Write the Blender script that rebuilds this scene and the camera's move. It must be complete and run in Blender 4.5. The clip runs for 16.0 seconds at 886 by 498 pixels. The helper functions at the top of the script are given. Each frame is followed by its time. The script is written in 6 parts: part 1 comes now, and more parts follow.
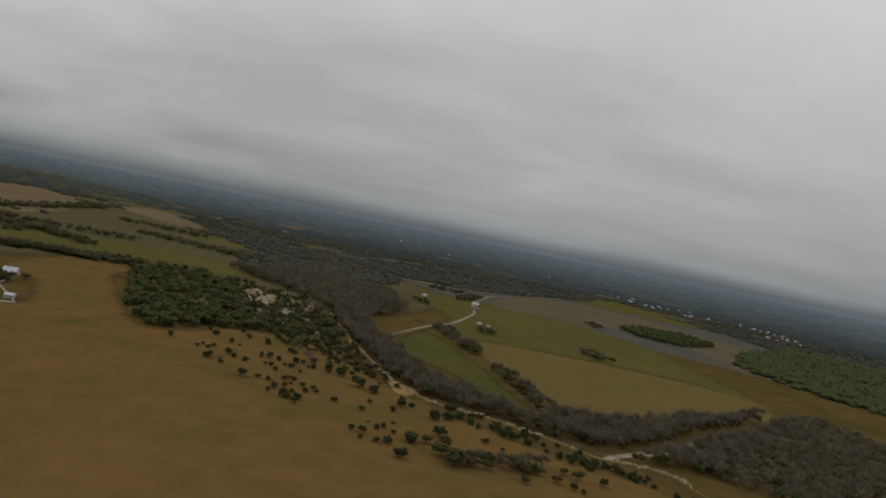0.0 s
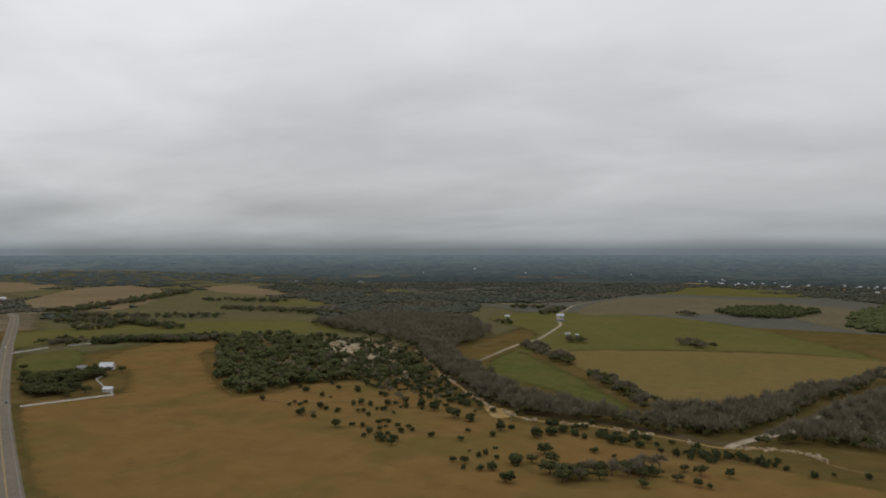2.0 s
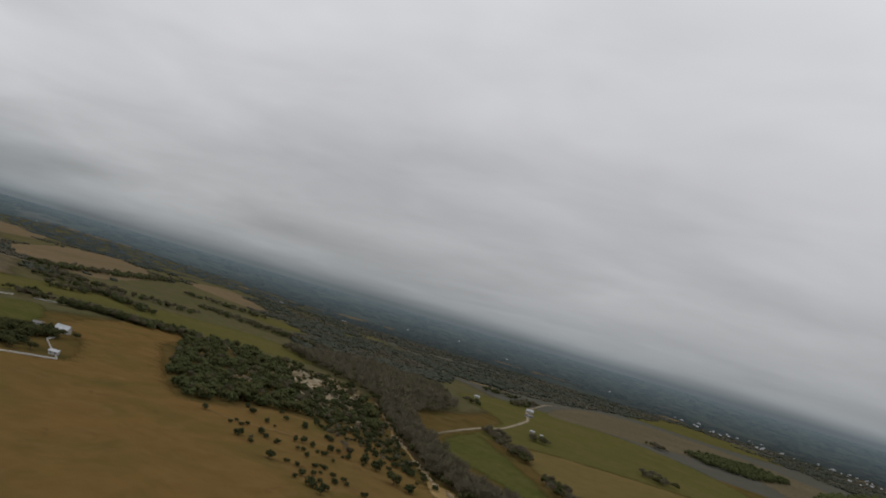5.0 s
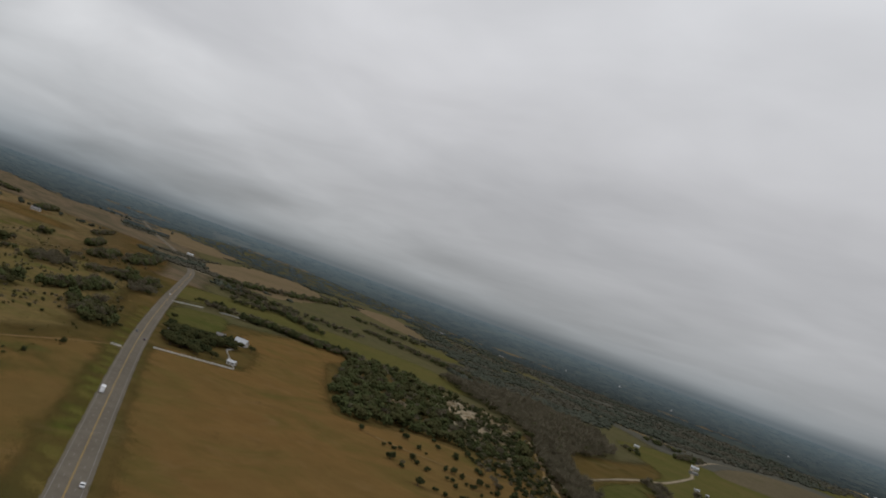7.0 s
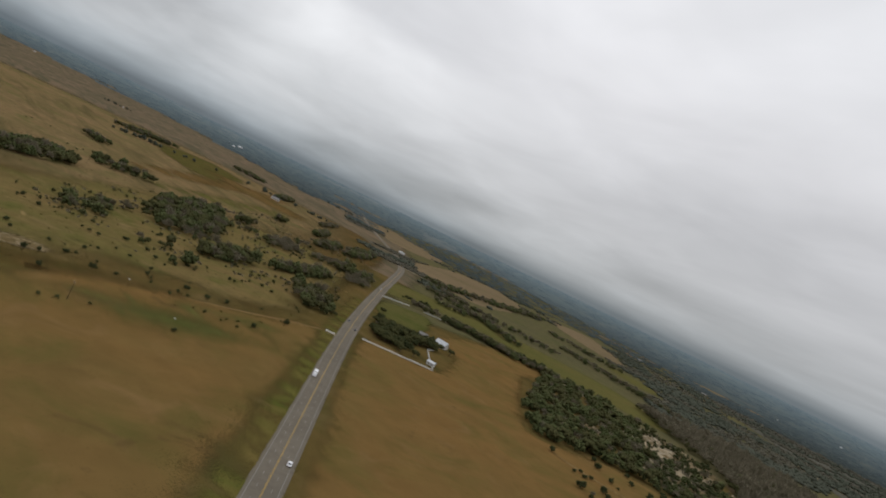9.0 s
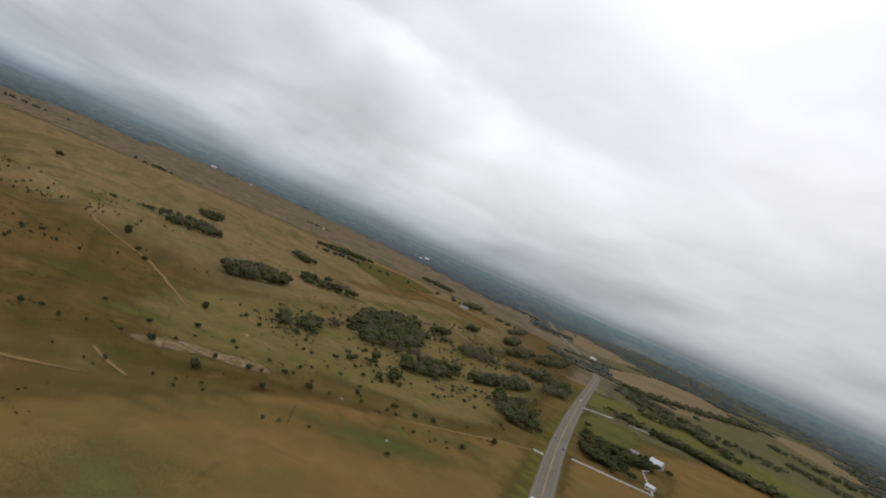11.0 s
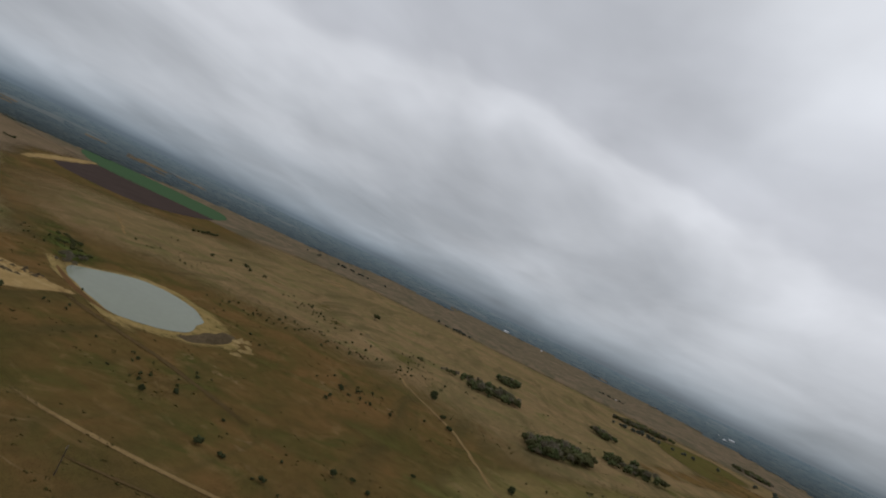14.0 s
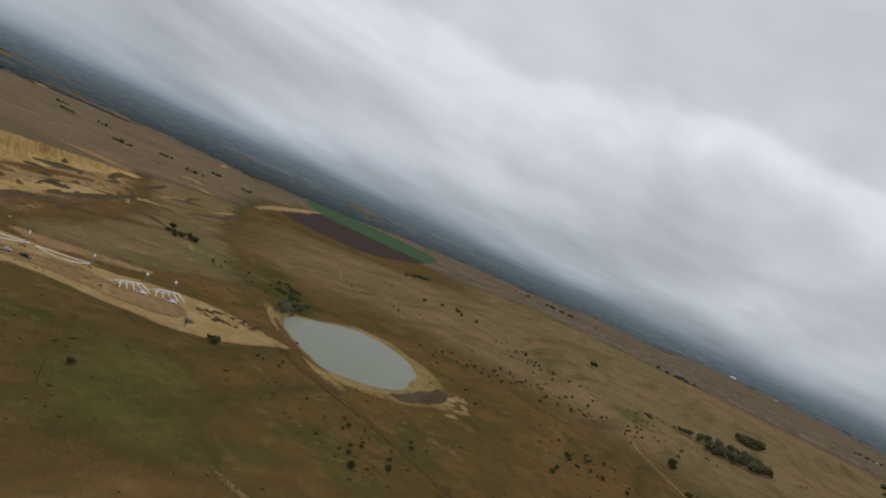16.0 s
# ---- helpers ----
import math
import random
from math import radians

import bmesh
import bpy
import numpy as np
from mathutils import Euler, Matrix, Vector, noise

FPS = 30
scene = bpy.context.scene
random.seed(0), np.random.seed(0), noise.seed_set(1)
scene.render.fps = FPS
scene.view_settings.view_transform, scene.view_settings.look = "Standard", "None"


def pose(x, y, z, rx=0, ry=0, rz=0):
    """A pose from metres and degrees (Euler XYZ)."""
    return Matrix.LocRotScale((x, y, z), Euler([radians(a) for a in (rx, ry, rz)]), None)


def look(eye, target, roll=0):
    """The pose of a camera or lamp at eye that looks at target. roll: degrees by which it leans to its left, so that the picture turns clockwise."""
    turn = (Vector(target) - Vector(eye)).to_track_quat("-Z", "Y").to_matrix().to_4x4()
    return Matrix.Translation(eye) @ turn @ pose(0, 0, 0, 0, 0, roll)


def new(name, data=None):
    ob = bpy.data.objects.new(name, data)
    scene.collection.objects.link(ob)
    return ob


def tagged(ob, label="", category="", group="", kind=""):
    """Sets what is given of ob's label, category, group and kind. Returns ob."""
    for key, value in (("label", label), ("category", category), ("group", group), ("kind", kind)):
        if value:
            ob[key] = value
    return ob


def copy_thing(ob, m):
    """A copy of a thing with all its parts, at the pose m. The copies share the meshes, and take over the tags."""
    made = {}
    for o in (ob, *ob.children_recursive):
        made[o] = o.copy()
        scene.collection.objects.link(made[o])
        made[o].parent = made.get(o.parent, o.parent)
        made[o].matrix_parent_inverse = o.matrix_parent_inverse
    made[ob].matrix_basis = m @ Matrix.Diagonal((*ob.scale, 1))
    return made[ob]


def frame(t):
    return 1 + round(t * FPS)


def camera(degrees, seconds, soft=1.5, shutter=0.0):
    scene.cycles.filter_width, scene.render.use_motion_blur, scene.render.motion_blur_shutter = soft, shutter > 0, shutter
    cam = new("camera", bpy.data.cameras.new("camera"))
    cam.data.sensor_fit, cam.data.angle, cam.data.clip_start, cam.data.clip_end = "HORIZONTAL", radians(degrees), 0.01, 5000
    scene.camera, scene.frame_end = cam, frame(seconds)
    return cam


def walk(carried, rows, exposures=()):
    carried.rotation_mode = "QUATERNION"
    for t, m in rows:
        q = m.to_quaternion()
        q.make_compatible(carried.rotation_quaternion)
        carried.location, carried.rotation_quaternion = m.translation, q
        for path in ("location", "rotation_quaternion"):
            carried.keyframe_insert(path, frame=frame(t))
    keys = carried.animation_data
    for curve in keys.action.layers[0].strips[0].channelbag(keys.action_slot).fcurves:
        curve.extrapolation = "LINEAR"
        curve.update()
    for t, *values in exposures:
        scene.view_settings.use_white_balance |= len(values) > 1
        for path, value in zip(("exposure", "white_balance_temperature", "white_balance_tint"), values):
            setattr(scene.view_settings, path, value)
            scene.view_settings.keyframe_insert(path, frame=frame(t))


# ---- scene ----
cam = camera(64.0, 16.0, soft=1.9)
PATH = [
    (0.0, pose(0.90, -3.61, 123.38, 88.42, -11.40, 17.54)),
    (0.5, pose(1.83, 1.22, 121.31, 87.90, -10.62, 22.58)),
    (1.0, pose(2.05, 5.16, 119.68, 87.64, -4.77, 24.31)),
    (1.5, pose(2.33, 7.63, 118.47, 90.81, -0.61, 25.55)),
    (2.0, pose(2.58, 8.91, 118.09, 90.09, 0.02, 23.36)),
    (2.5, pose(1.57, 9.51, 117.46, 92.07, -0.68, 20.75)),
    (3.0, pose(0.18, 11.31, 117.19, 93.29, -2.00, 21.61)),
    (3.2, pose(-0.26, 12.44, 117.02, 93.41, -2.53, 20.40)),
    (5.3, pose(-3.14, 28.59, 114.18, 95.74, -18.36, 24.31)),
    (5.5, pose(-3.42, 29.83, 113.93, 95.66, -19.20, 25.59)),
    (6.0, pose(-4.10, 32.01, 113.37, 94.88, -16.75, 29.39)),
    (6.5, pose(-4.51, 33.55, 112.76, 94.50, -13.84, 32.70)),
    (7.0, pose(-4.96, 34.98, 112.29, 94.32, -20.04, 35.99)),
    (7.5, pose(-6.27, 36.17, 112.09, 93.63, -20.09, 36.55)),
    (8.0, pose(-8.59, 37.16, 112.09, 90.68, -23.29, 42.03)),
    (8.5, pose(-11.93, 38.64, 112.14, 89.27, -24.39, 48.36)),
    (9.0, pose(-16.99, 39.27, 111.98, 88.41, -26.14, 53.48)),
    (9.5, pose(-23.25, 38.50, 111.51, 88.39, -23.57, 56.90)),
    (10.0, pose(-30.24, 37.40, 111.01, 86.27, -23.21, 60.70)),
    (10.2, pose(-33.19, 36.93, 110.63, 87.12, -22.27, 63.09)),
    (12.3, pose(-66.49, 32.22, 104.48, 92.45, -25.74, 77.32)),
    (12.5, pose(-70.10, 31.13, 103.88, 92.84, -24.45, 80.03)),
    (13.0, pose(-80.76, 27.50, 102.86, 95.43, -27.77, 82.65)),
    (13.5, pose(-93.18, 24.44, 102.78, 93.71, -25.61, 89.36)),
    (14.0, pose(-106.69, 21.66, 102.91, 93.02, -25.56, 94.27)),
    (14.5, pose(-120.64, 17.05, 102.64, 92.40, -25.84, 97.81)),
    (15.0, pose(-135.14, 10.59, 102.23, 92.21, -26.07, 104.96)),
    (15.5, pose(-149.56, 3.48, 102.36, 90.15, -27.89, 111.00)),
    (16.0, pose(-163.31, -4.90, 102.70, 88.41, -24.52, 112.43)),
]
walk(cam, PATH, exposures=[
    (0.0, -0.36, 6650, 10), (0.5, -0.2, 6700, 10), (1.0, -0.05, 6620, 10), (1.5, 0.06, 6500, 10), (3.2, 0.02, 6500, 10),
    (5.3, -0.27, 6480, 10), (7.0, -0.26, 6480, 10), (8.0, -0.18, 6500, 10), (8.5, -0.03, 6500, 10), (9.0, 0.09, 6500, 10),
    (10.0, 0.36, 6450, 10), (12.5, 0.08, 6280, 10), (13.5, -0.08, 6250, 10), (14.5, -0.18, 6300, 12), (15.5, -0.08, 6300, 12), (16.0, 0.05, 6300, 12),
])

# ---- world, sun ----
def sky_world():
    w = bpy.data.worlds.new("overcast_sky")
    scene.world = w
    w.use_nodes = True
    nt = w.node_tree
    nt.nodes.clear()
    N, L = nt.nodes.new, nt.links.new
    out, bg = N("ShaderNodeOutputWorld"), N("ShaderNodeBackground")
    tc, sep = N("ShaderNodeTexCoord"), N("ShaderNodeSeparateXYZ")
    L(tc.outputs["Generated"], sep.inputs[0])
    up = N("ShaderNodeMath"); up.operation = "MAXIMUM"; up.inputs[1].default_value = 0.0
    L(sep.outputs[2], up.inputs[0])
    # a level deck of cloud: its pattern draws together towards the horizon
    flat = N("ShaderNodeVectorMath"); flat.operation = "MULTIPLY"; flat.inputs[1].default_value = (1, 1, 0)
    L(tc.outputs["Generated"], flat.inputs[0])
    rise = N("ShaderNodeMath"); rise.operation = "ADD"; rise.inputs[1].default_value = 0.16
    L(up.outputs[0], rise.inputs[0])
    over = N("ShaderNodeMath"); over.operation = "DIVIDE"; over.inputs[0].default_value = 1.0
    L(rise.outputs[0], over.inputs[1])
    plan = N("ShaderNodeVectorMath"); plan.operation = "SCALE"
    L(flat.outputs[0], plan.inputs[0]); L(over.outputs[0], plan.inputs["Scale"])
    def clouds(scale, detail, rough, dist, turn, stretch, shift=(0, 0, 0)):
        m = N("ShaderNodeMapping")
        m.inputs["Rotation"].default_value = (0, 0, radians(turn))
        m.inputs["Scale"].default_value = (stretch, 1, 1)
        m.inputs["Location"].default_value = shift
        L(plan.outputs[0], m.inputs[0])
        n = N("ShaderNodeTexNoise")
        n.inputs["Scale"].default_value, n.inputs["Detail"].default_value = scale, detail
        n.inputs["Roughness"].default_value, n.inputs["Distortion"].default_value = rough, dist
        L(m.outputs[0], n.inputs["Vector"])
        return n.outputs["Fac"]
    big, small = clouds(0.7, 4, 0.5, 0.45, 20, 0.75), clouds(2.0, 4, 0.5, 0.4, 35, 0.75)
    # the deck's far rims catch the light from behind
    rim = N("ShaderNodeMath"); rim.operation = "SUBTRACT"
    L(clouds(0.7, 4, 0.5, 0.45, 20, 0.75, (0.24, 0.08, 0)), rim.inputs[0]); L(big, rim.inputs[1])
    mix = N("ShaderNodeMath"); mix.operation = "MULTIPLY_ADD"
    mix.inputs[1].default_value = 0.36
    L(small, mix.inputs[0]); L(big, mix.inputs[2])
    # a smooth sheet in the north, breaking into brighter billows in the west
    west = N("ShaderNodeMapRange")
    west.inputs["From Min"].default_value, west.inputs["From Max"].default_value = 0.45, -0.9
    west.inputs["To Min"].default_value, west.inputs["To Max"].default_value = 0.40, 0.85
    L(sep.outputs[0], west.inputs["Value"])
    level = N("ShaderNodeMath"); level.operation = "SUBTRACT"; level.inputs[1].default_value = 0.68
    L(mix.outputs[0], level.inputs[0])
    relief = N("ShaderNodeMath"); relief.operation = "MULTIPLY_ADD"; relief.inputs[1].default_value = 0.8
    L(rim.outputs[0], relief.inputs[0]); L(level.outputs[0], relief.inputs[2])
    swing = N("ShaderNodeMath"); swing.operation = "MULTIPLY"
    L(relief.outputs[0], swing.inputs[0]); L(west.outputs[0], swing.inputs[1])
    tone = N("ShaderNodeMath"); tone.operation = "MULTIPLY_ADD"
    tone.inputs[1].default_value, tone.inputs[2].default_value = 1.25, 0.97
    L(swing.outputs[0], tone.inputs[0])
    ramp = N("ShaderNodeValToRGB")
    stops = ((0.0, (0.142, 0.172, 0.192)), (0.005, (0.205, 0.235, 0.255)), (0.016, (0.32, 0.345, 0.365)), (0.04, (0.41, 0.425, 0.442)), (0.10, (0.52, 0.525, 0.54)), (0.26, (0.70, 0.70, 0.72)), (0.5, (0.90, 0.91, 0.94)), (1.0, (0.92, 0.94, 1.0)))
    e = ramp.color_ramp.elements
    e[0].position, e[1].position = stops[0][0], stops[-1][0]
    e[0].color, e[1].color = (*stops[0][1], 1), (*stops[-1][1], 1)
    for p, c in stops[1:-1]:
        e.new(p).color = (*c, 1)
    L(up.outputs[0], ramp.inputs[0])
    # in the west the deck is darker overhead, with a bright break below its ragged edge
    away = N("ShaderNodeVectorMath"); away.operation = "DOT_PRODUCT"; away.inputs[1].default_value = (-0.95, -0.31, 0)
    L(tc.outputs["Generated"], away.inputs[0])
    mask = N("ShaderNodeMapRange"); mask.interpolation_type = "SMOOTHSTEP"
    mask.inputs["From Min"].default_value, mask.inputs["From Max"].default_value = 0.42, 0.88
    L(away.outputs["Value"], mask.inputs["Value"])
    edge = N("ShaderNodeMath"); edge.operation = "MULTIPLY_ADD"; edge.inputs[1].default_value, edge.inputs[2].default_value = 0.36, -0.16
    L(big, edge.inputs[0])
    wramp = N("ShaderNodeValToRGB")
    wstops = ((0.0, (0.120, 0.157, 0.188)), (0.005, (0.175, 0.218, 0.254)), (0.018, (0.295, 0.34, 0.38)), (0.04, (0.395, 0.43, 0.465)), (0.09, (0.50, 0.52, 0.545)), (0.15, (0.62, 0.635, 0.655)), (0.215, (0.78, 0.79, 0.81)), (0.245, (0.76, 0.77, 0.79)), (0.275, (0.63, 0.64, 0.665)), (0.42, (0.59, 0.605, 0.63)), (0.6, (0.74, 0.76, 0.78)), (1.0, (0.92, 0.94, 1.0)))
    e = wramp.color_ramp.elements
    e[0].position, e[1].position = wstops[0][0], wstops[-1][0]
    e[0].color, e[1].color = (*wstops[0][1], 1), (*wstops[-1][1], 1)
    for p, c in wstops[1:-1]:
        e.new(p).color = (*c, 1)
    shift = N("ShaderNodeMath"); shift.operation = "ADD"; shift.use_clamp = True
    bend = N("ShaderNodeMath"); bend.operation = "MULTIPLY"
    L(up.outputs[0], bend.inputs[0]); L(edge.outputs[0], bend.inputs[1])
    gain = N("ShaderNodeMath"); gain.operation = "MULTIPLY"; gain.inputs[1].default_value = 5.0
    L(bend.outputs[0], gain.inputs[0])
    L(up.outputs[0], shift.inputs[0]); L(gain.outputs[0], shift.inputs[1])
    L(shift.outputs[0], wramp.inputs[0])
    sides = N("ShaderNodeMixRGB")
    L(mask.outputs[0], sides.inputs[0]); L(ramp.outputs[0], sides.inputs[1]); L(wramp.outputs[0], sides.inputs[2])
    cloud = N("ShaderNodeVectorMath"); cloud.operation = "SCALE"
    L(sides.outputs[0], cloud.inputs[0]); L(tone.outputs[0], cloud.inputs["Scale"])
    sky = N("ShaderNodeTexSky")
    sky.sky_type, sky.sun_disc = "NISHITA", False
    sky.sun_elevation, sky.sun_rotation = radians(42), radians(-70)
    thin = N("ShaderNodeVectorMath"); thin.operation = "SCALE"; thin.inputs["Scale"].default_value = 0.05
    L(sky.outputs[0], thin.inputs[0])
    both = N("ShaderNodeMixRGB"); both.inputs[0].default_value = 0.06
    L(cloud.outputs[0], both.inputs[1]); L(thin.outputs[0], both.inputs[2])
    L(both.outputs[0], bg.inputs[0])
    bg.inputs[1].default_value = 1.0
    L(bg.outputs[0], out.inputs[0])


sky_world()
sun = new("sun", bpy.data.lights.new("sun", "SUN"))
sun.data.energy, sun.data.angle, sun.data.color = 0.3, radians(30), (1.0, 0.97, 0.92)
sun.matrix_world = look((0, 0, 0), (0.70, -0.25, -0.67))

# ---- materials ----
def material(name, colors, scales=(0.02, 0.3), rough=0.9, bump=0.0, bump_scale=1.0, metal=0.0, per="", glow=None, stops=(0.35, 0.65), object_space=True, stretch=(1, 1, 1), soft=False, vary=0.32, fine_vary=0.22, streak=None, haze_glow=False, marks=None):
    """A surface of two or three colours mixed by broad and fine noise, with fine relief; per: 'island' or 'object' shifts its tone piece by piece."""
    m = bpy.data.materials.new(name)
    m.use_nodes = True
    nt = m.node_tree
    N, L = nt.nodes.new, nt.links.new
    b = nt.nodes["Principled BSDF"]
    b.inputs["Roughness"].default_value, b.inputs["Metallic"].default_value = rough, metal
    geo = N("ShaderNodeNewGeometry")
    tc = N("ShaderNodeTexCoord")
    where = tc.outputs["Object"] if object_space else geo.outputs["Position"]
    mp = N("ShaderNodeMapping"); mp.inputs["Scale"].default_value = stretch
    L(where, mp.inputs[0])
    def fog(scale, detail=4, dist=0.3):
        n = N("ShaderNodeTexNoise")
        n.inputs["Scale"].default_value, n.inputs["Detail"].default_value, n.inputs["Distortion"].default_value = scale, detail, dist
        n.inputs["Roughness"].default_value = 0.6
        L(mp.outputs[0], n.inputs["Vector"])
        return n.outputs["Fac"]
    def step(v, lo, hi):
        r = N("ShaderNodeMapRange"); r.inputs["From Min"].default_value, r.inputs["From Max"].default_value = lo, hi
        L(v, r.inputs["Value"])
        return r.outputs[0]
    def blend(f, a, c):
        x = N("ShaderNodeMixRGB")
        L(f, x.inputs[0])
        for k, v in ((1, a), (2, c)):
            if isinstance(v, tuple):
                x.inputs[k].default_value = (*v, 1)
            else:
                L(v, x.inputs[k])
        return x.outputs[0]
    col = blend(step(fog(scales[0]), *stops), colors[0], colors[1])
    if len(colors) > 2:
        col = blend(step(fog(scales[0] * 2.7, 5, 0.8), 0.48, 0.72), col, colors[2])
    if len(colors) > 3:
        col = blend(step(fog(scales[0] * 5.3, 6, 1.0), 0.54, 0.74), col, colors[3])
    if streak:
        turn, colour, lo, hi = streak
        sm = N("ShaderNodeMapping"); sm.inputs["Rotation"].default_value = (0, 0, radians(turn)); sm.inputs["Scale"].default_value = (0.004, 0.03, 1)
        L(where, sm.inputs[0])
        sn = N("ShaderNodeTexNoise"); sn.inputs["Scale"].default_value, sn.inputs["Detail"].default_value, sn.inputs["Distortion"].default_value = 1.0, 5, 0.9
        L(sm.outputs[0], sn.inputs["Vector"])
        col = blend(step(sn.outputs["Fac"], lo, hi), col, colour)
    if marks:
        # scattered ragged marks of another colour, in loose swarms
        scale, colour, lo, hi = marks
        spot = N("ShaderNodeMath"); spot.operation = "MULTIPLY"
        L(step(fog(scale, 6, 1.6), lo, hi), spot.inputs[0]); L(step(fog(scale * 0.22, 3, 0.5), 0.46, 0.62), spot.inputs[1])
        col = blend(spot.outputs[0], col, colour)
    fine = step(fog(scales[1], 6), 0.3, 0.7)
    v = N("ShaderNodeMapRange"); v.inputs["To Min"].default_value, v.inputs["To Max"].default_value = 1 - fine_vary, 1 + fine_vary
    L(fine, v.inputs["Value"])
    tone = v.outputs[0]
    if per:
        rnd = geo.outputs["Random Per Island"] if per == "island" else N("ShaderNodeObjectInfo").outputs["Random"]
        q = N("ShaderNodeMapRange"); q.inputs["To Min"].default_value, q.inputs["To Max"].default_value = 1 - vary, 1 + vary
        L(rnd, q.inputs["Value"])
        mul = N("ShaderNodeMath"); mul.operation = "MULTIPLY"
        L(tone, mul.inputs[0]); L(q.outputs[0], mul.inputs[1])
        tone = mul.outputs[0]
    s = N("ShaderNodeVectorMath"); s.operation = "SCALE"
    L(col, s.inputs[0]); L(tone, s.inputs["Scale"])
    L(s.outputs[0], b.inputs["Base Color"])
    b.inputs["Specular IOR Level"].default_value = 0.0 if rough >= 0.85 else 0.4
    if bump:
        bp = N("ShaderNodeBump"); bp.inputs["Strength"].default_value, bp.inputs["Distance"].default_value = bump, 0.3
        L(fog(bump_scale, 5), bp.inputs["Height"]); L(bp.outputs[0], b.inputs["Normal"])
    if soft:
        # cover that thins out in tufts towards its rim
        at = N("ShaderNodeAttribute"); at.attribute_name = "cover"
        tuft = N("ShaderNodeMath"); tuft.operation = "MULTIPLY_ADD"
        L(fog(0.30 if soft is True else 1.7, 6, 0.3), tuft.inputs[0]); L(at.outputs["Fac"], tuft.inputs[2])
        tuft.inputs[1].default_value = 1.0 if soft is True else 2.4
        L(step(tuft.outputs[0], *((0.75, 0.83) if soft is True else (1.56, 1.80))), b.inputs["Alpha"])
    if haze_glow:
        # far haze painted as emission: the backdrop hills glow more the farther they lie
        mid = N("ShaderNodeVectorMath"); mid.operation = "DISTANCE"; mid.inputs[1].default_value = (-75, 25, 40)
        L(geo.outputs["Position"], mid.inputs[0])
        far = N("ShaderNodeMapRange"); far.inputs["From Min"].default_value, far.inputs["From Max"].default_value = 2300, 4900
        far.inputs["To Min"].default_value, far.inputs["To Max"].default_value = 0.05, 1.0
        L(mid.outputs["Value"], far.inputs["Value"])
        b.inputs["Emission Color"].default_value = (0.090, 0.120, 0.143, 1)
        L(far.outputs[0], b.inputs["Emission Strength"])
    if glow:
        b.inputs["Emission Color"].default_value, b.inputs["Emission Strength"].default_value = (*glow, 1), 1.0
    return m


M_PRAIRIE = material("dry_prairie_grass", [(0.112, 0.074, 0.026), (0.090, 0.067, 0.022), (0.064, 0.058, 0.018), (0.128, 0.090, 0.038)], (0.0052, 0.05), fine_vary=0.14, streak=(60, (0.060, 0.050, 0.018), 0.54, 0.78))
M_FIELD = material("rusty_dry_grass", [(0.158, 0.094, 0.033), (0.136, 0.091, 0.032), (0.102, 0.083, 0.025), (0.167, 0.104, 0.041)], (0.0058, 0.05), fine_vary=0.10, stops=(0.42, 0.66), soft="wide", marks=(0.035, (0.098, 0.062, 0.025), 0.58, 0.70))
M_HAY = material("yellow_olive_hay", [(0.147, 0.106, 0.040), (0.126, 0.100, 0.035), (0.156, 0.110, 0.043)], (0.004, 0.08), soft="wide", fine_vary=0.10)
M_RANGE = material("grazed_rangeland", [(0.119, 0.069, 0.025), (0.087, 0.060, 0.020), (0.060, 0.057, 0.016), (0.138, 0.088, 0.035)], (0.0085, 0.12), fine_vary=0.14, stops=(0.40, 0.60), streak=(62, (0.064, 0.049, 0.018), 0.52, 0.72), soft="wide", marks=(0.05, (0.160, 0.108, 0.050), 0.60, 0.72))
M_NORTH = material("mixed_brush_pasture", [(0.106, 0.092, 0.042), (0.090, 0.081, 0.040), (0.080, 0.080, 0.031), (0.122, 0.098, 0.050)], (0.006, 0.06), fine_vary=0.16, soft="wide")
M_WOODFLOOR = material("woodland_floor", [(0.094, 0.090, 0.070), (0.084, 0.082, 0.064), (0.106, 0.098, 0.074)], (0.006, 0.12), fine_vary=0.1)
# Far floor and clearings carry haze as a painted glow.
M_BACKFLOOR = material("hazed_far_woodland", [(0.040, 0.046, 0.034), (0.032, 0.038, 0.030), (0.066, 0.060, 0.038)], (0.0035, 0.015), fine_vary=0.10, haze_glow=True)
M_BACKFIELD = material("hazed_far_clearing", [(0.066, 0.062, 0.046), (0.058, 0.054, 0.040)], (0.004, 0.02), fine_vary=0.10, haze_glow=True)
# Hay tan raised and greyed, with haze over the far fields painted in.
M_TAN = material("tan_hay_field", [(0.172, 0.126, 0.072), (0.150, 0.112, 0.064), (0.136, 0.106, 0.056)], (0.004, 0.10), stretch=(1, 0.5, 1), soft=True, fine_vary=0.12)
M_OLIVE = material("olive_pasture", [(0.104, 0.093, 0.030), (0.088, 0.085, 0.026), (0.118, 0.095, 0.034)], (0.006, 0.10), soft="wide", fine_vary=0.10)
M_DULL = material("dull_olive_grass", [(0.108, 0.096, 0.030), (0.092, 0.090, 0.026), (0.124, 0.092, 0.033)], (0.010, 0.10), soft="wide", fine_vary=0.14)
M_GREEN = material("green_grass", [(0.078, 0.080, 0.023), (0.093, 0.084, 0.028), (0.065, 0.072, 0.019)], (0.012, 0.12), soft="wide", fine_vary=0.18)
M_VERGE = material("verge_grass", [(0.100, 0.094, 0.024), (0.124, 0.094, 0.030), (0.084, 0.091, 0.020)], (0.010, 0.08), soft="wide", fine_vary=0.12)
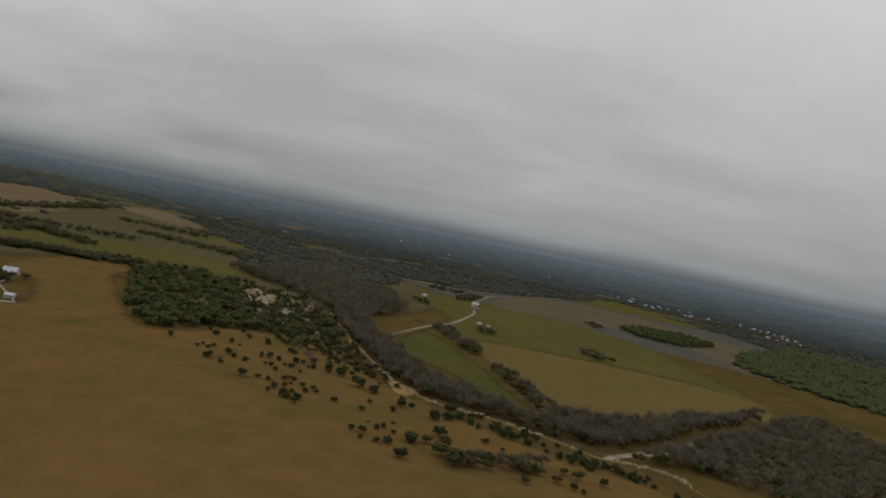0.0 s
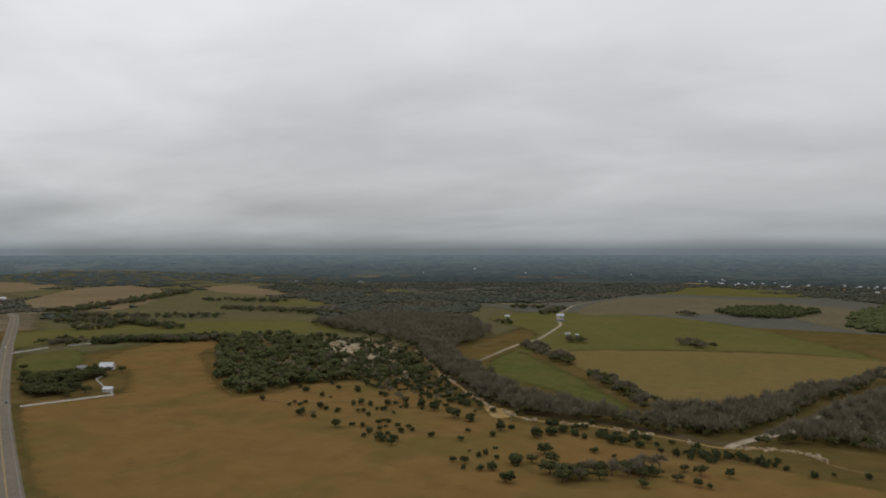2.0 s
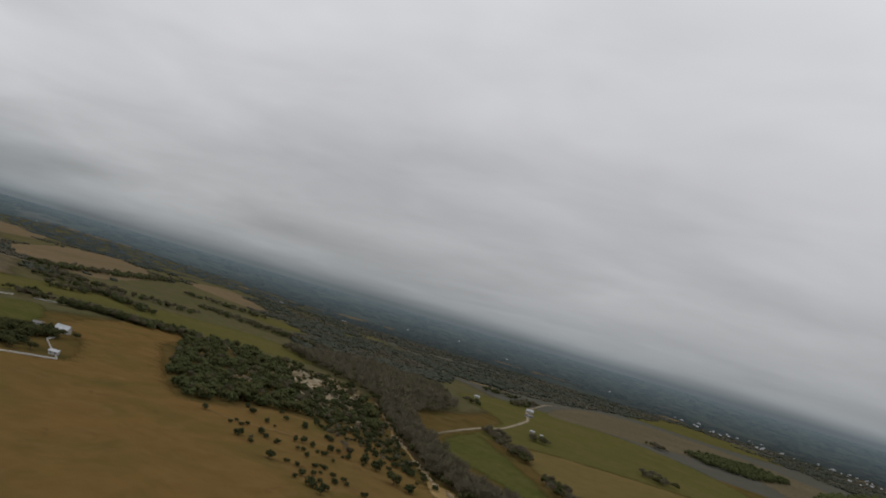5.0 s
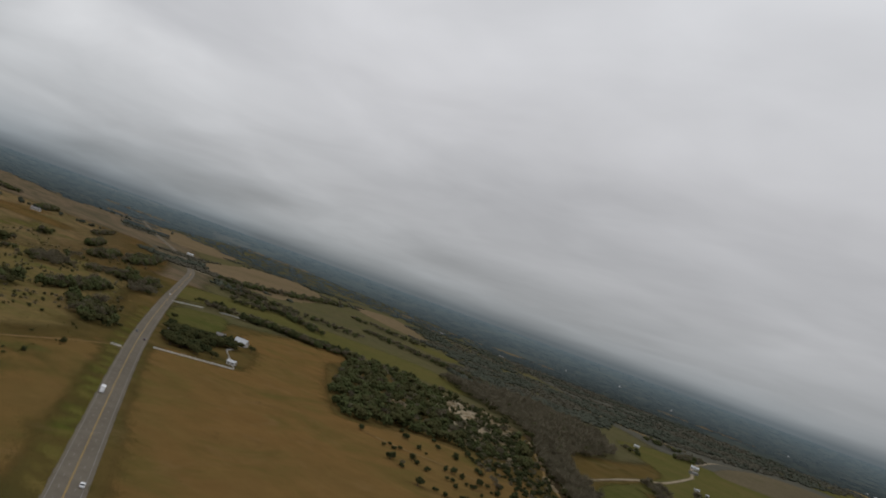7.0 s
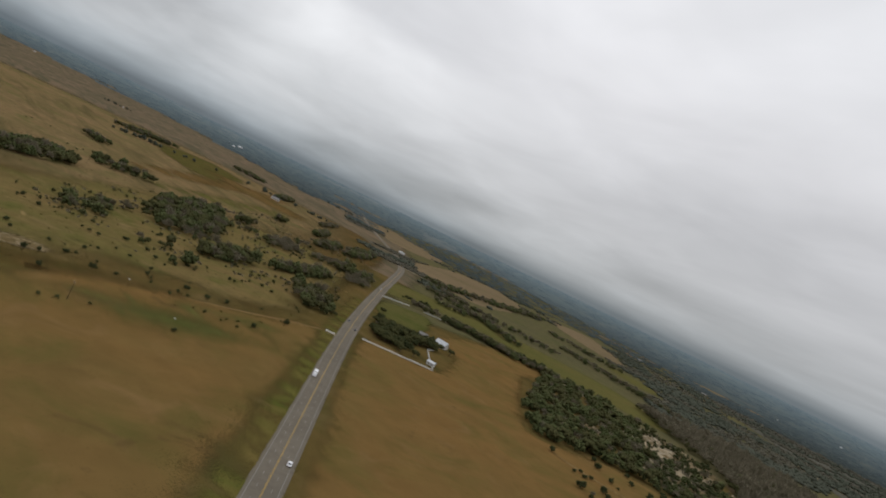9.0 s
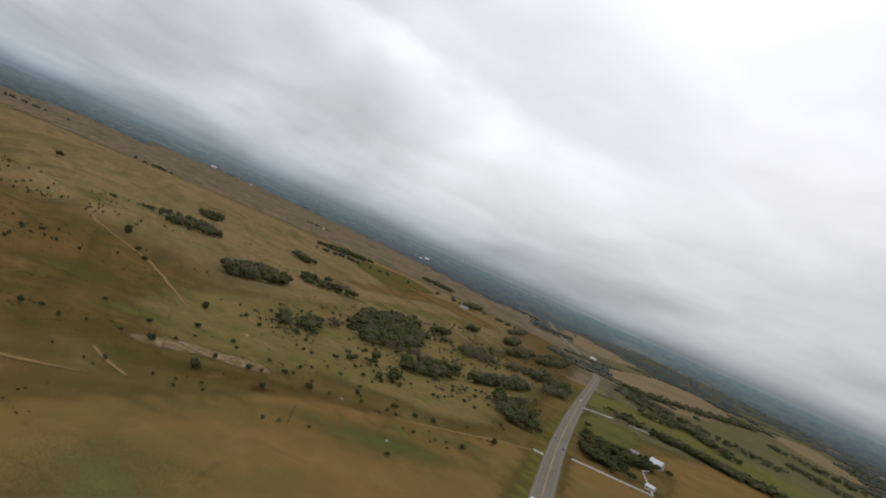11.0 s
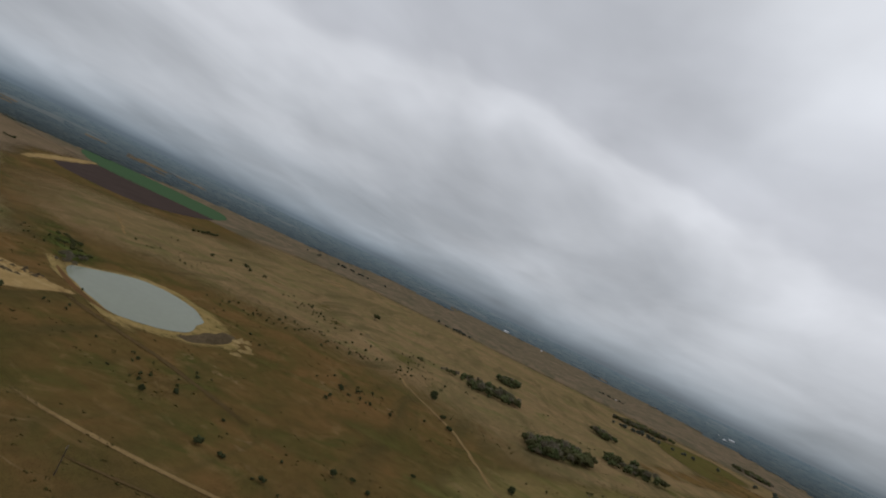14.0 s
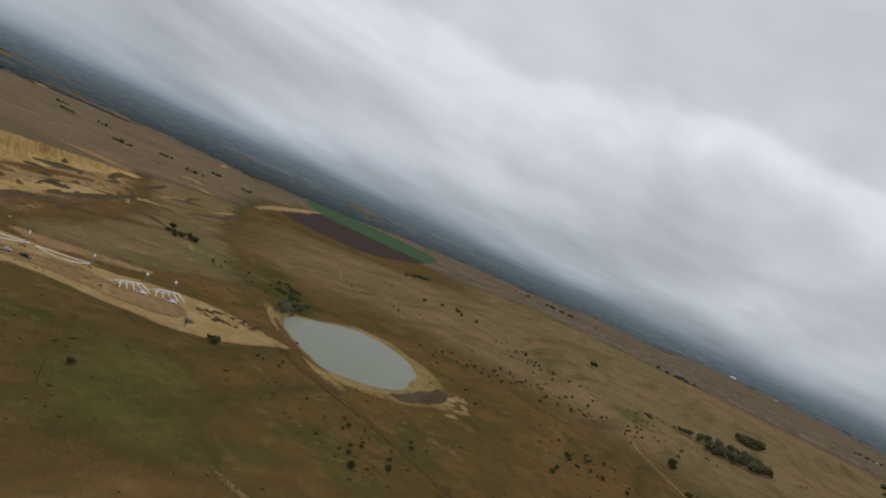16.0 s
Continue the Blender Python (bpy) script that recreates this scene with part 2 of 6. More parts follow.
M_CROP = material("young_green_crop", [(0.050, 0.088, 0.042), (0.056, 0.094, 0.046)], (0.01, 0.1), stretch=(1, 6, 1), soft=True, fine_vary=0.1)
M_PLOUGH = material("dark_ploughed_soil", [(0.050, 0.037, 0.031), (0.060, 0.044, 0.036)], (0.01, 0.1), stretch=(1, 5, 1), soft=True, fine_vary=0.12)
# Brush colour raised and greyed the same way, haze included.
M_BRUSH = material("grey_brown_brushland", [(0.130, 0.105, 0.064), (0.112, 0.092, 0.056), (0.098, 0.086, 0.046)], (0.008, 0.15), soft=True)
M_SAND = material("pale_sandy_soil", [(0.290, 0.198, 0.082), (0.235, 0.156, 0.062), (0.330, 0.240, 0.108)], (0.02, 0.2), soft="wide", fine_vary=0.10)
M_ROCK = material("pale_limestone", [(0.36, 0.30, 0.21), (0.24, 0.19, 0.12), (0.44, 0.38, 0.29)], (0.06, 0.6), bump=0.6, bump_scale=0.8, soft="wide")
M_ROCKY = material("stony_dry_slope", [(0.128, 0.092, 0.044), (0.112, 0.086, 0.040), (0.34, 0.28, 0.19)], (0.028, 0.4), stops=(0.42, 0.58), soft="wide")
M_STONE = material("broken_limestone", [(0.36, 0.29, 0.18), (0.27, 0.20, 0.11), (0.42, 0.35, 0.24)], (0.06, 0.6), per="island")
M_YELLOW = material("yellow_quarry_sand", [(0.420, 0.285, 0.100), (0.330, 0.215, 0.078), (0.20, 0.130, 0.058), (0.26, 0.165, 0.072)], (0.03, 0.3), stretch=(1, 1, 0.35))
M_BENCH = material("yellow_sand_bench", [(0.360, 0.250, 0.105), (0.290, 0.190, 0.076), (0.20, 0.125, 0.055)], (0.02, 0.3), soft=True)
M_RED = material("rusty_clay_soil", [(0.250, 0.150, 0.068), (0.205, 0.132, 0.060), (0.160, 0.110, 0.050), (0.290, 0.200, 0.095)], (0.014, 0.12), soft="wide", fine_vary=0.14)
M_RUST = material("rust_brown_grass", [(0.146, 0.086, 0.032), (0.118, 0.076, 0.027), (0.086, 0.068, 0.022)], (0.012, 0.15), soft="wide", fine_vary=0.2)
M_HILL = material("brown_hill_grass", [(0.132, 0.096, 0.058), (0.112, 0.085, 0.050), (0.098, 0.084, 0.042)], (0.012, 0.08), fine_vary=0.14)
# Grass tan lifted and greyed so its colour stands for haze with distance.
M_PALE = material("haze_paled_tan_grass", [(0.180, 0.121, 0.058), (0.145, 0.105, 0.047), (0.108, 0.098, 0.035), (0.212, 0.147, 0.074)], (0.0060, 0.12), fine_vary=0.14, stops=(0.42, 0.58), streak=(66, (0.102, 0.079, 0.035), 0.50, 0.70), soft="wide", marks=(0.03, (0.108, 0.082, 0.040), 0.56, 0.66))
M_GLADE = material("olive_tan_glade_grass", [(0.148, 0.106, 0.042), (0.122, 0.097, 0.034), (0.096, 0.090, 0.027), (0.166, 0.118, 0.052)], (0.009, 0.12), fine_vary=0.16, stops=(0.42, 0.58), soft="wide", marks=(0.04, (0.090, 0.074, 0.030), 0.55, 0.66))
M_LEDGE = material("pale_ledge_limestone", [(0.40, 0.33, 0.22), (0.26, 0.20, 0.12), (0.46, 0.40, 0.29)], (0.08, 0.6), bump=0.6, bump_scale=0.8)
M_FARHILL = material("far_brown_grass", [(0.164, 0.117, 0.075), (0.132, 0.099, 0.062), (0.108, 0.092, 0.050), (0.186, 0.134, 0.086)], (0.005, 0.05), fine_vary=0.14, streak=(70, (0.092, 0.080, 0.048), 0.46, 0.62), marks=(0.014, (0.084, 0.073, 0.048), 0.52, 0.60))
M_TALUS = material("yellow_loose_sand", [(0.330, 0.225, 0.090), (0.250, 0.165, 0.066), (0.20, 0.125, 0.052)], (0.05, 0.4))
M_MAUVE = material("mauve_brown_grass", [(0.166, 0.117, 0.071), (0.136, 0.098, 0.058), (0.110, 0.090, 0.045), (0.188, 0.136, 0.082)], (0.007, 0.12), fine_vary=0.16, soft="wide", streak=(58, (0.098, 0.075, 0.044), 0.56, 0.76), marks=(0.022, (0.080, 0.062, 0.040), 0.54, 0.62))
M_YARD = material("packed_yard_earth", [(0.215, 0.135, 0.062), (0.165, 0.105, 0.048), (0.26, 0.18, 0.085)], (0.03, 0.3), soft="wide")
M_STONY = material("stony_pale_grass", [(0.128, 0.093, 0.043), (0.110, 0.080, 0.036), (0.340, 0.275, 0.175)], (0.09, 0.5), soft="wide", stops=(0.50, 0.60), stretch=(1.6, 0.6, 1))
M_SWALE = material("olive_swale_grass", [(0.087, 0.072, 0.022), (0.073, 0.067, 0.019), (0.100, 0.073, 0.026)], (0.012, 0.15), soft="wide", fine_vary=0.2)
M_TUFT = material("rank_grass_tufts", [(0.068, 0.050, 0.018), (0.052, 0.048, 0.016)], (0.25, 1.5), per="island", vary=0.3)
M_LUSH = material("lush_wet_grass", [(0.060, 0.082, 0.018), (0.072, 0.084, 0.021), (0.084, 0.078, 0.023)], (0.03, 0.2), soft="wide", fine_vary=0.2)
M_SCRAPE = material("dark_scraped_soil", [(0.086, 0.056, 0.024), (0.074, 0.052, 0.022)], (0.05, 0.4), soft="wide")
M_GRAVEL = material("pale_gravel", [(0.30, 0.25, 0.175), (0.24, 0.195, 0.13)], (0.05, 0.6), soft="wide")
M_DIRT = material("worn_sandy_trail", [(0.205, 0.138, 0.060), (0.165, 0.110, 0.046)], (0.05, 0.4), soft="wide")
M_BANK = material("grassy_sand_bank", [(0.255, 0.180, 0.070), (0.190, 0.135, 0.050), (0.120, 0.096, 0.032)], (0.03, 0.3), soft="wide", fine_vary=0.2)
M_ASPHALT = material("weathered_asphalt", [(0.154, 0.133, 0.103), (0.134, 0.116, 0.090), (0.166, 0.144, 0.112)], (0.02, 0.3), rough=0.9, fine_vary=0.08)
M_WHITEPAINT = material("white_paint", [(0.72, 0.72, 0.70), (0.60, 0.60, 0.57)], (0.4, 3.0), rough=0.6)
M_ROADPAINT = material("worn_white_road_paint", [(0.25, 0.235, 0.21), (0.19, 0.178, 0.16)], (0.2, 2.0), rough=0.9)
M_YELLOWPAINT = material("yellow_road_paint", [(0.34, 0.21, 0.04), (0.27, 0.17, 0.04)], (0.4, 2.0), rough=0.7)
M_WATER = material("murky_pond_water", [(0.168, 0.180, 0.124), (0.158, 0.170, 0.118)], (0.02, 0.2), rough=0.25, bump=0.008, bump_scale=0.6, fine_vary=0.04)
M_WATER.node_tree.nodes["Principled BSDF"].inputs["Specular IOR Level"].default_value = 0.03
M_JUNIPER = material("juniper_foliage", [(0.040, 0.046, 0.020), (0.053, 0.057, 0.025)], (0.25, 1.5), per="island", vary=0.14)
# Paler copy of the juniper green, haze on farther trees put into its colour.
M_CEDAR = material("haze_lifted_cedar_foliage", [(0.060, 0.070, 0.028), (0.076, 0.083, 0.035)], (0.02, 1.5), per="island", vary=0.12)
M_OAK = material("live_oak_foliage", [(0.050, 0.052, 0.021), (0.066, 0.063, 0.028)], (0.02, 1.5), per="island", vary=0.12)
M_TWIG = material("bare_grey_twigs", [(0.176, 0.152, 0.104), (0.146, 0.129, 0.086)], (0.02, 1.5), per="island", vary=0.16)
M_BARK = material("grey_bark", [(0.11, 0.086, 0.065), (0.08, 0.062, 0.048)], (1.5, 8.0))
# Foliage greyed and lifted; the distance haze is part of this colour.
M_WOODS = material("hazed_mixed_foliage", [(0.062, 0.069, 0.050), (0.074, 0.078, 0.058)], (0.003, 0.02), per="island", vary=0.08, fine_vary=0.1)
M_LEAFLESS = material("leafless_woods_canopy", [(0.096, 0.088, 0.064), (0.082, 0.077, 0.056)], (0.003, 0.02), per="island", vary=0.10, fine_vary=0.1)
# Hill and skyline woods, their haze painted on as emission.
M_BACKWOODS = material("hazed_far_woods", [(0.043, 0.051, 0.043), (0.052, 0.058, 0.048)], (0.003, 0.015), per="island", vary=0.14, fine_vary=0.08, haze_glow=True)
M_SKYLINE = material("hazed_skyline_woods", [(0.038, 0.044, 0.036), (0.044, 0.050, 0.040)], (0.003, 0.015), per="island", vary=0.08, fine_vary=0.05, haze_glow=True)
M_ROOF = material("white_metal_roof", [(0.52, 0.53, 0.54), (0.43, 0.445, 0.46)], (0.3, 2.0), rough=0.5)
M_WALL = material("pale_siding", [(0.50, 0.48, 0.44), (0.42, 0.40, 0.37)], (0.3, 2.0), rough=0.7)
M_GREYROOF = material("grey_shingle_roof", [(0.20, 0.19, 0.18), (0.15, 0.142, 0.138)], (0.3, 2.0), rough=0.8)
M_GLASS = material("dark_window_glass", [(0.03, 0.035, 0.04), (0.04, 0.045, 0.05)], (0.5, 2.0), rough=0.08)
M_DARK = material("black_rubber", [(0.02, 0.02, 0.02), (0.03, 0.03, 0.03)], (2, 10), rough=0.7)
M_STEEL = material("galvanised_steel", [(0.40, 0.40, 0.39), (0.32, 0.32, 0.32)], (1, 6), rough=0.45, metal=0.8)
M_CARWHITE = material("white_car_paint", [(0.76, 0.76, 0.76), (0.70, 0.70, 0.70)], (1, 6), rough=0.25)
M_CARDARK = material("dark_car_paint", [(0.03, 0.032, 0.038), (0.04, 0.042, 0.05)], (1, 6), rough=0.25)
M_CARSILVER = material("silver_car_paint", [(0.46, 0.47, 0.48), (0.40, 0.41, 0.42)], (1, 6), rough=0.3, metal=0.4)
M_TIMBER = material("weathered_timber", [(0.085, 0.066, 0.048), (0.062, 0.048, 0.036)], (0.8, 6.0))

# ---- ground form ----
CX, CY, RIM = -75.0, 25.0, 4900.0


def ground_z(x, y):
    """Gently rolling land that climbs far off to low wooded hills."""
    r = math.hypot(x - CX, y - CY)
    z = 0.8 * math.sin(x / 170 + 1) * math.cos(y / 210)
    if r > 2200:
        s = min(1.0, (r - 2200) / 2700)
        z += 112 - r * 112 / 2200 * ((1 - s) ** 1.38 * 0.89 + 0.11)
    return z


def inside(x, y, outline):
    odd, n = False, len(outline)
    for i in range(n):
        (x1, y1), (x2, y2) = outline[i], outline[i - 1]
        if (y1 > y) != (y2 > y) and x < (x2 - x1) * (y - y1) / (y2 - y1) + x1:
            odd = not odd
    return odd


def smooth(points, closed, step):
    """A Catmull-Rom line through the points, with a vertex about every step metres."""
    pts = [Vector((*p, 0)) for p in points]
    n, out = len(pts), []
    for i in range(n if closed else n - 1):
        p0, p1, p2, p3 = [pts[(i + k) % n] if closed else pts[min(max(i + k, 0), n - 1)] for k in (-1, 0, 1, 2)]
        m = max(2, int((p2 - p1).length / step))
        for k in range(m):
            t = k / m
            out.append(0.5 * (2 * p1 + (p2 - p0) * t + (2 * p0 - 5 * p1 + 4 * p2 - p3) * t * t + (3 * p1 - p0 - 3 * p2 + p3) * t ** 3))
    if not closed:
        out.append(pts[-1])
    return out


def part(name, bm, mat, parent=None, label=""):
    me = bpy.data.meshes.new(name)
    bm.to_mesh(me)
    bm.free()
    me.materials.append(mat)
    ob = new(name, me)
    ob.parent = parent
    return tagged(ob, label)


def raw(name, verts, faces, mat, parent=None):
    me = bpy.data.meshes.new(name)
    me.from_pydata(verts, [], faces)
    me.materials.append(mat)
    ob = new(name, me)
    ob.parent = parent
    return ob


def patch(name, outline, mat, lift, wobble=4.0, label="", category="field", cell=60.0, kind="structure", fade=8.0, grain=60):
    """A piece of ground cover laid on the land, with an uneven edge."""
    line = smooth(outline, True, 12.0)
    bm = bmesh.new()
    vs = []
    for p in line:
        d = noise.noise_vector(p / 25.0) * wobble
        vs.append(bm.verts.new((p.x + d.x, p.y + d.y, 0)))
    bm.faces.new(vs)
    bmesh.ops.triangulate(bm, faces=bm.faces[:])
    xs, ys = [v.co.x for v in bm.verts], [v.co.y for v in bm.verts]
    for lo, hi, axis in ((min(xs), max(xs), (1, 0, 0)), (min(ys), max(ys), (0, 1, 0))):
        cell = max(min(cell, fade * 1.2), (hi - lo) / grain)
        k = math.ceil(lo / cell)
        while k * cell < hi:
            bmesh.ops.bisect_plane(bm, geom=bm.verts[:] + bm.edges[:] + bm.faces[:], plane_co=(k * cell * axis[0], k * cell * axis[1], 0), plane_no=axis)
            k += 1
    rim = np.array([(v.co.x, v.co.y) for v in vs])
    seg = np.roll(rim, -1, 0) - rim
    cover = bm.verts.layers.float.new("cover")
    for v in bm.verts:
        p = np.array((v.co.x, v.co.y)) - rim
        t = np.clip((p * seg).sum(1) / np.maximum((seg ** 2).sum(1), 1e-6), 0, 1)
        d = math.sqrt(((p - t[:, None] * seg) ** 2).sum(1).min())
        v[cover] = min(1.0, d / fade)
        v.co.z = ground_z(v.co.x, v.co.y) + lift
    bmesh.ops.recalc_face_normals(bm, faces=bm.faces[:])
    if sum(f.normal.z for f in bm.faces) < 0:
        bmesh.ops.reverse_faces(bm, faces=bm.faces[:])
    return tagged(part(name, bm, mat), label, category, kind=kind)


def ribbon(name, line, width, lift, mat, parent=None, offset=0.0, skirt=0.0, ragged=0.0):
    """A strip along a line of vectors."""
    bm, prev = bmesh.new(), None
    for i, p in enumerate(line):
        d = (line[min(i + 1, len(line) - 1)] - line[max(i - 1, 0)]).normalized()
        n = Vector((d.y, -d.x, 0))
        w = width / 2 * (1 + ragged * noise.noise(p / 9.0)) if ragged else width / 2
        row = []
        for s in ((-w - skirt, -w, w, w + skirt) if skirt else (-w, w)):
            q = p + n * (offset + s + (ragged * 0.8 * width * noise.noise(p / 23.0 + Vector((3, 1, 0))) if ragged else 0.0))
            row.append(bm.verts.new((q.x, q.y, ground_z(q.x, q.y) + (lift if abs(s) <= w + 1e-6 else -0.05))))
        if prev:
            for k in range(len(row) - 1):
                bm.faces.new((prev[k], row[k], row[k + 1], prev[k + 1]))
        prev = row
    bmesh.ops.recalc_face_normals(bm, faces=bm.faces[:])
    if sum(f.normal.z for f in bm.faces) < 0:
        bmesh.ops.reverse_faces(bm, faces=bm.faces[:])
    return part(name, bm, mat, parent)


# ---- fields ----
TAN_NEAR_BEND = [(-1505, 1086), (-1894, 1572), (-1881, 1762), (-1512, 1551), (-1148, 1063), (-1332, 994)]
TAN_FAR = [(-2443, 1507), (-2543, 1682), (-2151, 1677), (-1902, 1437), (-1971, 1306)]
TAN_STRIP = [(-1554, 1716), (-1551, 1933), (-1151, 1614), (-1096, 1502), (-1321, 1576)]
PALE_PASTURE = [(-961, 696), (-933, 840), (-828, 934), (-698, 1008), (-558, 936), (-534, 881), (-676, 799), (-817, 737), (-810, 587)]
SMALL_PASTURE = [(-995, 1323), (-967, 1391), (-859, 1364), (-836, 1285), (-908, 1267)]
CREEK_FIELD = [(-198, 823), (23, 906), (140, 880), (130, 760), (20, 628), (-69, 576), (-111, 637)]
FARM_PASTURE = [(-260, 688), (-257, 823), (-290, 1000), (-420, 1180), (-360, 1340), (-168, 1330), (-36, 1236), (60, 1082), (140, 880), (23, 906), (-198, 823)]
CREEK_MEADOW = [(-239, 661), (-242, 805), (-69, 545), (-107, 549), (-165, 597)]
BRUSHLAND = [(-299, 1335), (-300, 1720), (-157, 1874), (60, 1790), (240, 1500), (150, 1180), (32, 1407), (-170, 1336)]
PLOUGHED = [(-1380, -850), (-1860, -1060), (-1900, -830), (-1940, -740), (-1500, -640), (-1320, -665)]
CROP = [(-2250, -1360), (-2400, -1210), (-2400, -920), (-1940, -740), (-1900, -830), (-1860, -1060)]
OPEN_LAND = (TAN_NEAR_BEND, TAN_FAR, TAN_STRIP, PALE_PASTURE, SMALL_PASTURE, FARM_PASTURE, BRUSHLAND, PLOUGHED, CROP)


def woodland(x, y):
    """How wooded the land is at a place: dense north of the creek and on all the far hills."""
    r, az = math.hypot(x - CX, y - CY), math.degrees(math.atan2(-(x - CX), y - CY))
    edge = np.interp(az, (-180, -60, -20, -3, 1, 7, 11, 18, 29, 34, 41, 46, 58, 63, 70, 78, 88, 97, 106, 115, 125, 138, 146, 180), (2000, 1500, 1500, 2100, 2340, 1840, 1600, 1480, 1420, 1750, 2200, 2700, 2500, 2750, 3150, 3500, 3500, 3350, 3050, 2750, 2550, 2380, 2450, 2000))
    n = noise.noise(Vector((x / 420.0, y / 420.0, 0.3))) + 0.5 * noise.noise(Vector((x / 130.0, y / 130.0, 4.0)))
    if any(inside(x, y, o) for o in OPEN_LAND):
        return False
    if r > edge * (1 + 0.08 * n):
        return n < 0.45
    return r > 1080 and 18 < az < 60 and n > 0.22


def ground():
    rings = [0.0]
    while rings[-1] < RIM:
        rings.append(min(RIM, rings[-1] + max(14.0, rings[-1] * 0.028)))
    A = 240
    verts, faces = [], []
    for r in rings:
        for k in range(A):
            a = 2 * math.pi * k / A
            x, y = CX + r * math.cos(a), CY + r * math.sin(a)
            verts.append((x, y, ground_z(x, y)))
    kinds = []
    for i in range(len(rings) - 1):
        for k in range(A):
            faces.append((i * A + k, (i + 1) * A + k, (i + 1) * A + (k + 1) % A, i * A + (k + 1) % A))
            r, a = (rings[i] + rings[i + 1]) / 2, 2 * math.pi * (k + 0.5) / A
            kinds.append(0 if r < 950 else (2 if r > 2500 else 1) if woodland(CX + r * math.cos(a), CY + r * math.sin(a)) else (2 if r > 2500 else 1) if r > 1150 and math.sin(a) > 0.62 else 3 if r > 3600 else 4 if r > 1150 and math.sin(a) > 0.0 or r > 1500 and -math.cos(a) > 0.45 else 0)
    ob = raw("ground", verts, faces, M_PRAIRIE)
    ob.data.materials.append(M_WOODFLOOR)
    # the next two slots hold the painted haze of the far rings
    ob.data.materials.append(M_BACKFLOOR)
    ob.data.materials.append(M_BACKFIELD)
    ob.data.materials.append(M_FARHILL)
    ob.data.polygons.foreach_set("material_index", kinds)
    return tagged(ob, "brown and olive winter prairie rolling to wooded hills", "ground", kind="structure")


ground()
patch("rangeland", [(-500, 318), (-1000, 692), (-1290, 888), (-1700, 1000), (-1850, 500), (-1850, -400), (-1700, -1100), (-900, -1400), (-150, -1000), (30, -350), (-180, -120), (-330, -30), (-455, 70), (-480, 200)], M_RANGE, 0.05, 10, "grazed olive-brown rangeland west of the highway", "rangeland", fade=45)
patch("rangeland", [(-700, 500), (-1000, 735), (-1300, 950), (-1900, 1300), (-2600, 1620), (-2700, 2300), (-1700, 2500), (-900, 1900), (-560, 1500), (-330, 1250), (-330, 800), (-640, 745)], M_NORTH, 0.05, 10, "olive and grey-brown pasture among hedgerows", "rangeland", fade=40)
patch("field", [(160, -60), (-60, 78), (-230, 188), (-505, 372), (-476, 432), (-560, 520), (-640, 560), (-690, 690), (-640, 742), (-600, 715), (-560, 640), (-430, 512), (-372, 474), (-350, 540), (-290, 575), (-240, 560), (-186, 510), (-130, 478), (-50, 450), (50, 425), (230, 330), (330, 60)], M_FIELD, 0.05, 3, "rusty brown dry grass field beside the highway", fade=10)
# Far grass laid in a paler colour, painting haze over the range.
patch("pale_prairie", [(-560, 100), (-600, 330), (-740, 470), (-1000, 660), (-1250, 850), (-1700, 1040), (-2150, 700), (-2300, 0), (-2300, -500), (-1900, -700), (-1480, -600), (-1150, -760), (-860, -650), (-690, -500), (-560, -370), (-700, -260), (-700, -60)], M_PALE, 0.07, 20, "tan dry grass, paled for haze, rising to the far hills", "rangeland", fade=230)
patch("pale_prairie", [(-455, 50), (-474, 200), (-506, 326), (-720, 480), (-950, 620), (-940, 330), (-720, 110), (-580, 20)], M_GLADE, 0.09, 14, "tan dry grass among brush and tree clumps", "rangeland", fade=40)
patch("pale_prairie", [(-440, -345), (-470, -330), (-530, -318), (-640, -320), (-780, -460), (-900, -560), (-1150, -760), (-1000, -830), (-840, -690), (-700, -540), (-560, -450), (-455, -400)], M_PALE, 0.11, 10, "tan and orange-brown dry grass between the yard and the quarry", "rangeland", fade=36)
patch("pale_prairie", [(-760, -690), (-900, -720), (-1150, -720), (-1420, -880), (-1900, -1130), (-1900, -1800), (-900, -1900), (-400, -1400), (-420, -760), (-600, -690)], M_MAUVE, 0.13, 20, "grey-brown dry grass behind the quarry", "rangeland", fade=80)
patch("field", [(60, -50), (-70, 50), (-250, 172), (-500, 338), (-478, 250), (-440, 130), (-345, 20), (-190, -130), (0, -200)], M_FIELD, 0.07, 3, "rusty brown dry grass field west of the highway", fade=16)
patch("field", TAN_NEAR_BEND, M_TAN, 0.15, 8, "tan cut hay field beside the road bend", fade=12)
patch("field", TAN_FAR, M_TAN, 0.15, 8, "tan cut hay field among dark woods", fade=12)
patch("field", TAN_STRIP, M_TAN, 0.15, 8, "narrow tan field between dark woods", fade=12)
patch("field", PALE_PASTURE, M_OLIVE, 0.15, 6, "pale olive pasture behind the house", fade=12)
patch("field", SMALL_PASTURE, M_OLIVE, 0.15, 6, "small olive pasture in the woods", fade=12)
patch("field", FARM_PASTURE, M_OLIVE, 0.10, 6, "olive green farm pasture across the creek", fade=12)
patch("field", CREEK_FIELD, M_HAY, 0.18, 6, "tan dry field above the wooded creek", fade=12)
patch("field", CREEK_MEADOW, M_GREEN, 0.22, 5, "green grass meadow beside the creek trees", fade=12)
patch("field", BRUSHLAND, M_BRUSH, 0.15, 8, "grey-brown brushy rangeland beyond the farm", fade=12)
patch("field", PLOUGHED, M_PLOUGH, 0.15, 5, "dark brown freshly ploughed field", fade=12)
patch("field", CROP, M_CROP, 0.15, 4, "bright green strip of young crop", fade=12)
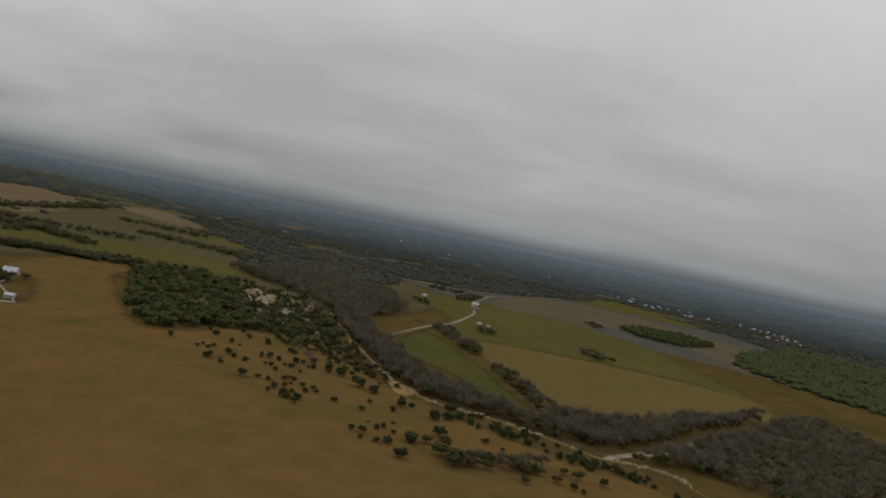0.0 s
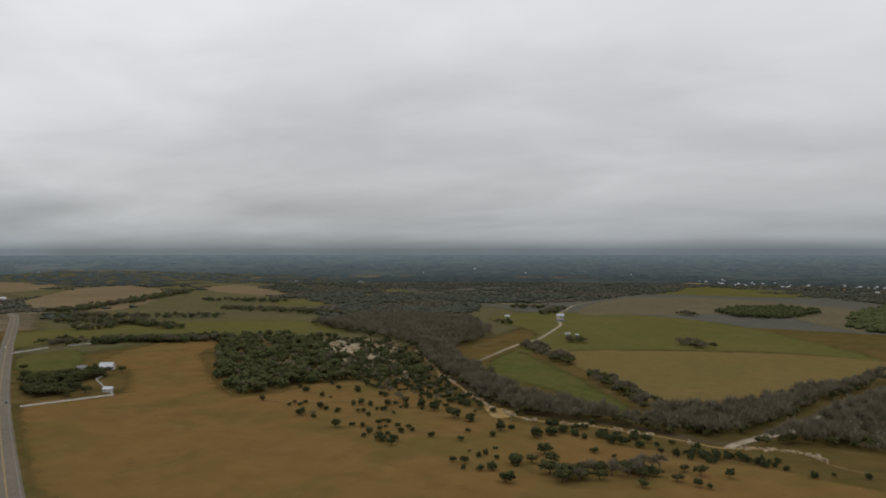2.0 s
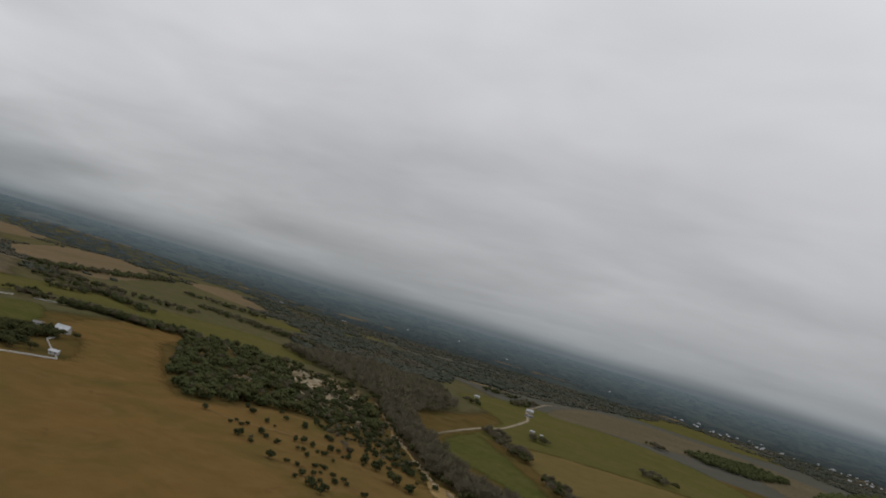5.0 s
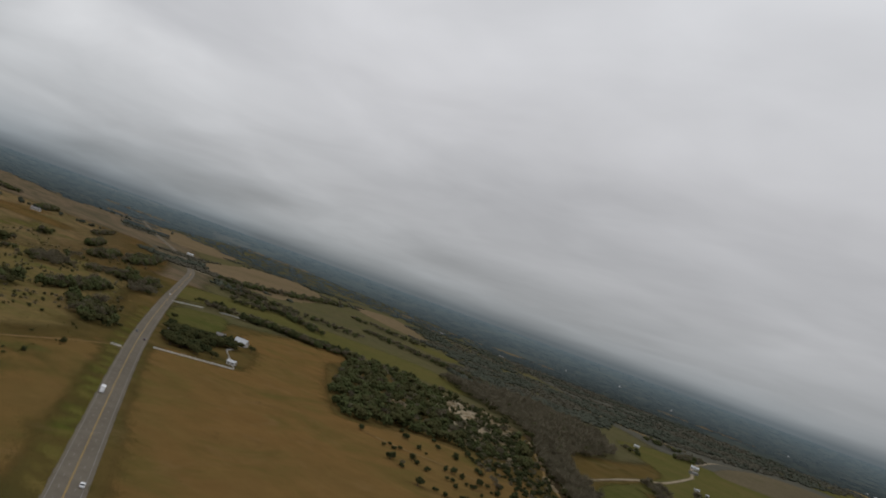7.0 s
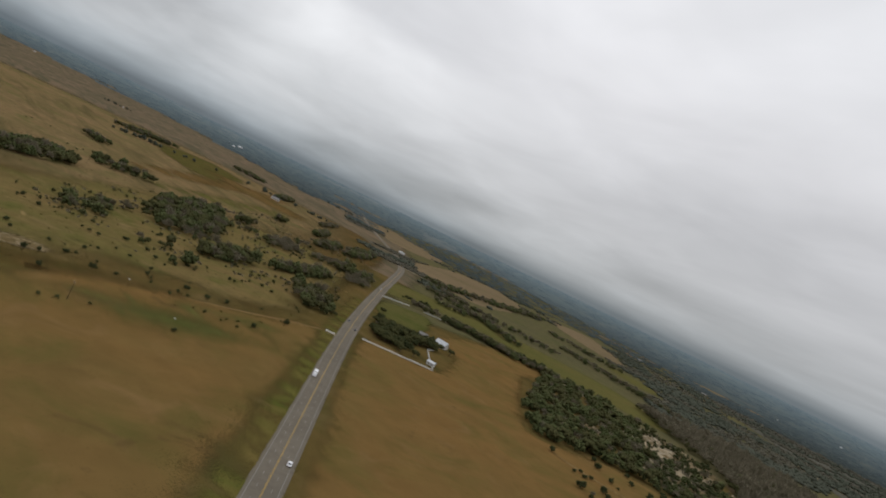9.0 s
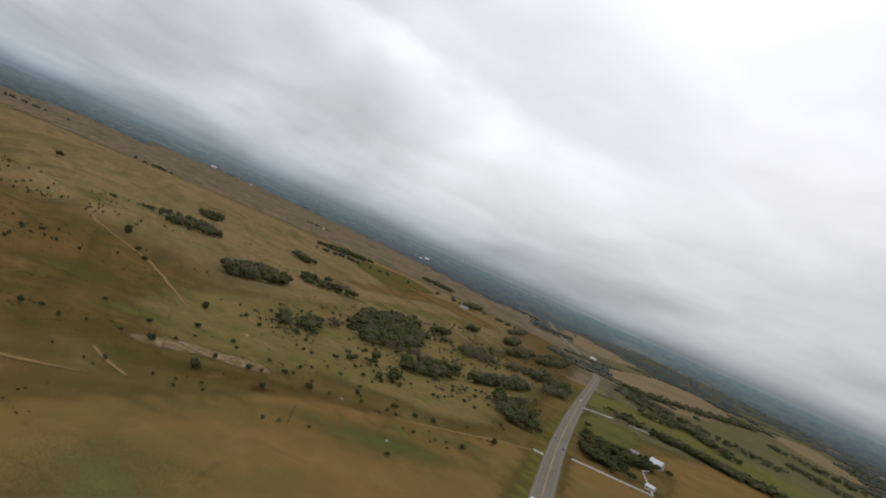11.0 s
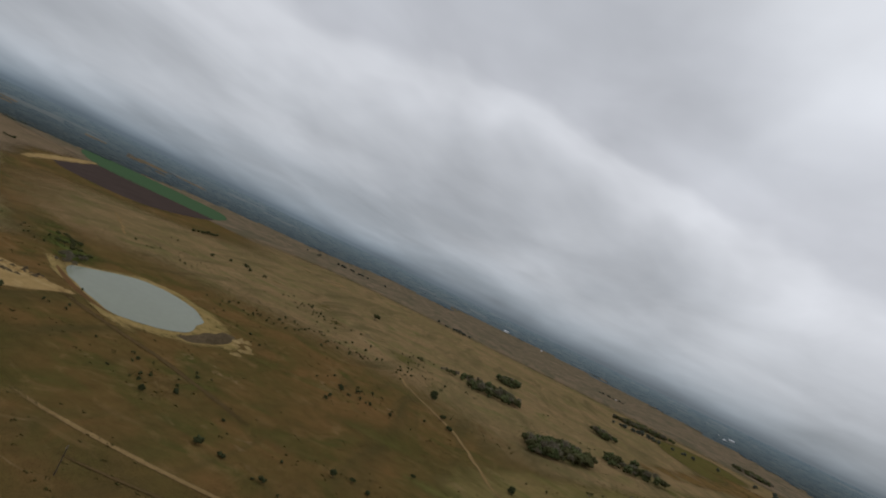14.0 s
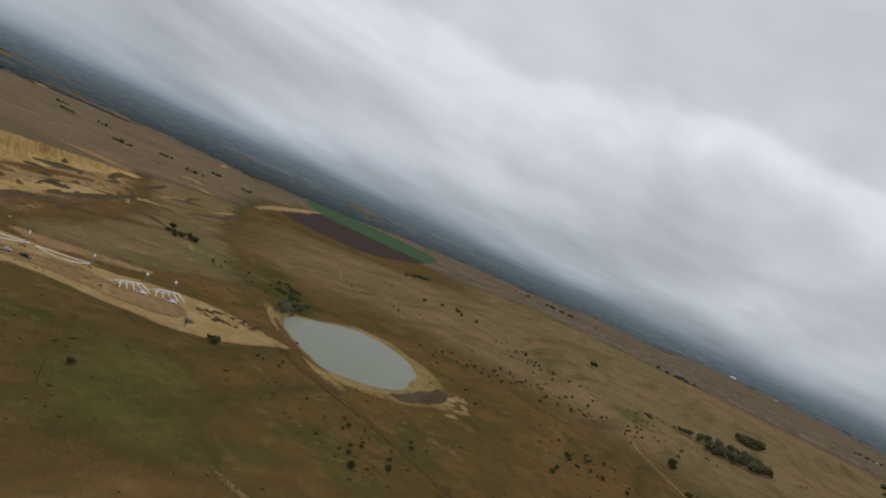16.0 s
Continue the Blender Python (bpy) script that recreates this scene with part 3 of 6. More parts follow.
patch("lawn", [(-738, 537), (-732, 613), (-621, 528), (-642, 473)], M_GREEN, 0.15, 3, "green lawn behind the farmhouse grove", "lawn", fade=8)
patch("meadow", [(-374, 42), (-440, 155), (-474, 262), (-436, 282), (-402, 212), (-384, 120), (-330, 40)], M_DULL, 0.12, 9, "green grass below the stony bank", "meadow", fade=34)
for outline, mat, text in (
    ([(-522, 2), (-547, 79), (-503, 100), (-484, 58), (-466, 5)], M_DULL, "olive green hollow on the prairie"),
    ([(-532, -72), (-555, -25), (-545, 21), (-511, -2), (-517, -52)], M_GREEN, "green grass hollow on the prairie"),
    ([(-380, -290), (-403, -265), (-438, -228), (-447, -204), (-391, -198), (-360, -216), (-344, -233)], M_DULL, "dull green grass below the dirt yard"),
    ([(-380, -262), (-436, -228), (-437, -160), (-363, -118), (-318, -132), (-300, -160)], M_SWALE, "olive green grass below the pond"),
    ([(-440, -136), (-471, -109), (-398, -97), (-392, -115)], M_DULL, "dull green grass in a shallow swale"),
    ([(-541, -71), (-593, -36), (-619, 22), (-572, 83), (-531, 30), (-530, -29)], M_SWALE, "olive green swale across the dry prairie"),
    ([(-617, -143), (-666, -123), (-600, -64), (-554, -76), (-568, -114)], M_SWALE, "olive green swale across the dry prairie"),
    ([(-1322, -288), (-1166, -178), (-933, -103), (-880, -120), (-953, -155)], M_SWALE, "olive green strip beside the cattle trail"),
    ([(-1263, 461), (-1704, 435), (-1921, 636), (-1712, 698), (-1400, 540)], M_SWALE, "olive green swale across the dry prairie"),
    ([(-502, -176), (-503, -125), (-506, -52), (-477, -3), (-421, -14), (-433, -65), (-435, -112)], M_SWALE, "olive green swale across the dry prairie"),
    ([(-359, -55), (-367, -28), (-377, 21), (-353, 37), (-277, -20)], M_RUST, "rusty dry grass on the prairie"),
    ([(-361, -157), (-357, -135), (-350, -116), (-343, -64), (-283, -86)], M_RUST, "rusty dry grass on the prairie"),
    ([(-308, -178), (-347, -181), (-367, -148), (-362, -119), (-325, -115), (-274, -127)], M_RUST, "rusty dry grass on the prairie"),
    ([(-456, 6), (-484, -25), (-459, -67), (-521, -60), (-535, -1)], M_RUST, "rusty dry grass on the prairie"),
    ([(-464, -131), (-464, -81), (-429, -88), (-423, -125)], M_RUST, "rusty dry grass on the prairie"),
    ([(-1122, 274), (-1584, 624), (-1644, 827), (-1320, 534), (-1013, 263)], M_RUST, "orange bare slope behind the tree clumps"),
    ([(-1013, 300), (-1320, 600), (-1250, 640), (-960, 330)], M_DULL, "olive grass between the tree clumps"),
    ([(-376, 38), (-418, 78), (-417, 124), (-443, 191), (-457, 262), (-446, 300), (-400, 268), (-372, 210), (-360, 145), (-352, 90), (-321, 43)], M_GREEN, "dull green grass along the field's edge"),
    ([(-321, 43), (-336, 77), (-314, 100), (-250, 85), (-211, 70), (-203, 30), (-280, 0)], M_OLIVE, "olive grass spreading into the field"),
    ([(-450, 296), (-309, 201), (-180, 116), (-190, 100), (-297, 174), (-390, 232)], M_GREEN, "green grass beside the highway verge"),
):
    patch("grass_patch", outline, mat, 0.10, 14, text, "grass", fade=42)
patch("meadow", [(-770, -443), (-780, -404), (-690, -290), (-650, -268), (-600, -266), (-612, -312), (-690, -370)], M_LUSH, 0.10, 8, "lush green grass at the head of the pond", "meadow", fade=34)
patch("meadow", [(-900, -40), (-1150, -140), (-1000, -20), (-800, 40)], M_DULL, 0.10, 10, "faint green grass swale on the prairie", "meadow", fade=40)

# ---- roads and tracks ----
ROAD = smooth([(150, -70), (-60, 66), (-222, 171), (-499, 355), (-740, 527), (-991, 713), (-1160, 838), (-1262, 905), (-1400, 988), (-1590, 1085), (-2180, 1356), (-2760, 1630)], False, 12.0)
road = tagged(ribbon("road", ROAD, 12.2, 0.35, M_ASPHALT, skirt=1.6), "weathered grey asphalt highway with four lanes", "road", kind="structure")
for off in (-5.7, 5.7):
    ribbon("edge_line", ROAD, 0.28, 0.37, M_ROADPAINT, road, off)
for off in (-0.2, 0.2):
    ribbon("centre_line", ROAD, 0.22, 0.37, M_YELLOWPAINT, road, off)
for side, wide in ((-1, 25.0), (1, 13.0)):
    edge = []
    for i in range(6, 84, 3):
        d = (ROAD[i + 1] - ROAD[i - 1]).normalized()
        edge.append((ROAD[i], Vector((d.y, -d.x, 0)) * side))
    loop = [((p - n * 3.0).x, (p - n * 3.0).y) for p, n in edge] + [((p + n * wide).x, (p + n * wide).y) for p, n in edge[::-1]]
    patch("verge", loop, M_VERGE, 0.12, 2.0, "green grass verge along the highway", "verge", fade=15, grain=160)


def track(points, width, mat, label, ragged=0.8):
    """A worn track whose sides thin out into the grass."""
    line, bm, prev = smooth(points, False, 5.0), bmesh.new(), None
    cover = bm.verts.layers.float.new("cover")
    for i, p in enumerate(line):
        d = (line[min(i + 1, len(line) - 1)] - line[max(i - 1, 0)]).normalized()
        n = Vector((d.y, -d.x, 0))
        w = width * (1 + 0.5 * ragged * noise.noise(p / 11.0))
        q0 = p + n * (ragged * 0.6 * width * noise.noise(p / 29.0 + Vector((3, 1, 0))))
        ends = min(1.0, 0.3 + 4.0 * min(i, len(line) - 1 - i) / len(line))
        row = []
        for u, c in ((-1.0, 0.0), (-0.45, 0.85), (0.0, 1.0), (0.45, 0.85), (1.0, 0.0)):
            q = q0 + n * (u * w * 0.8)
            v = bm.verts.new((q.x, q.y, ground_z(q.x, q.y) + 0.26))
            v[cover] = c * ends
            row.append(v)
        if prev:
            for k in range(len(row) - 1):
                bm.faces.new((prev[k], row[k], row[k + 1], prev[k + 1]))
        prev = row
    bmesh.ops.recalc_face_normals(bm, faces=bm.faces[:])
    if sum(f.normal.z for f in bm.faces) < 0:
        bmesh.ops.reverse_faces(bm, faces=bm.faces[:])
    return tagged(part("dirt_track", bm, mat), label, "track", kind="structure")


track([(-245, 672), (-259, 704), (-262, 848), (-254, 929), (-268, 1087), (-278, 1136), (-316, 1269), (-327, 1363), (-340, 1531), (-300, 1640)], 4.6, M_GRAVEL, "pale gravel farm lane", 0.2)
track([(-890, -45), (-800, -20), (-697, 34), (-623, 57), (-562, 75), (-533, 102)], 3.2, M_DIRT, "worn sandy cattle trail", 1.2)
track([(-364, -128), (-360, -108), (-359, -80), (-361, -45), (-364, 0), (-374, 34)], 3.2, M_DIRT, "worn sandy trail in dry grass", 0.4)
track([(-334, -86), (-338, -60), (-346, -30), (-352, -8)], 2.0, M_SCRAPE, "faint dark trail in dry grass", 0.4)
track([(-416, 28), (-400, 34), (-382, 48)], 2.2, M_DIRT, "worn sandy trail in dry grass")
track([(-1064, -515), (-960, -440), (-876, -385)], 4.0, M_DIRT, "worn sandy trail on the hillside")
track([(-347, 462), (-318, 470), (-280, 490), (-240, 500)], 3.0, M_DIRT, "pale dirt trail among shrubs")
track([(-1285, 905), (-1235, 930), (-1180, 960)], 8.0, M_GRAVEL, "pale gravel side road apron", 0.1)
track([(-487, 338), (-490, 331), (-484, 298), (-470, 255), (-458, 201)], 2.6, M_DIRT, "faint dirt lane inside the field gate")
track([(-1567, -329), (-1762, -316), (-1860, -384)], 7.0, M_DIRT, "pale washed gully in the prairie", 0.8)
track([(-524, -222), (-508, -180), (-489, -128), (-470, -86), (-455, -62)], 4.5, M_SCRAPE, "reddish bare track below the dam")

# ---- bare earth, stone and water ----
patch("sand_bar", [(26, 530), (38, 560), (52, 600), (62, 630), (72, 626), (60, 588), (46, 552), (34, 526)], M_ROCK, 0.3, 2, "pale gravel bar in the creek bed", "sand bar", fade=3)
patch("sand_bar", [(-14, 466), (-2, 490), (12, 512), (26, 532), (32, 526), (20, 504), (6, 484), (-6, 464)], M_ROCK, 0.3, 2, "narrow pale gravel bar in the creek bed", "sand bar", fade=3)
patch("sand_bar", [(-333, 726), (-321, 751), (-298, 709), (-307, 683)], M_SAND, 0.3, 4, "sandy bar where the lane meets the creek", "sand bar", fade=4)
patch("bluff_scar", [(-185, 516), (-172, 513), (-155, 508), (-151, 484), (-160, 478), (-172, 489)], M_SAND, 0.3, 3, "bare sandy scar on the creek bluff", "bluff", fade=4)
patch("rock_outcrop", [(-640, 762), (-560, 800), (-520, 790), (-470, 790), (-470, 800), (-560, 812)], M_ROCK, 0.25, 8, "pale limestone edge behind the juniper wood", "rock", fade=5)
patch("rocky_hillside", [(-520, 828), (-415, 825), (-335, 705), (-285, 622), (-325, 582), (-380, 620), (-445, 685), (-495, 765)], M_ROCKY, 0.2, 8, "dry hillside broken by pale limestone ledges", "hillside", fade=12)
patch("rock_outcrop", [(-500, 585), (-455, 645), (-420, 622), (-465, 580)], M_ROCKY, 0.25, 5, "pale stony clearing inside the juniper wood", "rock", fade=6)
patch("stony_bank", [(-452, 36), (-474, 60), (-482, 90), (-486, 118), (-470, 128), (-456, 104), (-452, 78), (-440, 50)], M_STONY, 0.2, 7, "pale stony bank across the prairie", "bank", fade=7)
SPOTS = random.Random(31)
for k in range(18):
    x, y, r = SPOTS.uniform(-1000, -540), 0.0, SPOTS.uniform(3, 6)
    y = -0.72 * x - 230 + SPOTS.gauss(0, 70)
    patch("bare_patch", [(x - r * 1.6, y), (x, y - r), (x + r * 1.6, y + r * 0.3), (x, y + r)], M_SAND, 0.2, 5, "small pale stony spot in dry grass", "bare soil", fade=5)
patch("bare_patch", [(-1600, 500), (-1640, 600), (-1465, 760), (-1290, 680), (-1380, 560)], M_RUST, 0.12, 30, "rusty bare prairie slope", "bare soil", fade=70)
patch("sand_pit", [(-1205, -789), (-1482, -930), (-1930, -1110), (-1830, -1040), (-1449, -870), (-1184, -758)], M_SAND, 0.25, 8, "pale sand pit above the ploughed field", "sand pit", fade=12)

POND = [(-590, -264), (-629, -262), (-676, -245), (-678, -215), (-655, -183), (-610, -164), (-572, -158), (-550, -165), (-532, -184), (-540, -205), (-559, -233)]
patch("pond_bank", [(-582, -274), (-635, -276), (-694, -256), (-700, -212), (-676, -174), (-648, -144), (-604, -124), (-560, -136), (-530, -152), (-514, -178), (-530, -212)], M_BANK, 0.12, 8, "sandy bank round the pond", "bank", fade=11)
patch("pond", POND, M_WATER, 0.30, 3.2, "still grey-green farm pond", "pond")


def ridge(name, line, width, height, mat, label, category="bank", steep=0.5, lumps=0.25):
    """A heaped or cut bank along a line, with an uneven crest and foot; it is steeper on its left side."""
    pts, bm, prev = smooth(line, False, 5.0), bmesh.new(), None
    rows = ((-1.0, 0.0), (-0.7 * steep, 0.55), (-0.35 * steep, 0.92), (0.0, 1.0), (0.35, 0.75), (0.7, 0.3), (1.0, 0.0))
    for i, p in enumerate(pts):
        d = (pts[min(i + 1, len(pts) - 1)] - pts[max(i - 1, 0)]).normalized()
        n = Vector((d.y, -d.x, 0))
        fade = min(1.0, 3.0 * min(i, len(pts) - 1 - i) / len(pts) + 0.02)
        row = []
        for u, h in rows:
            q = p + n * (u * width / 2)
            k = noise.noise(q / 6.0)
            q = q + n * k * width * 0.12
            row.append(bm.verts.new((q.x, q.y, ground_z(q.x, q.y) + (h * fade * height * (1 + lumps * k) if h else -0.1))))
        if prev:
            for k in range(len(row) - 1):
                bm.faces.new((prev[k], row[k], row[k + 1], prev[k + 1]))
        prev = row
    bmesh.ops.recalc_face_normals(bm, faces=bm.faces[:])
    if sum(f.normal.z for f in bm.faces) < 0:
        bmesh.ops.reverse_faces(bm, faces=bm.faces[:])
    return tagged(part(name, bm, mat), label, category, kind="structure")


# Dark brown earth; in the quarry cut and gullies it also paints shade.
M_SHADE = material("brown_earth_and_shade", [(0.092, 0.068, 0.038), (0.072, 0.054, 0.030)], (0.05, 0.5))
M_BANKSAND = material("pale_bank_sand", [(0.27, 0.195, 0.085), (0.20, 0.14, 0.056)], (0.05, 0.5))
M_CLAY = material("rusty_heaped_clay", [(0.130, 0.070, 0.030), (0.105, 0.062, 0.027)], (0.05, 0.5), bump=0.5, bump_scale=0.6)
ridge("earth_dam", [(-636, -150), (-622, -146), (-600, -143), (-576, -146), (-556, -151)], 13, 5.0, M_SHADE, "steep brown earth dam below the pond", steep=0.9)
BANKS = random.Random(9)
for k in range(9):
    x, y = -640 + BANKS.uniform(0, 62), -138 + BANKS.uniform(-6, 18)
    turn = BANKS.uniform(-0.4, 0.9)
    dx, dy = 5 * math.cos(turn), 5 * math.sin(turn)
    ridge("sand_heap", [(x - dx, y - dy), (x, y + 1.5), (x + dx, y + dy)], BANKS.uniform(4, 8), BANKS.uniform(1.0, 2.6), M_BANKSAND, "low uneven heap of pale sand by the dam", "sand heap", 0.6, 0.9)
track([(-606, -290), (-574, -256), (-548, -218), (-524, -184), (-512, -160)], 10.0, M_BANK, "sandy grass strip along the pond", 0.5)
ridge("pond_berm", [(-585, -268), (-556, -236), (-536, -206), (-528, -182)], 7, 1.2, M_CLAY, "low reddish berm along the pond")

# the dirt yard and the quarry beyond it
YARD = [(-370, -400), (-560, -270), (-540, -205), (-440, -225), (-360, -320)]
patch("dirt_yard", [(-400, -385), (-430, -372), (-455, -353), (-476, -323), (-516, -293), (-534, -270), (-533, -235), (-535, -214), (-479, -222), (-451, -239), (-428, -281), (-412, -306), (-385, -318), (-370, -350)], M_SAND, 0.14, 4, "pale sandy work yard beside the pond", "yard", fade=4)
patch("yard_surface", [(-416, -352), (-439, -331), (-463, -316), (-469, -294), (-496, -274), (-483, -252), (-461, -254), (-443, -278), (-427, -308), (-412, -319), (-398, -326)], M_YARD, 0.22, 3, "brown packed earth of the yard", "yard", fade=6)
patch("clay_strip", [(-454, -381), (-476, -368), (-500, -350), (-533, -329), (-523, -313), (-487, -329), (-452, -345)], M_RED, 0.16, 5, "rusty clay strip behind the yard", "bare soil", fade=8)
patch("quarry_floor", [(-470, -400), (-530, -440), (-620, -480), (-740, -560), (-860, -690), (-935, -780), (-880, -860), (-740, -850), (-640, -800), (-540, -620), (-420, -480)], M_RED, 0.14, 10, "rusty orange floor of the sand quarry", "quarry", fade=40)
patch("quarry_bench", [(-516, -487), (-602, -540), (-690, -562), (-674, -536), (-568, -489), (-470, -430), (-440, -440)], M_BENCH, 0.3, 5, "pale yellow sand bench in the quarry", "quarry", fade=8)
patch("quarry_bench", [(-460, -400), (-529, -450), (-690, -545), (-599, -484), (-478, -402)], M_SAND, 0.3, 4, "pale sand bench at the quarry edge", "quarry", fade=8)


def quarry_face():
    """A cut sand cliff with gullies, falling away to one end, and the grassy hill behind its rim."""
    foot = smooth([(-420, -575), (-500, -582), (-568, -592), (-620, -606), (-660, -624), (-730, -662), (-800, -692), (-880, -730)], False, 2.5)
    cut = bmesh.new(); top = bmesh.new()
    rows = ((-14, 0.0), (-7, 0.10), (-2, 0.22), (0.5, 0.40), (2.0, 0.62), (3.4, 0.84), (5.0, 1.0))
    back = ((5.0, 1.0), (26, 0.99), (70, 0.80), (120, 0.4), (190, 0.0))
    last = [None, None]
    for i, p in enumerate(foot):
        u = i / (len(foot) - 1)
        d = (foot[min(i + 1, len(foot) - 1)] - foot[max(i - 1, 0)]).normalized()
        n = Vector((d.y, -d.x, 0))
        if n.y > 0:
            n = -n
        h = 20.0 * (min(1.0, u / 0.2) if u < 0.2 else min(1.0, (1 - u) / 0.62)) + 0.3
        gully = 12.0 * abs(noise.noise(p / 24.0)) + 4.0 * noise.noise(p / 8.0) + 1.5 * noise.noise(p / 3.0) + 15.0 * math.exp(-((u - 0.34) / 0.022) ** 2) + 15.0 * math.exp(-((u - 0.52) / 0.022) ** 2)
        for j, (shape, bm) in enumerate(((rows, cut), (back, top))):
            row = []
            for w, z in shape:
                q = p + n * (w + gully * min(1.0, max(0.0, (w + 9) / 9)) * (1 if w < 20 else 0) * min(1.0, h / 14))
                rough = 1 + (0.10 * noise.noise(q / 5.0) if 0 < z < 0.9 else 0.05 * noise.noise(p / 14.0))
                row.append(bm.verts.new((q.x, q.y, ground_z(q.x, q.y) + (h * z * rough if z else -0.3))))
            if last[j]:
                for k in range(len(row) - 1):
                    bm.faces.new((last[j][k], row[k], row[k + 1], last[j][k + 1]))
            last[j] = row
    for bm, name, mat, text, cat in ((cut, "quarry_face", M_YELLOW, "cut yellow sand face of the quarry with gullies", "quarry face"), (top, "quarry_hill", M_HILL, "grassy brown hill behind the quarry face", "hill")):
        bmesh.ops.recalc_face_normals(bm, faces=bm.faces[:])
        if sum(f.normal.z for f in bm.faces) < 0:
            bmesh.ops.reverse_faces(bm, faces=bm.faces[:])
        tagged(part(name, bm, mat), text, cat, kind="structure")


quarry_face()
# Added dark heaps paint the shade of recesses in the quarry face.
for x, y in ((-556, -590), (-640, -616), (-700, -646), (-500, -580)):
    ridge("gully_shade_heap", [(x + 9, y + 6), (x, y - 1), (x - 10, y - 3)], 9, 7.0, M_SHADE, "dark heap standing in for shade in the quarry gullies")
# Banks and heaps whose dark brown stands for shade below the cut.
ridge("spoil_bank", [(-440, -410), (-510, -455), (-545, -466), (-570, -478)], 12, 3.0, M_SHADE, "bank darkened to stand for the shaded quarry cut")
ridge("spoil_bank", [(-557, -488), (-610, -506), (-660, -531), (-727, -569)], 10, 3.0, M_SHADE, "bank darkened to stand for the shaded quarry cut")
ridge("spoil_bank", [(-590, -600), (-650, -615), (-720, -640)], 14, 4.0, M_SHADE, "quarry floor heap with shade put into its brown")
ridge("spoil_bank", [(-560, -560), (-620, -575), (-700, -600)], 10, 3.0, M_CLAY, "rusty earth heap on the quarry floor")
ridge("spoil_bank", [(-760, -640), (-800, -680), (-850, -700)], 12, 3.5, M_SHADE, "quarry floor heap with shade put into its brown")
ridge("spoil_bank", [(-800, -560), (-900, -590), (-980, -640)], 9, 2.0, M_SHADE, "low brown earth bank on the hillside")
HEAPS = random.Random(41)
for k in range(64):
    x, y = HEAPS.uniform(-532, -500), 0.0
    y = -256 - 0.55 * (x + 515) + HEAPS.uniform(-13, 13)
    turn = HEAPS.uniform(0.2, 1.4)
    ridge("spoil_heap", [(x, y), (x - 2.2 * math.cos(turn), y + 2.2 * math.sin(turn)), (x - 4.5 * math.cos(turn), y + 4.5 * math.sin(turn))], HEAPS.uniform(1.6, 3.2), HEAPS.uniform(0.9, 1.9), M_TALUS if k % 5 < 2 else M_SHADE, "small heap of loose yellow earth" if k % 5 < 2 else "small heap of dark earth", "spoil heap", 0.6, 0.8)

# broken ledges and washed gullies on the hillside beside the quarry
BREAKS = random.Random(23)
for x1, y1, x2, y2, w, h, pale in (
    (-1520, -1867, -1594, -1893, 16, 4, True), (-1125, -889, -1150, -860, 10, 3, True), (-1050, -800, -1075, -765, 10, 3, True), (-1818, -1406, -1919, -1459, 16, 4, True),
    (-831, -625, -914, -631, 7, 2, False), (-781, -624, -923, -718, 8, 2.4, False), (-666, -505, -672, -462, 6, 2, False), (-809, -613, -881, -643, 6, 1.6, True),
    (-700, -540, -745, -590, 8, 2.6, False), (-720, -560, -760, -560, 7, 2.0, True), (-880, -640, -960, -690, 7, 2.0, False), (-900, -610, -980, -640, 6, 1.6, True),
):
    mx, my = (x1 + x2) / 2 + BREAKS.uniform(-6, 6), (y1 + y2) / 2 + BREAKS.uniform(-6, 6)
    ridge("hill_ledge", [(x1, y1), (mx, my), (x2, y2)], w, h, M_TALUS if pale else M_SHADE, "pale broken ledge on the hillside" if pale else "dark washed bank on the hillside", "ledge", 0.6, 0.6)
for k in range(84):
    x, y = BREAKS.uniform(-800, -430), 0.0
    y = -520 + (x + 500) * 0.42 + BREAKS.gauss(-10, 36)
    n, turn = BREAKS.uniform(4, 17), BREAKS.gauss(0.5, 0.4)
    dx, dy = n * math.cos(turn), n * math.sin(turn)
    ridge("quarry_heap", [(x - dx, y - dy), (x - dy * 0.2, y + dx * 0.2), (x + dx, y + dy)], BREAKS.uniform(3, 8), BREAKS.uniform(1.0, 3.2), (M_SHADE, M_TALUS, M_CLAY)[k % 3], ("dark heap on the quarry floor", "pale yellow heap on the quarry floor", "rusty clay heap on the quarry floor")[k % 3], "heap", 0.6, 0.6)

# limestone ledge along the creek bluff
LEDGE = [(-350, 752), (-300, 680), (-262, 618), (-223, 572), (-179, 515), (-151, 493), (-128, 484), (-91, 485), (-64, 479), (-35, 472), (-15, 462), (8, 470), (33, 470), (48, 450), (70, 436)]


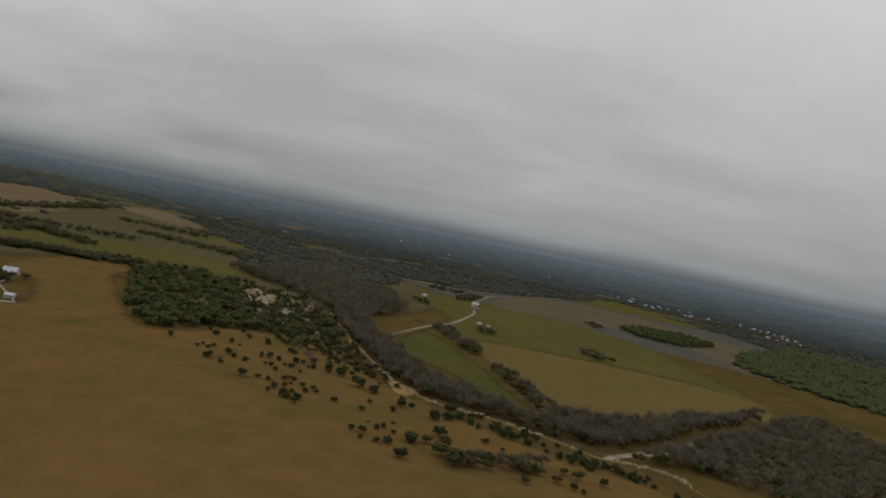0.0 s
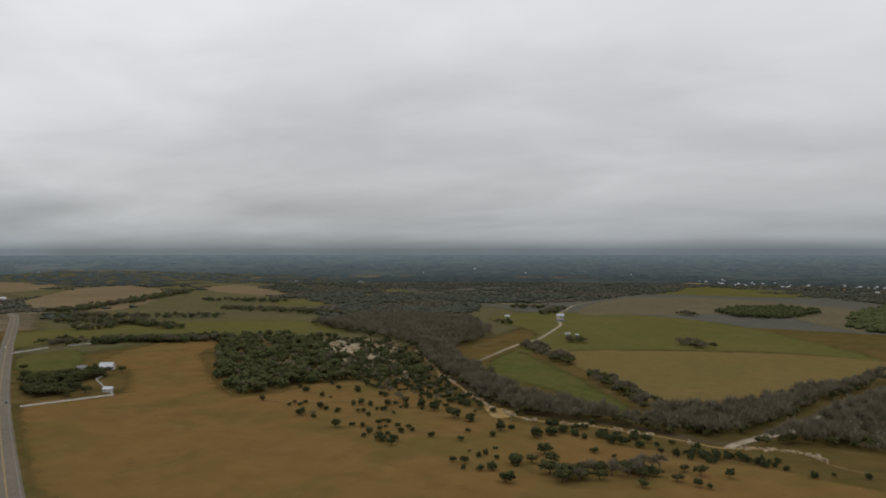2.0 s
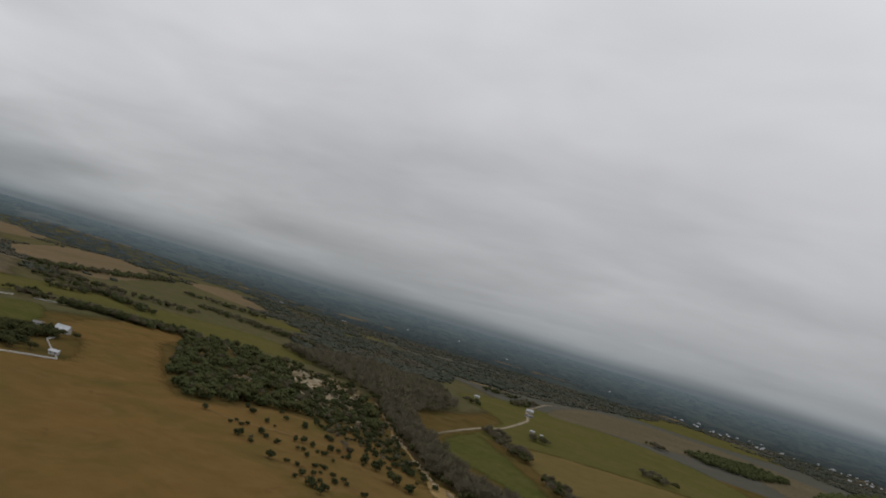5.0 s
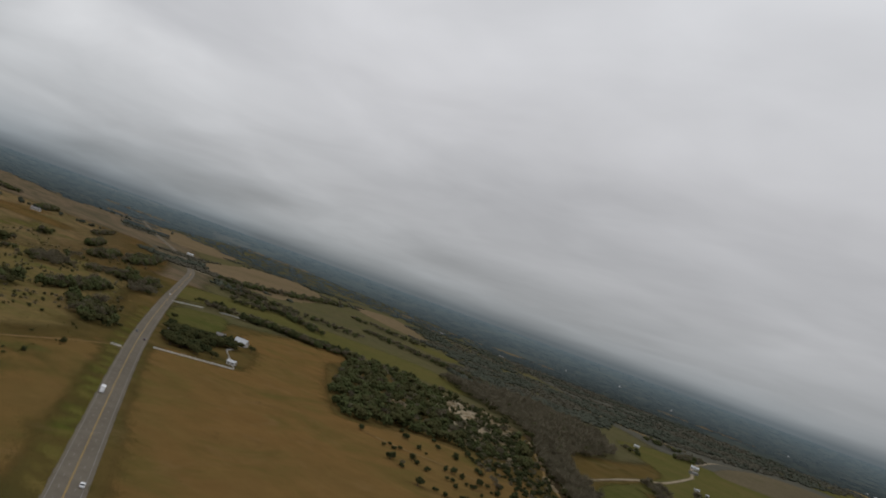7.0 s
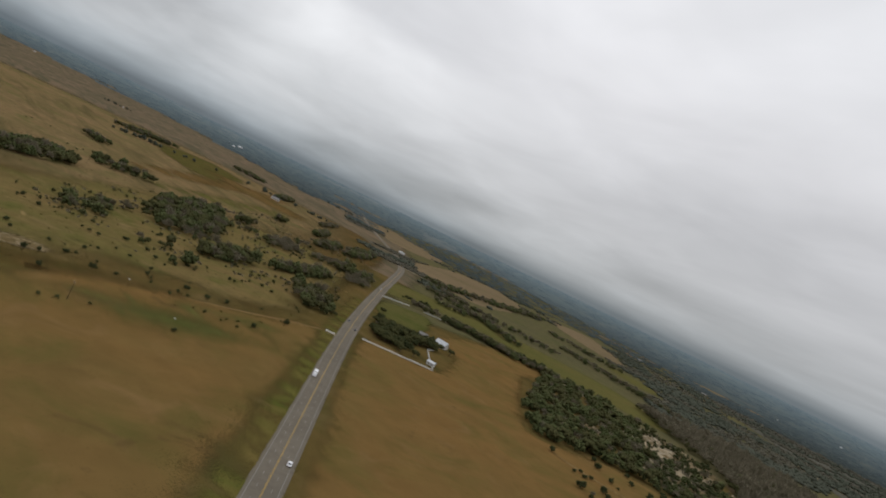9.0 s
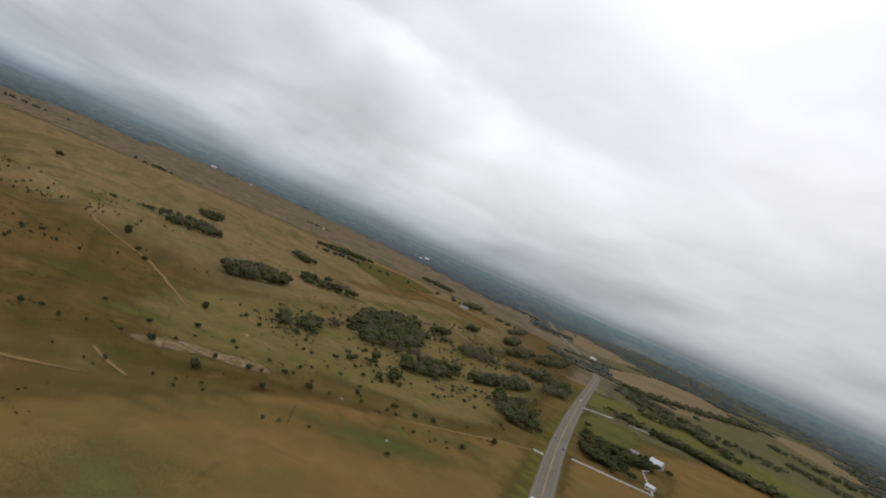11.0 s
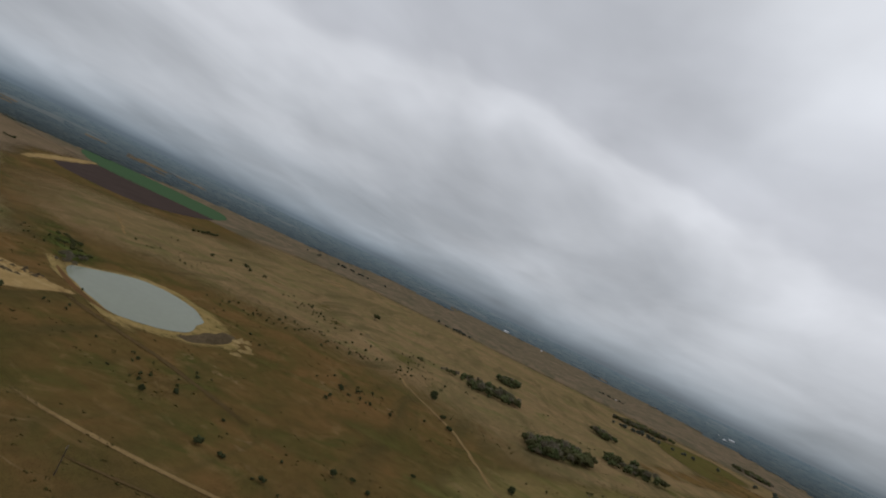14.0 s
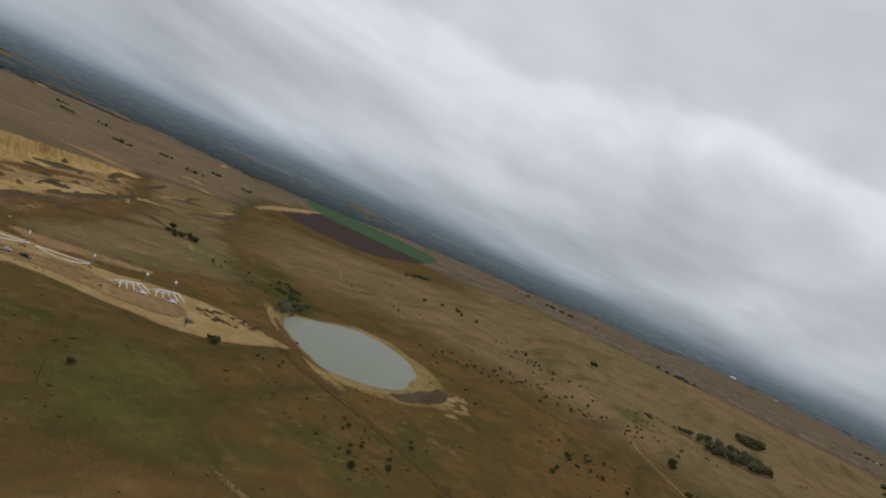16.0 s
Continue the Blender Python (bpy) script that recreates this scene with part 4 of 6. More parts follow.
def ledge_rocks():
    rng, verts, faces = random.Random(4), [], []
    pts = smooth(LEDGE, False, 1.6)
    for p in pts:
        if noise.noise(p / 24.0) < 0.02:
            continue
        for _ in range(2):
            s = rng.uniform(0.5, 1.7)
            c = Vector((p.x + rng.gauss(0, 1.6), p.y + rng.gauss(0, 1.6), 0))
            z0, k = ground_z(c.x, c.y), len(verts)
            turn = rng.uniform(0, 6.28)
            for top in (0, 1):
                for j in range(5):
                    a = turn + j * 1.2566 + rng.uniform(-0.2, 0.2)
                    w = s * (1.0 if not top else 0.75) * rng.uniform(0.8, 1.2)
                    verts.append((c.x + w * math.cos(a), c.y + 0.7 * w * math.sin(a), z0 - 0.1 if not top else z0 + s * rng.uniform(0.7, 1.1)))
            faces.append(tuple(k + 5 + j for j in range(5)))
            faces += [(k + j, k + (j + 1) % 5, k + 5 + (j + 1) % 5, k + 5 + j) for j in range(5)]
    tagged(raw("ledge_rocks", verts, faces, M_STONE), "broken pale limestone ledge above the creek", "rocks", kind="stuff")


ledge_rocks()
LEDGES = random.Random(17)
for k in range(26):
    t = LEDGES.random()
    x, y = -318 - 175 * t + LEDGES.gauss(0, 22), 620 + 175 * t + LEDGES.gauss(0, 22)
    turn = LEDGES.gauss(0.6, 0.5)
    n = LEDGES.uniform(7, 16)
    dx, dy = n * math.cos(turn), n * math.sin(turn)
    ridge("rock_ledge", [(x - dx, y - dy), (x - dy * 0.25, y + dx * 0.25), (x + dx, y + dy)], LEDGES.uniform(3.5, 6.5), LEDGES.uniform(1.6, 3.0), M_LEDGE, "low pale limestone ledge on the hillside", "rock ledge", 0.7, 0.5)
ob = track(LEDGE, 2.6, M_SAND, "pale eroded strip along the creek bluff", 1.6)
ob.name = "bluff_ledge"
CREEK = smooth([(-380, 800), (-318, 712), (-270, 640), (-205, 560), (-140, 508), (-80, 498), (-30, 478), (-8, 475), (8, 500), (33, 544), (48, 585), (64, 625), (110, 715), (172, 873)], False, 8.0)
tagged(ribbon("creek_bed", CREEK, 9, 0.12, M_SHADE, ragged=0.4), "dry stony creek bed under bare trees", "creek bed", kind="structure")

# ---- trees ----
OCTA = np.array([(1, 0, 0), (-1, 0, 0), (0, 1, 0), (0, -1, 0), (0, 0, 1), (0, 0, -1)], float)
OCTA_F = np.array([(0, 2, 4), (2, 1, 4), (1, 3, 4), (3, 0, 4), (2, 0, 5), (1, 2, 5), (3, 1, 5), (0, 3, 5)])


def tufts(rng, centres, size, flat=0.8):
    """Leaf clumps: small uneven octahedra at the given centres."""
    V, F = [], []
    for i, c in enumerate(centres):
        s = size * rng.uniform(0.6, 1.35)
        a = rng.uniform(0, 6.28)
        rot = np.array([[math.cos(a), -math.sin(a), 0], [math.sin(a), math.cos(a), 0], [0, 0, 1]])
        V.append((OCTA * rng.uniform(0.6, 1.35, (6, 1)) * (s, s, s * flat)) @ rot.T + c)
        F.append(OCTA_F + 6 * i)
    return np.concatenate(V), np.concatenate(F)


def crown_points(rng, n, low, high, squash, lobes=1, shell=0.55):
    """Centres inside a lumpy crown of radius 1 whose middle stands at height high; squash: its height against its width."""
    L = [(rng.uniform(-0.45, 0.45), rng.uniform(-0.45, 0.45), rng.uniform(-0.15, 0.2)) for _ in range(lobes)] if lobes > 1 else [(0, 0, 0)]
    out = []
    while len(out) < n:
        v = rng.normal(size=3)
        v /= np.linalg.norm(v)
        if v[2] < -0.55:
            continue
        o, r = L[rng.integers(len(L))], rng.uniform(shell, 1.0) * (0.62 if lobes > 1 else 0.86)
        p = np.array([o[0] + v[0] * r, o[1] + v[1] * r, high + (o[2] + v[2] * r) * squash])
        if p[2] > low:
            out.append(p)
    return np.array(out)


def spray(rng, n, low, high, squash, length, width):
    """Bare twigs: thin blades that fan upwards and outwards through the crown."""
    pts = crown_points(rng, n, low, high, squash, 3, 0.15)
    V, F = [], []
    for i, c in enumerate(pts):
        d = np.array([c[0], c[1], 0.5 + rng.uniform(0, 0.6)]) + rng.normal(size=3) * 0.3
        d /= np.linalg.norm(d)
        s = np.cross(d, rng.normal(size=3))
        s *= width / np.linalg.norm(s)
        e = d * length * rng.uniform(0.6, 1.3)
        V += [c - s, c + s, c + e]
        F.append((3 * i, 3 * i + 1, 3 * i + 2))
    return np.array(V), np.array(F)


def trunk_mesh(rng, height, radius, limbs, reach):
    """A tapered trunk that forks into limbs."""
    bm = bmesh.new()
    def limb(a, b, ra, rb):
        a, b = Vector(a), Vector(b)
        q = (b - a).to_track_quat("Z", "Y").to_matrix()
        ring = [[bm.verts.new(c + q @ Vector((r * math.cos(k * 1.2566), r * math.sin(k * 1.2566), 0))) for k in range(5)] for c, r in ((a, ra), (b, rb))]
        for k in range(5):
            bm.faces.new((ring[0][k], ring[0][(k + 1) % 5], ring[1][(k + 1) % 5], ring[1][k]))
    top = (rng.uniform(-0.05, 0.05), rng.uniform(-0.05, 0.05), height)
    limb((0, 0, -0.08), top, radius, radius * 0.7)
    for k in range(limbs):
        a = 6.283 * (k + rng.uniform(0, 0.6)) / limbs
        limb(top, (reach * math.cos(a), reach * math.sin(a), height + reach * rng.uniform(0.6, 1.0)), radius * 0.6, radius * 0.15)
    return bm


PROTO = {"juniper": [], "oak": [], "bare": []}
LABELS = {
    "juniper_shrub": "small dark green juniper bush on dry grass",
    "juniper_tree": "dark green rounded juniper tree on dry ground",
    "oak_tree": "broad dull-green live oak standing in pasture",
    "bare_tree": "leafless grey-brown tree with a fine twiggy crown",
}


def proto_meshes():
    """Crowns and trunks of unit radius, several of each kind, shared by all trees."""
    for k in range(6):
        rng = np.random.default_rng(20 + k)
        v, f = tufts(rng, crown_points(rng, 75, 0.12, 0.72, 0.85 + 0.1 * (k % 3), 1 + 2 * (k % 2), 0.35), 0.25)
        c = bpy.data.meshes.new("juniper_crown"); c.from_pydata(v.tolist(), [], f.tolist()); c.materials.append(M_JUNIPER)
        t = bpy.data.meshes.new("juniper_trunk"); bm = trunk_mesh(rng, 0.3, 0.07, 4, 0.45); bm.to_mesh(t); bm.free(); t.materials.append(M_BARK)
        PROTO["juniper"].append((c, t))
        v, f = tufts(rng, crown_points(rng, 95, 0.3, 0.85, 0.62, 5, 0.4), 0.21)
        c = bpy.data.meshes.new("oak_crown"); c.from_pydata(v.tolist(), [], f.tolist()); c.materials.append(M_OAK)
        t = bpy.data.meshes.new("oak_trunk"); bm = trunk_mesh(rng, 0.45, 0.075, 5, 0.5); bm.to_mesh(t); bm.free(); t.materials.append(M_BARK)
        PROTO["oak"].append((c, t))
        v, f = spray(rng, 260, 0.35, 1.0, 0.75, 0.42, 0.035)
        c = bpy.data.meshes.new("bare_crown"); c.from_pydata(v.tolist(), [], f.tolist()); c.materials.append(M_TWIG)
        t = bpy.data.meshes.new("bare_trunk"); bm = trunk_mesh(rng, 0.55, 0.06, 6, 0.6); bm.to_mesh(t); bm.free(); t.materials.append(M_BARK)
        PROTO["bare"].append((c, t))
    for me in [p[0] for kind in ("juniper", "oak") for p in PROTO[kind]]:
        me.polygons.foreach_set("use_smooth", np.ones(len(me.polygons), dtype=bool))


proto_meshes()
TREE_RNG = random.Random(11)
MADE = {}


def tree(kind, x, y, r, group="", stretch=1.0):
    """One tree or bush of crown radius r."""
    name = {"juniper": "juniper_shrub" if r < 2.6 else "juniper_tree", "oak": "oak_tree", "bare": "bare_tree"}[kind]
    k = TREE_RNG.randrange(6)
    m = Matrix.LocRotScale((x, y, ground_z(x, y)), Euler((0, 0, TREE_RNG.uniform(0, 6.28))), (r, r, r * stretch * TREE_RNG.uniform(0.85, 1.15)))
    key = (name, k, group)
    if key in MADE:
        s = MADE[key].scale
        return copy_thing(MADE[key], m @ Matrix.Diagonal((1 / s.x, 1 / s.y, 1 / s.z, 1)))
    ob = new(name)
    for part_name, me in zip(("crown", "trunk"), PROTO[kind][k]):
        new(part_name, me).parent = ob
    ob.empty_display_size = 0.1
    ob.matrix_basis = m
    MADE[key] = tagged(ob, LABELS[name], "bush" if name == "juniper_shrub" else "tree", group)
    return ob

# single bushes and trees: x, y, crown radius
SLOPE_BUSHES = [(-347, 462, 2.8), (-317, 455, 1.8), (-318, 464, 1.8), (-310, 460, 2.2), (-311, 468, 2.3), (-292, 435, 3.8), (-278, 430, 2.1), (-291, 458, 3.1), (-284, 455, 2.6), (-250, 413, 3.5), (-312, 493, 2.4), (-303, 491, 1.4), (-336, 505, 3.4), (-349, 516, 2.5), (-280, 487, 1.4), (-259, 458, 2.1), (-255, 460, 2.1), (-245, 449, 2.1), (-243, 423, 2.0), (-235, 423, 2.0), (-229, 434, 2.4), (-228, 440, 1.6), (-224, 440, 2.4), (-220, 419, 2.3), (-219, 426, 1.6), (-222, 409, 3.0), (-221, 400, 1.9), (-205, 397, 3.6), (-199, 400, 3.3), (-196, 390, 2.8)]
GULLY_BUSHES = [(-209, 397, 3.3), (-211, 428, 2.3), (-204, 419, 2.6), (-204, 430, 2.3), (-199, 425, 1.9), (-209, 410, 2.2), (-233, 464, 1.7), (-233, 485, 2.6), (-296, 521, 3.4), (-294, 544, 3.0), (-149, 374, 2.3), (-142, 374, 2.9), (-139, 364, 1.6), (-130, 365, 2.5), (-124, 369, 3.2), (-139, 388, 2.0), (-137, 394, 2.0), (-129, 390, 2.0), (-136, 408, 1.4), (-148, 396, 1.0), (-115, 382, 3.9), (-106, 409, 4.8), (-81, 424, 2.8), (-68, 417, 1.7), (-161, 416, 2.5), (-165, 438, 1.9), (-182, 418, 2.2), (-147, 435, 2.6), (-147, 450, 3.8), (-142, 457, 2.7)]
BLUFF_BUSHES = [(-233, 550, 3.4), (-210, 514, 3.1), (-193, 507, 3.1), (-223, 492, 5.2), (-210, 485, 5.1), (-188, 470, 6.6), (-174, 464, 4.8), (-120, 442, 5.2), (-114, 452, 5.3), (-109, 462, 4.6), (-100, 457, 3.4), (-92, 452, 3.0), (-84, 458, 3.4), (-75, 449, 4.1), (-68, 448, 4.4), (-58, 446, 3.6), (-45, 441, 2.5), (-36, 435, 3.2), (-28, 432, 2.8), (-19, 437, 3.2), (-7, 406, 3.6), (-21, 384, 2.8), (-15, 383, 2.2), (-95, 491, 3.2), (-3, 444, 2.9), (6, 437, 2.8), (-94, 374, 7.0), (-83, 368, 7.4), (-111, 353, 4.9), (-46, 393, 4.5)]
BARE_TREES = [(-76, 385, 5.1), (-63, 385, 4.5), (-54, 395, 4.6), (-42, 405, 5.3), (-281, 434, 2.5), (-275, 528, 4.3), (-267, 522, 3.8), (-249, 505, 4.1), (-242, 498, 3.6)]
PRAIRIE_BUSHES = [(-444, -71, 1.3), (-447, -99, 1.6), (-394, -36, 1.1), (-395, -32, 2.2), (-429, -34, 1.2), (-450, -3, 1.9), (-444, -12, 2.5), (-445, 6, 1.8), (-451, 19, 1.2), (-455, 37, 1.3), (-390, 27, 0.8), (-520, 61, 0.7), (-520, 79, 1.8), (-430, 78, 4.2), (-455, 146, 2.9), (-431, 115, 2.1), (-352, -13, 3.1), (-305, -7, 0.6), (-320, 10, 0.6), (-455, 53, 3.1), (-1323, -151, 10.1), (-809, 7, 4.7), (-716, 24, 3.1), (-686, 32, 3.0), (-400, -65, 2.8), (-400, -53, 2.0), (-460, 89, 1.9), (-583, 84, 3.7), (-673, 12, 1.5), (-874, 184, 3.9)]
for spot in SLOPE_BUSHES + GULLY_BUSHES:
    tree("juniper", *spot, group="junipers on the slope")
for x, y, r in BLUFF_BUSHES:
    tree("oak" if r > 6 else "juniper", x, y, r * 0.9, group="junipers along the bluff")
for spot in BARE_TREES:
    tree("bare", *spot, group="bare trees on the slope")
for x, y, r in PRAIRIE_BUSHES:
    tree("oak" if r > 6 else "juniper", x, y, r * 0.95, group="bushes on the prairie")


def along(rng, ends, count, spread):
    x1, y1, x2, y2 = ends
    for _ in range(count):
        t = rng.random()
        yield x1 + (x2 - x1) * t + rng.gauss(0, spread), y1 + (y2 - y1) * t + rng.gauss(0, spread)


SCATTER = random.Random(5)
CATTLE_STAND_INS, ROW_SCRUB = [], []
# dark shrubs in place of cattle-like specks on the prairie; scrub along the bluff and the wood's edge
for ends, n, w in (((-780, -185, -890, -20), 62, 24), ((-1042, -190, -940, -120), 24, 34), ((-667, -33, -594, -47), 12, 10)):
    CATTLE_STAND_INS += list(along(SCATTER, ends, n, w))
for ends, n, w in (((-1238, -504, -1447, -518), 14, 6), ((-1071, -310, -1150, -330), 6, 20)):
    ROW_SCRUB += list(along(SCATTER, ends, n, w))
for ends, n, w in (((-300, 655, -170, 492), 46, 14), ((-130, 478, 30, 432), 60, 6), ((-320, 610, -240, 520), 60, 26), ((-260, 470, -200, 500), 16, 14), ((40, 430, 120, 400), 10, 8)):
    for x, y in along(SCATTER, ends, n, w):
        tree("juniper", x, y, SCATTER.uniform(1.4, 3.2), "junipers along the bluff")
for ends, n, w in (((-445, 118, -640, 330), 40, 40), ((-460, 40, -600, 250), 24, 30), ((-700, 250, -900, 560), 40, 60)):
    for x, y in along(SCATTER, ends, n, w):
        tree("juniper", x, y, SCATTER.uniform(1.0, 2.6), "scrub beside the stony bank")
for x, y, r in ((-673, -145, 1.6), (-649, -128, 1.3), (-797, 8, 3.8), (-449, -100, 1.5), (-428, -108, 2.0), (-454, -117, 1.3), (-439, -133, 0.9), (-471, -160, 0.9), (-365, -202, 1.9), (-469, -222, 3.2), (-472, -226, 2.4), (-678, -462, 4.0), (-660, -450, 3.0)):
    tree("juniper", x, y, r, "bushes round the pond")
tree("bare", -467, -241, 3.6, "bushes round the pond")
for x, y in along(SCATTER, (-690, -335, -640, -282), 16, 9):
    tree("oak", x, y, SCATTER.uniform(2.0, 3.6), "green bushes at the head of the pond")
for x, y in along(SCATTER, (-98, 372, -40, 398), 34, 11):
    tree(SCATTER.choice(("oak", "oak", "bare")), x, y, SCATTER.uniform(3.0, 5.2), "oaks below the bluff")
for x, y in along(SCATTER, (-650, -285, -592, -268), 14, 5):
    tree("bare", x, y, SCATTER.uniform(2.0, 3.5), "brush at the head of the pond")

# clumps of trees: the centre, the half length and the half depth of each
OAK_CLUMPS = [(-806, 301, -12, 46, -120, 48), (-1063, 70, -10, 38, -50, 2), (-1335, 103, -15, 20, -45, 3), (-836, 143, -42, 44, -48, 8), (-972, 251, -1, 38, -28, 8), (-1223, 261, 11, 17, -30, 7), (-653, 300, -22, 40, -36, 17), (-720, 416, -43, 60, -22, 13), (-956, 423, -14, 20, -22, 10), (-1167, 569, -15, 21, -18, 8), (-1208, 671, -38, 34, -36, 20), (-1815, 458, -47, 83, -40, 10), (-1721, 807, -45, 40, -50, 24), (-2087, 838, 49, 39, -40, 18), (-552, 226, -10, 16, -6, 2), (-589, 360, 21, 17, -41, 23)]
MIXED_CLUMPS = [(-636, 165, -4, 22, -29, 7), (-1077, 623, -40, 46, -42, 25), (-1140, 725, -70, 75, -50, 25), (-892, 584, -28, 56, -46, 30), (-902, 344, -31, 29, -28, 10), (-591, 217, -9, 18, -7, 2)]
BARE_CLUMPS = [(-869, 438, -43, 43, -32, 16), (-1054, -7, -20, 28, -11, 0), (-1471, 817, -80, 66, -40, 22), (-809, 543, -17, 36, -40, 26), (-843, 432, -13, 41, -23, 11), (-877, 519, -24, 48, -22, 13)]
YARD_CLUMPS = [(-588, 435, -577, 459, 9), (-564, 450, -560, 489, 11), (-549, 405, -514, 424, 9), (-651, 473, -650, 476, 6), (-802, 640, -808, 659, 8), (-745, 658, -742, 666, 6), (-747, 685, -693, 711, 7), (-693, 711, -652, 760, 8), (-912, 762, -910, 767, 6), (-905, 806, -919, 842, 6), (-1258, 933, -1188, 960, 10), (-1188, 960, -1284, 1207, 12), (-1284, 1207, -1453, 1535, 15), (-920, 863, -799, 832, 7)]
HEDGES = [(-764, 669, -630, 735, 7), (-791, 631, -773, 641, 7), (-1222, 883, -1066, 916, 10), (-1097, 806, -976, 852, 7), (-1041, 909, -876, 987, 9), (-950, 739, -944, 746, 4), (-923, 770, -910, 771, 5), (-905, 789, -894, 788, 5), (-971, 1143, -686, 1129, 11), (-1165, 1309, -985, 1331, 10), (-250, 853, -188, 760, 6), (-188, 760, -170, 735, 4), (-131, 674, -97, 615, 4), (-97, 615, -67, 561, 5), (-72, 941, -53, 919, 7), (-212, 909, -193, 904, 5), (-365, 1100, -361, 1093, 6), (-433, 1404, -397, 1419, 8), (-343, 1282, -343, 1384, 7), (-113, 1372, -85, 1331, 4)]


SHAPES = {}


def clump(kinds, ends, half, size, gap, label):
    """Trees standing close together in a rounded clump, too close to be told apart."""
    x1, y1, x2, y2 = ends
    length = math.hypot(x2 - x1, y2 - y1)
    ux, uy = ((x2 - x1) / length, (y2 - y1) / length) if length > 1 else (1.0, 0.0)
    half *= 1.6
    x1, y1, x2, y2 = x1 + (x2 - x1) * 0.08, y1 + (y2 - y1) * 0.08, x2 - (x2 - x1) * 0.08, y2 - (y2 - y1) * 0.08
    n = max(1, int((length + 1.6 * half) * 2 * half / gap ** 2))
    spots = {k: [] for k in kinds}
    while n > 0:
        t, w = SCATTER.uniform(-half, length + half), SCATTER.uniform(-1, 1) * half
        over = max(0.0, -t, t - length)
        if (over / half) ** 2 + (w / half) ** 2 < 1 + 0.3 * noise.noise(Vector((x1 + t, y1 + w, 0)) / 7.0) and off_road(x1 + ux * t - uy * w, y1 + uy * t + ux * w):
            spots[SCATTER.choice(kinds)].append((x1 + ux * t - uy * w, y1 + uy * t + ux * w))
        n -= 1
    plant(spots, size, label)


def off_road(x, y):
    return min((p.x - x) ** 2 + (p.y - y) ** 2 for p in ROAD) > (17 if x > -880 else 58) ** 2


def plant(spots, size, label):
    for k, at in spots.items():
        if at:
            stand({"oak": "oak_clump", "juniper": "juniper_clump", "bare": "bare_thicket"}[k], at, SHAPES[k], {"oak": M_OAK, "juniper": M_CEDAR, "bare": M_TWIG}[k], size, label[k])


def thicket(kinds, spot, size, gap, label):
    """Trees of a rounded clump with a lobed outline: centre, half length and half depth."""
    cx, cy, ax, ay, bx, by = spot
    n = int(math.pi * math.hypot(ax, ay) * math.hypot(bx, by) / gap ** 2) + 2
    spots = {k: [] for k in kinds}
    for _ in range(n):
        a, r = SCATTER.uniform(0, 6.283), math.sqrt(SCATTER.random())
        r *= 1 + 0.35 * noise.noise(Vector((2 * math.cos(a), 2 * math.sin(a), cx / 50.0)))
        x, y = cx + r * (ax * math.cos(a) + bx * math.sin(a)), cy + r * (ay * math.cos(a) + by * math.sin(a))
        if off_road(x, y) and noise.noise(Vector((x / 22.0, y / 22.0, 1.0))) > -0.25:
            spots[SCATTER.choice(kinds)].append((x, y))
    plant(spots, size, label)


# ---- woods ----
WOOD = [(-603, 704), (-433, 509), (-373, 470), (-366, 500), (-348, 535), (-334, 565), (-306, 578), (-273, 605), (-325, 695), (-405, 790), (-493, 825), (-560, 800), (-590, 816), (-649, 768)]
ROCKY = [(-512, 822), (-420, 818), (-340, 700), (-296, 625), (-330, 590), (-380, 628), (-440, 690), (-486, 765)]
CLEARINGS = (ROCKY, [(-495, 590), (-455, 640), (-425, 620), (-465, 585)], [(-560, 700), (-520, 745), (-500, 735), (-540, 690)])
CREEK_WOOD = [(-361, 771), (-300, 672), (-255, 618), (-186, 531), (-151, 500), (-128, 492), (-91, 494), (-64, 487), (-35, 480), (-15, 470), (20, 482), (60, 500), (95, 600), (150, 760), (120, 780), (70, 700), (38, 645), (10, 600), (-20, 560), (-55, 545), (-62, 505), (-82, 508), (-112, 530), (-165, 560), (-205, 600), (-228, 640), (-307, 740)]
CREEK_HEAD = [(-640, 960), (-609, 1003), (-600, 1100), (-562, 1147), (-425, 1111), (-327, 943), (-318, 795), (-300, 720), (-350, 760), (-419, 826), (-520, 880)]
DARK_WOOD = [(-56, 1433), (-24, 1522), (60, 1593), (130, 1500), (60, 1340), (-20, 1342)]
EAST_WOOD = [(137, 1230), (180, 1500), (330, 1900), (700, 1900), (800, 1200), (420, 950), (220, 1100)]
BANK_WOOD = [(52, 492), (130, 470), (230, 560), (270, 720), (170, 860), (120, 740), (92, 640), (72, 570)]


def scattered(rng, outline, gap, holes=(), skip=0.0):
    xs, ys = [p[0] for p in outline], [p[1] for p in outline]
    y = min(ys)
    while y < max(ys):
        x = min(xs)
        while x < max(xs):
            px, py = x + rng.uniform(-0.45, 0.45) * gap, y + rng.uniform(-0.45, 0.45) * gap
            if inside(px, py, outline) and not any(inside(px, py, h) and rng.random() < 0.88 for h in holes) and rng.random() >= skip:
                yield px, py
            x += gap
        y += gap


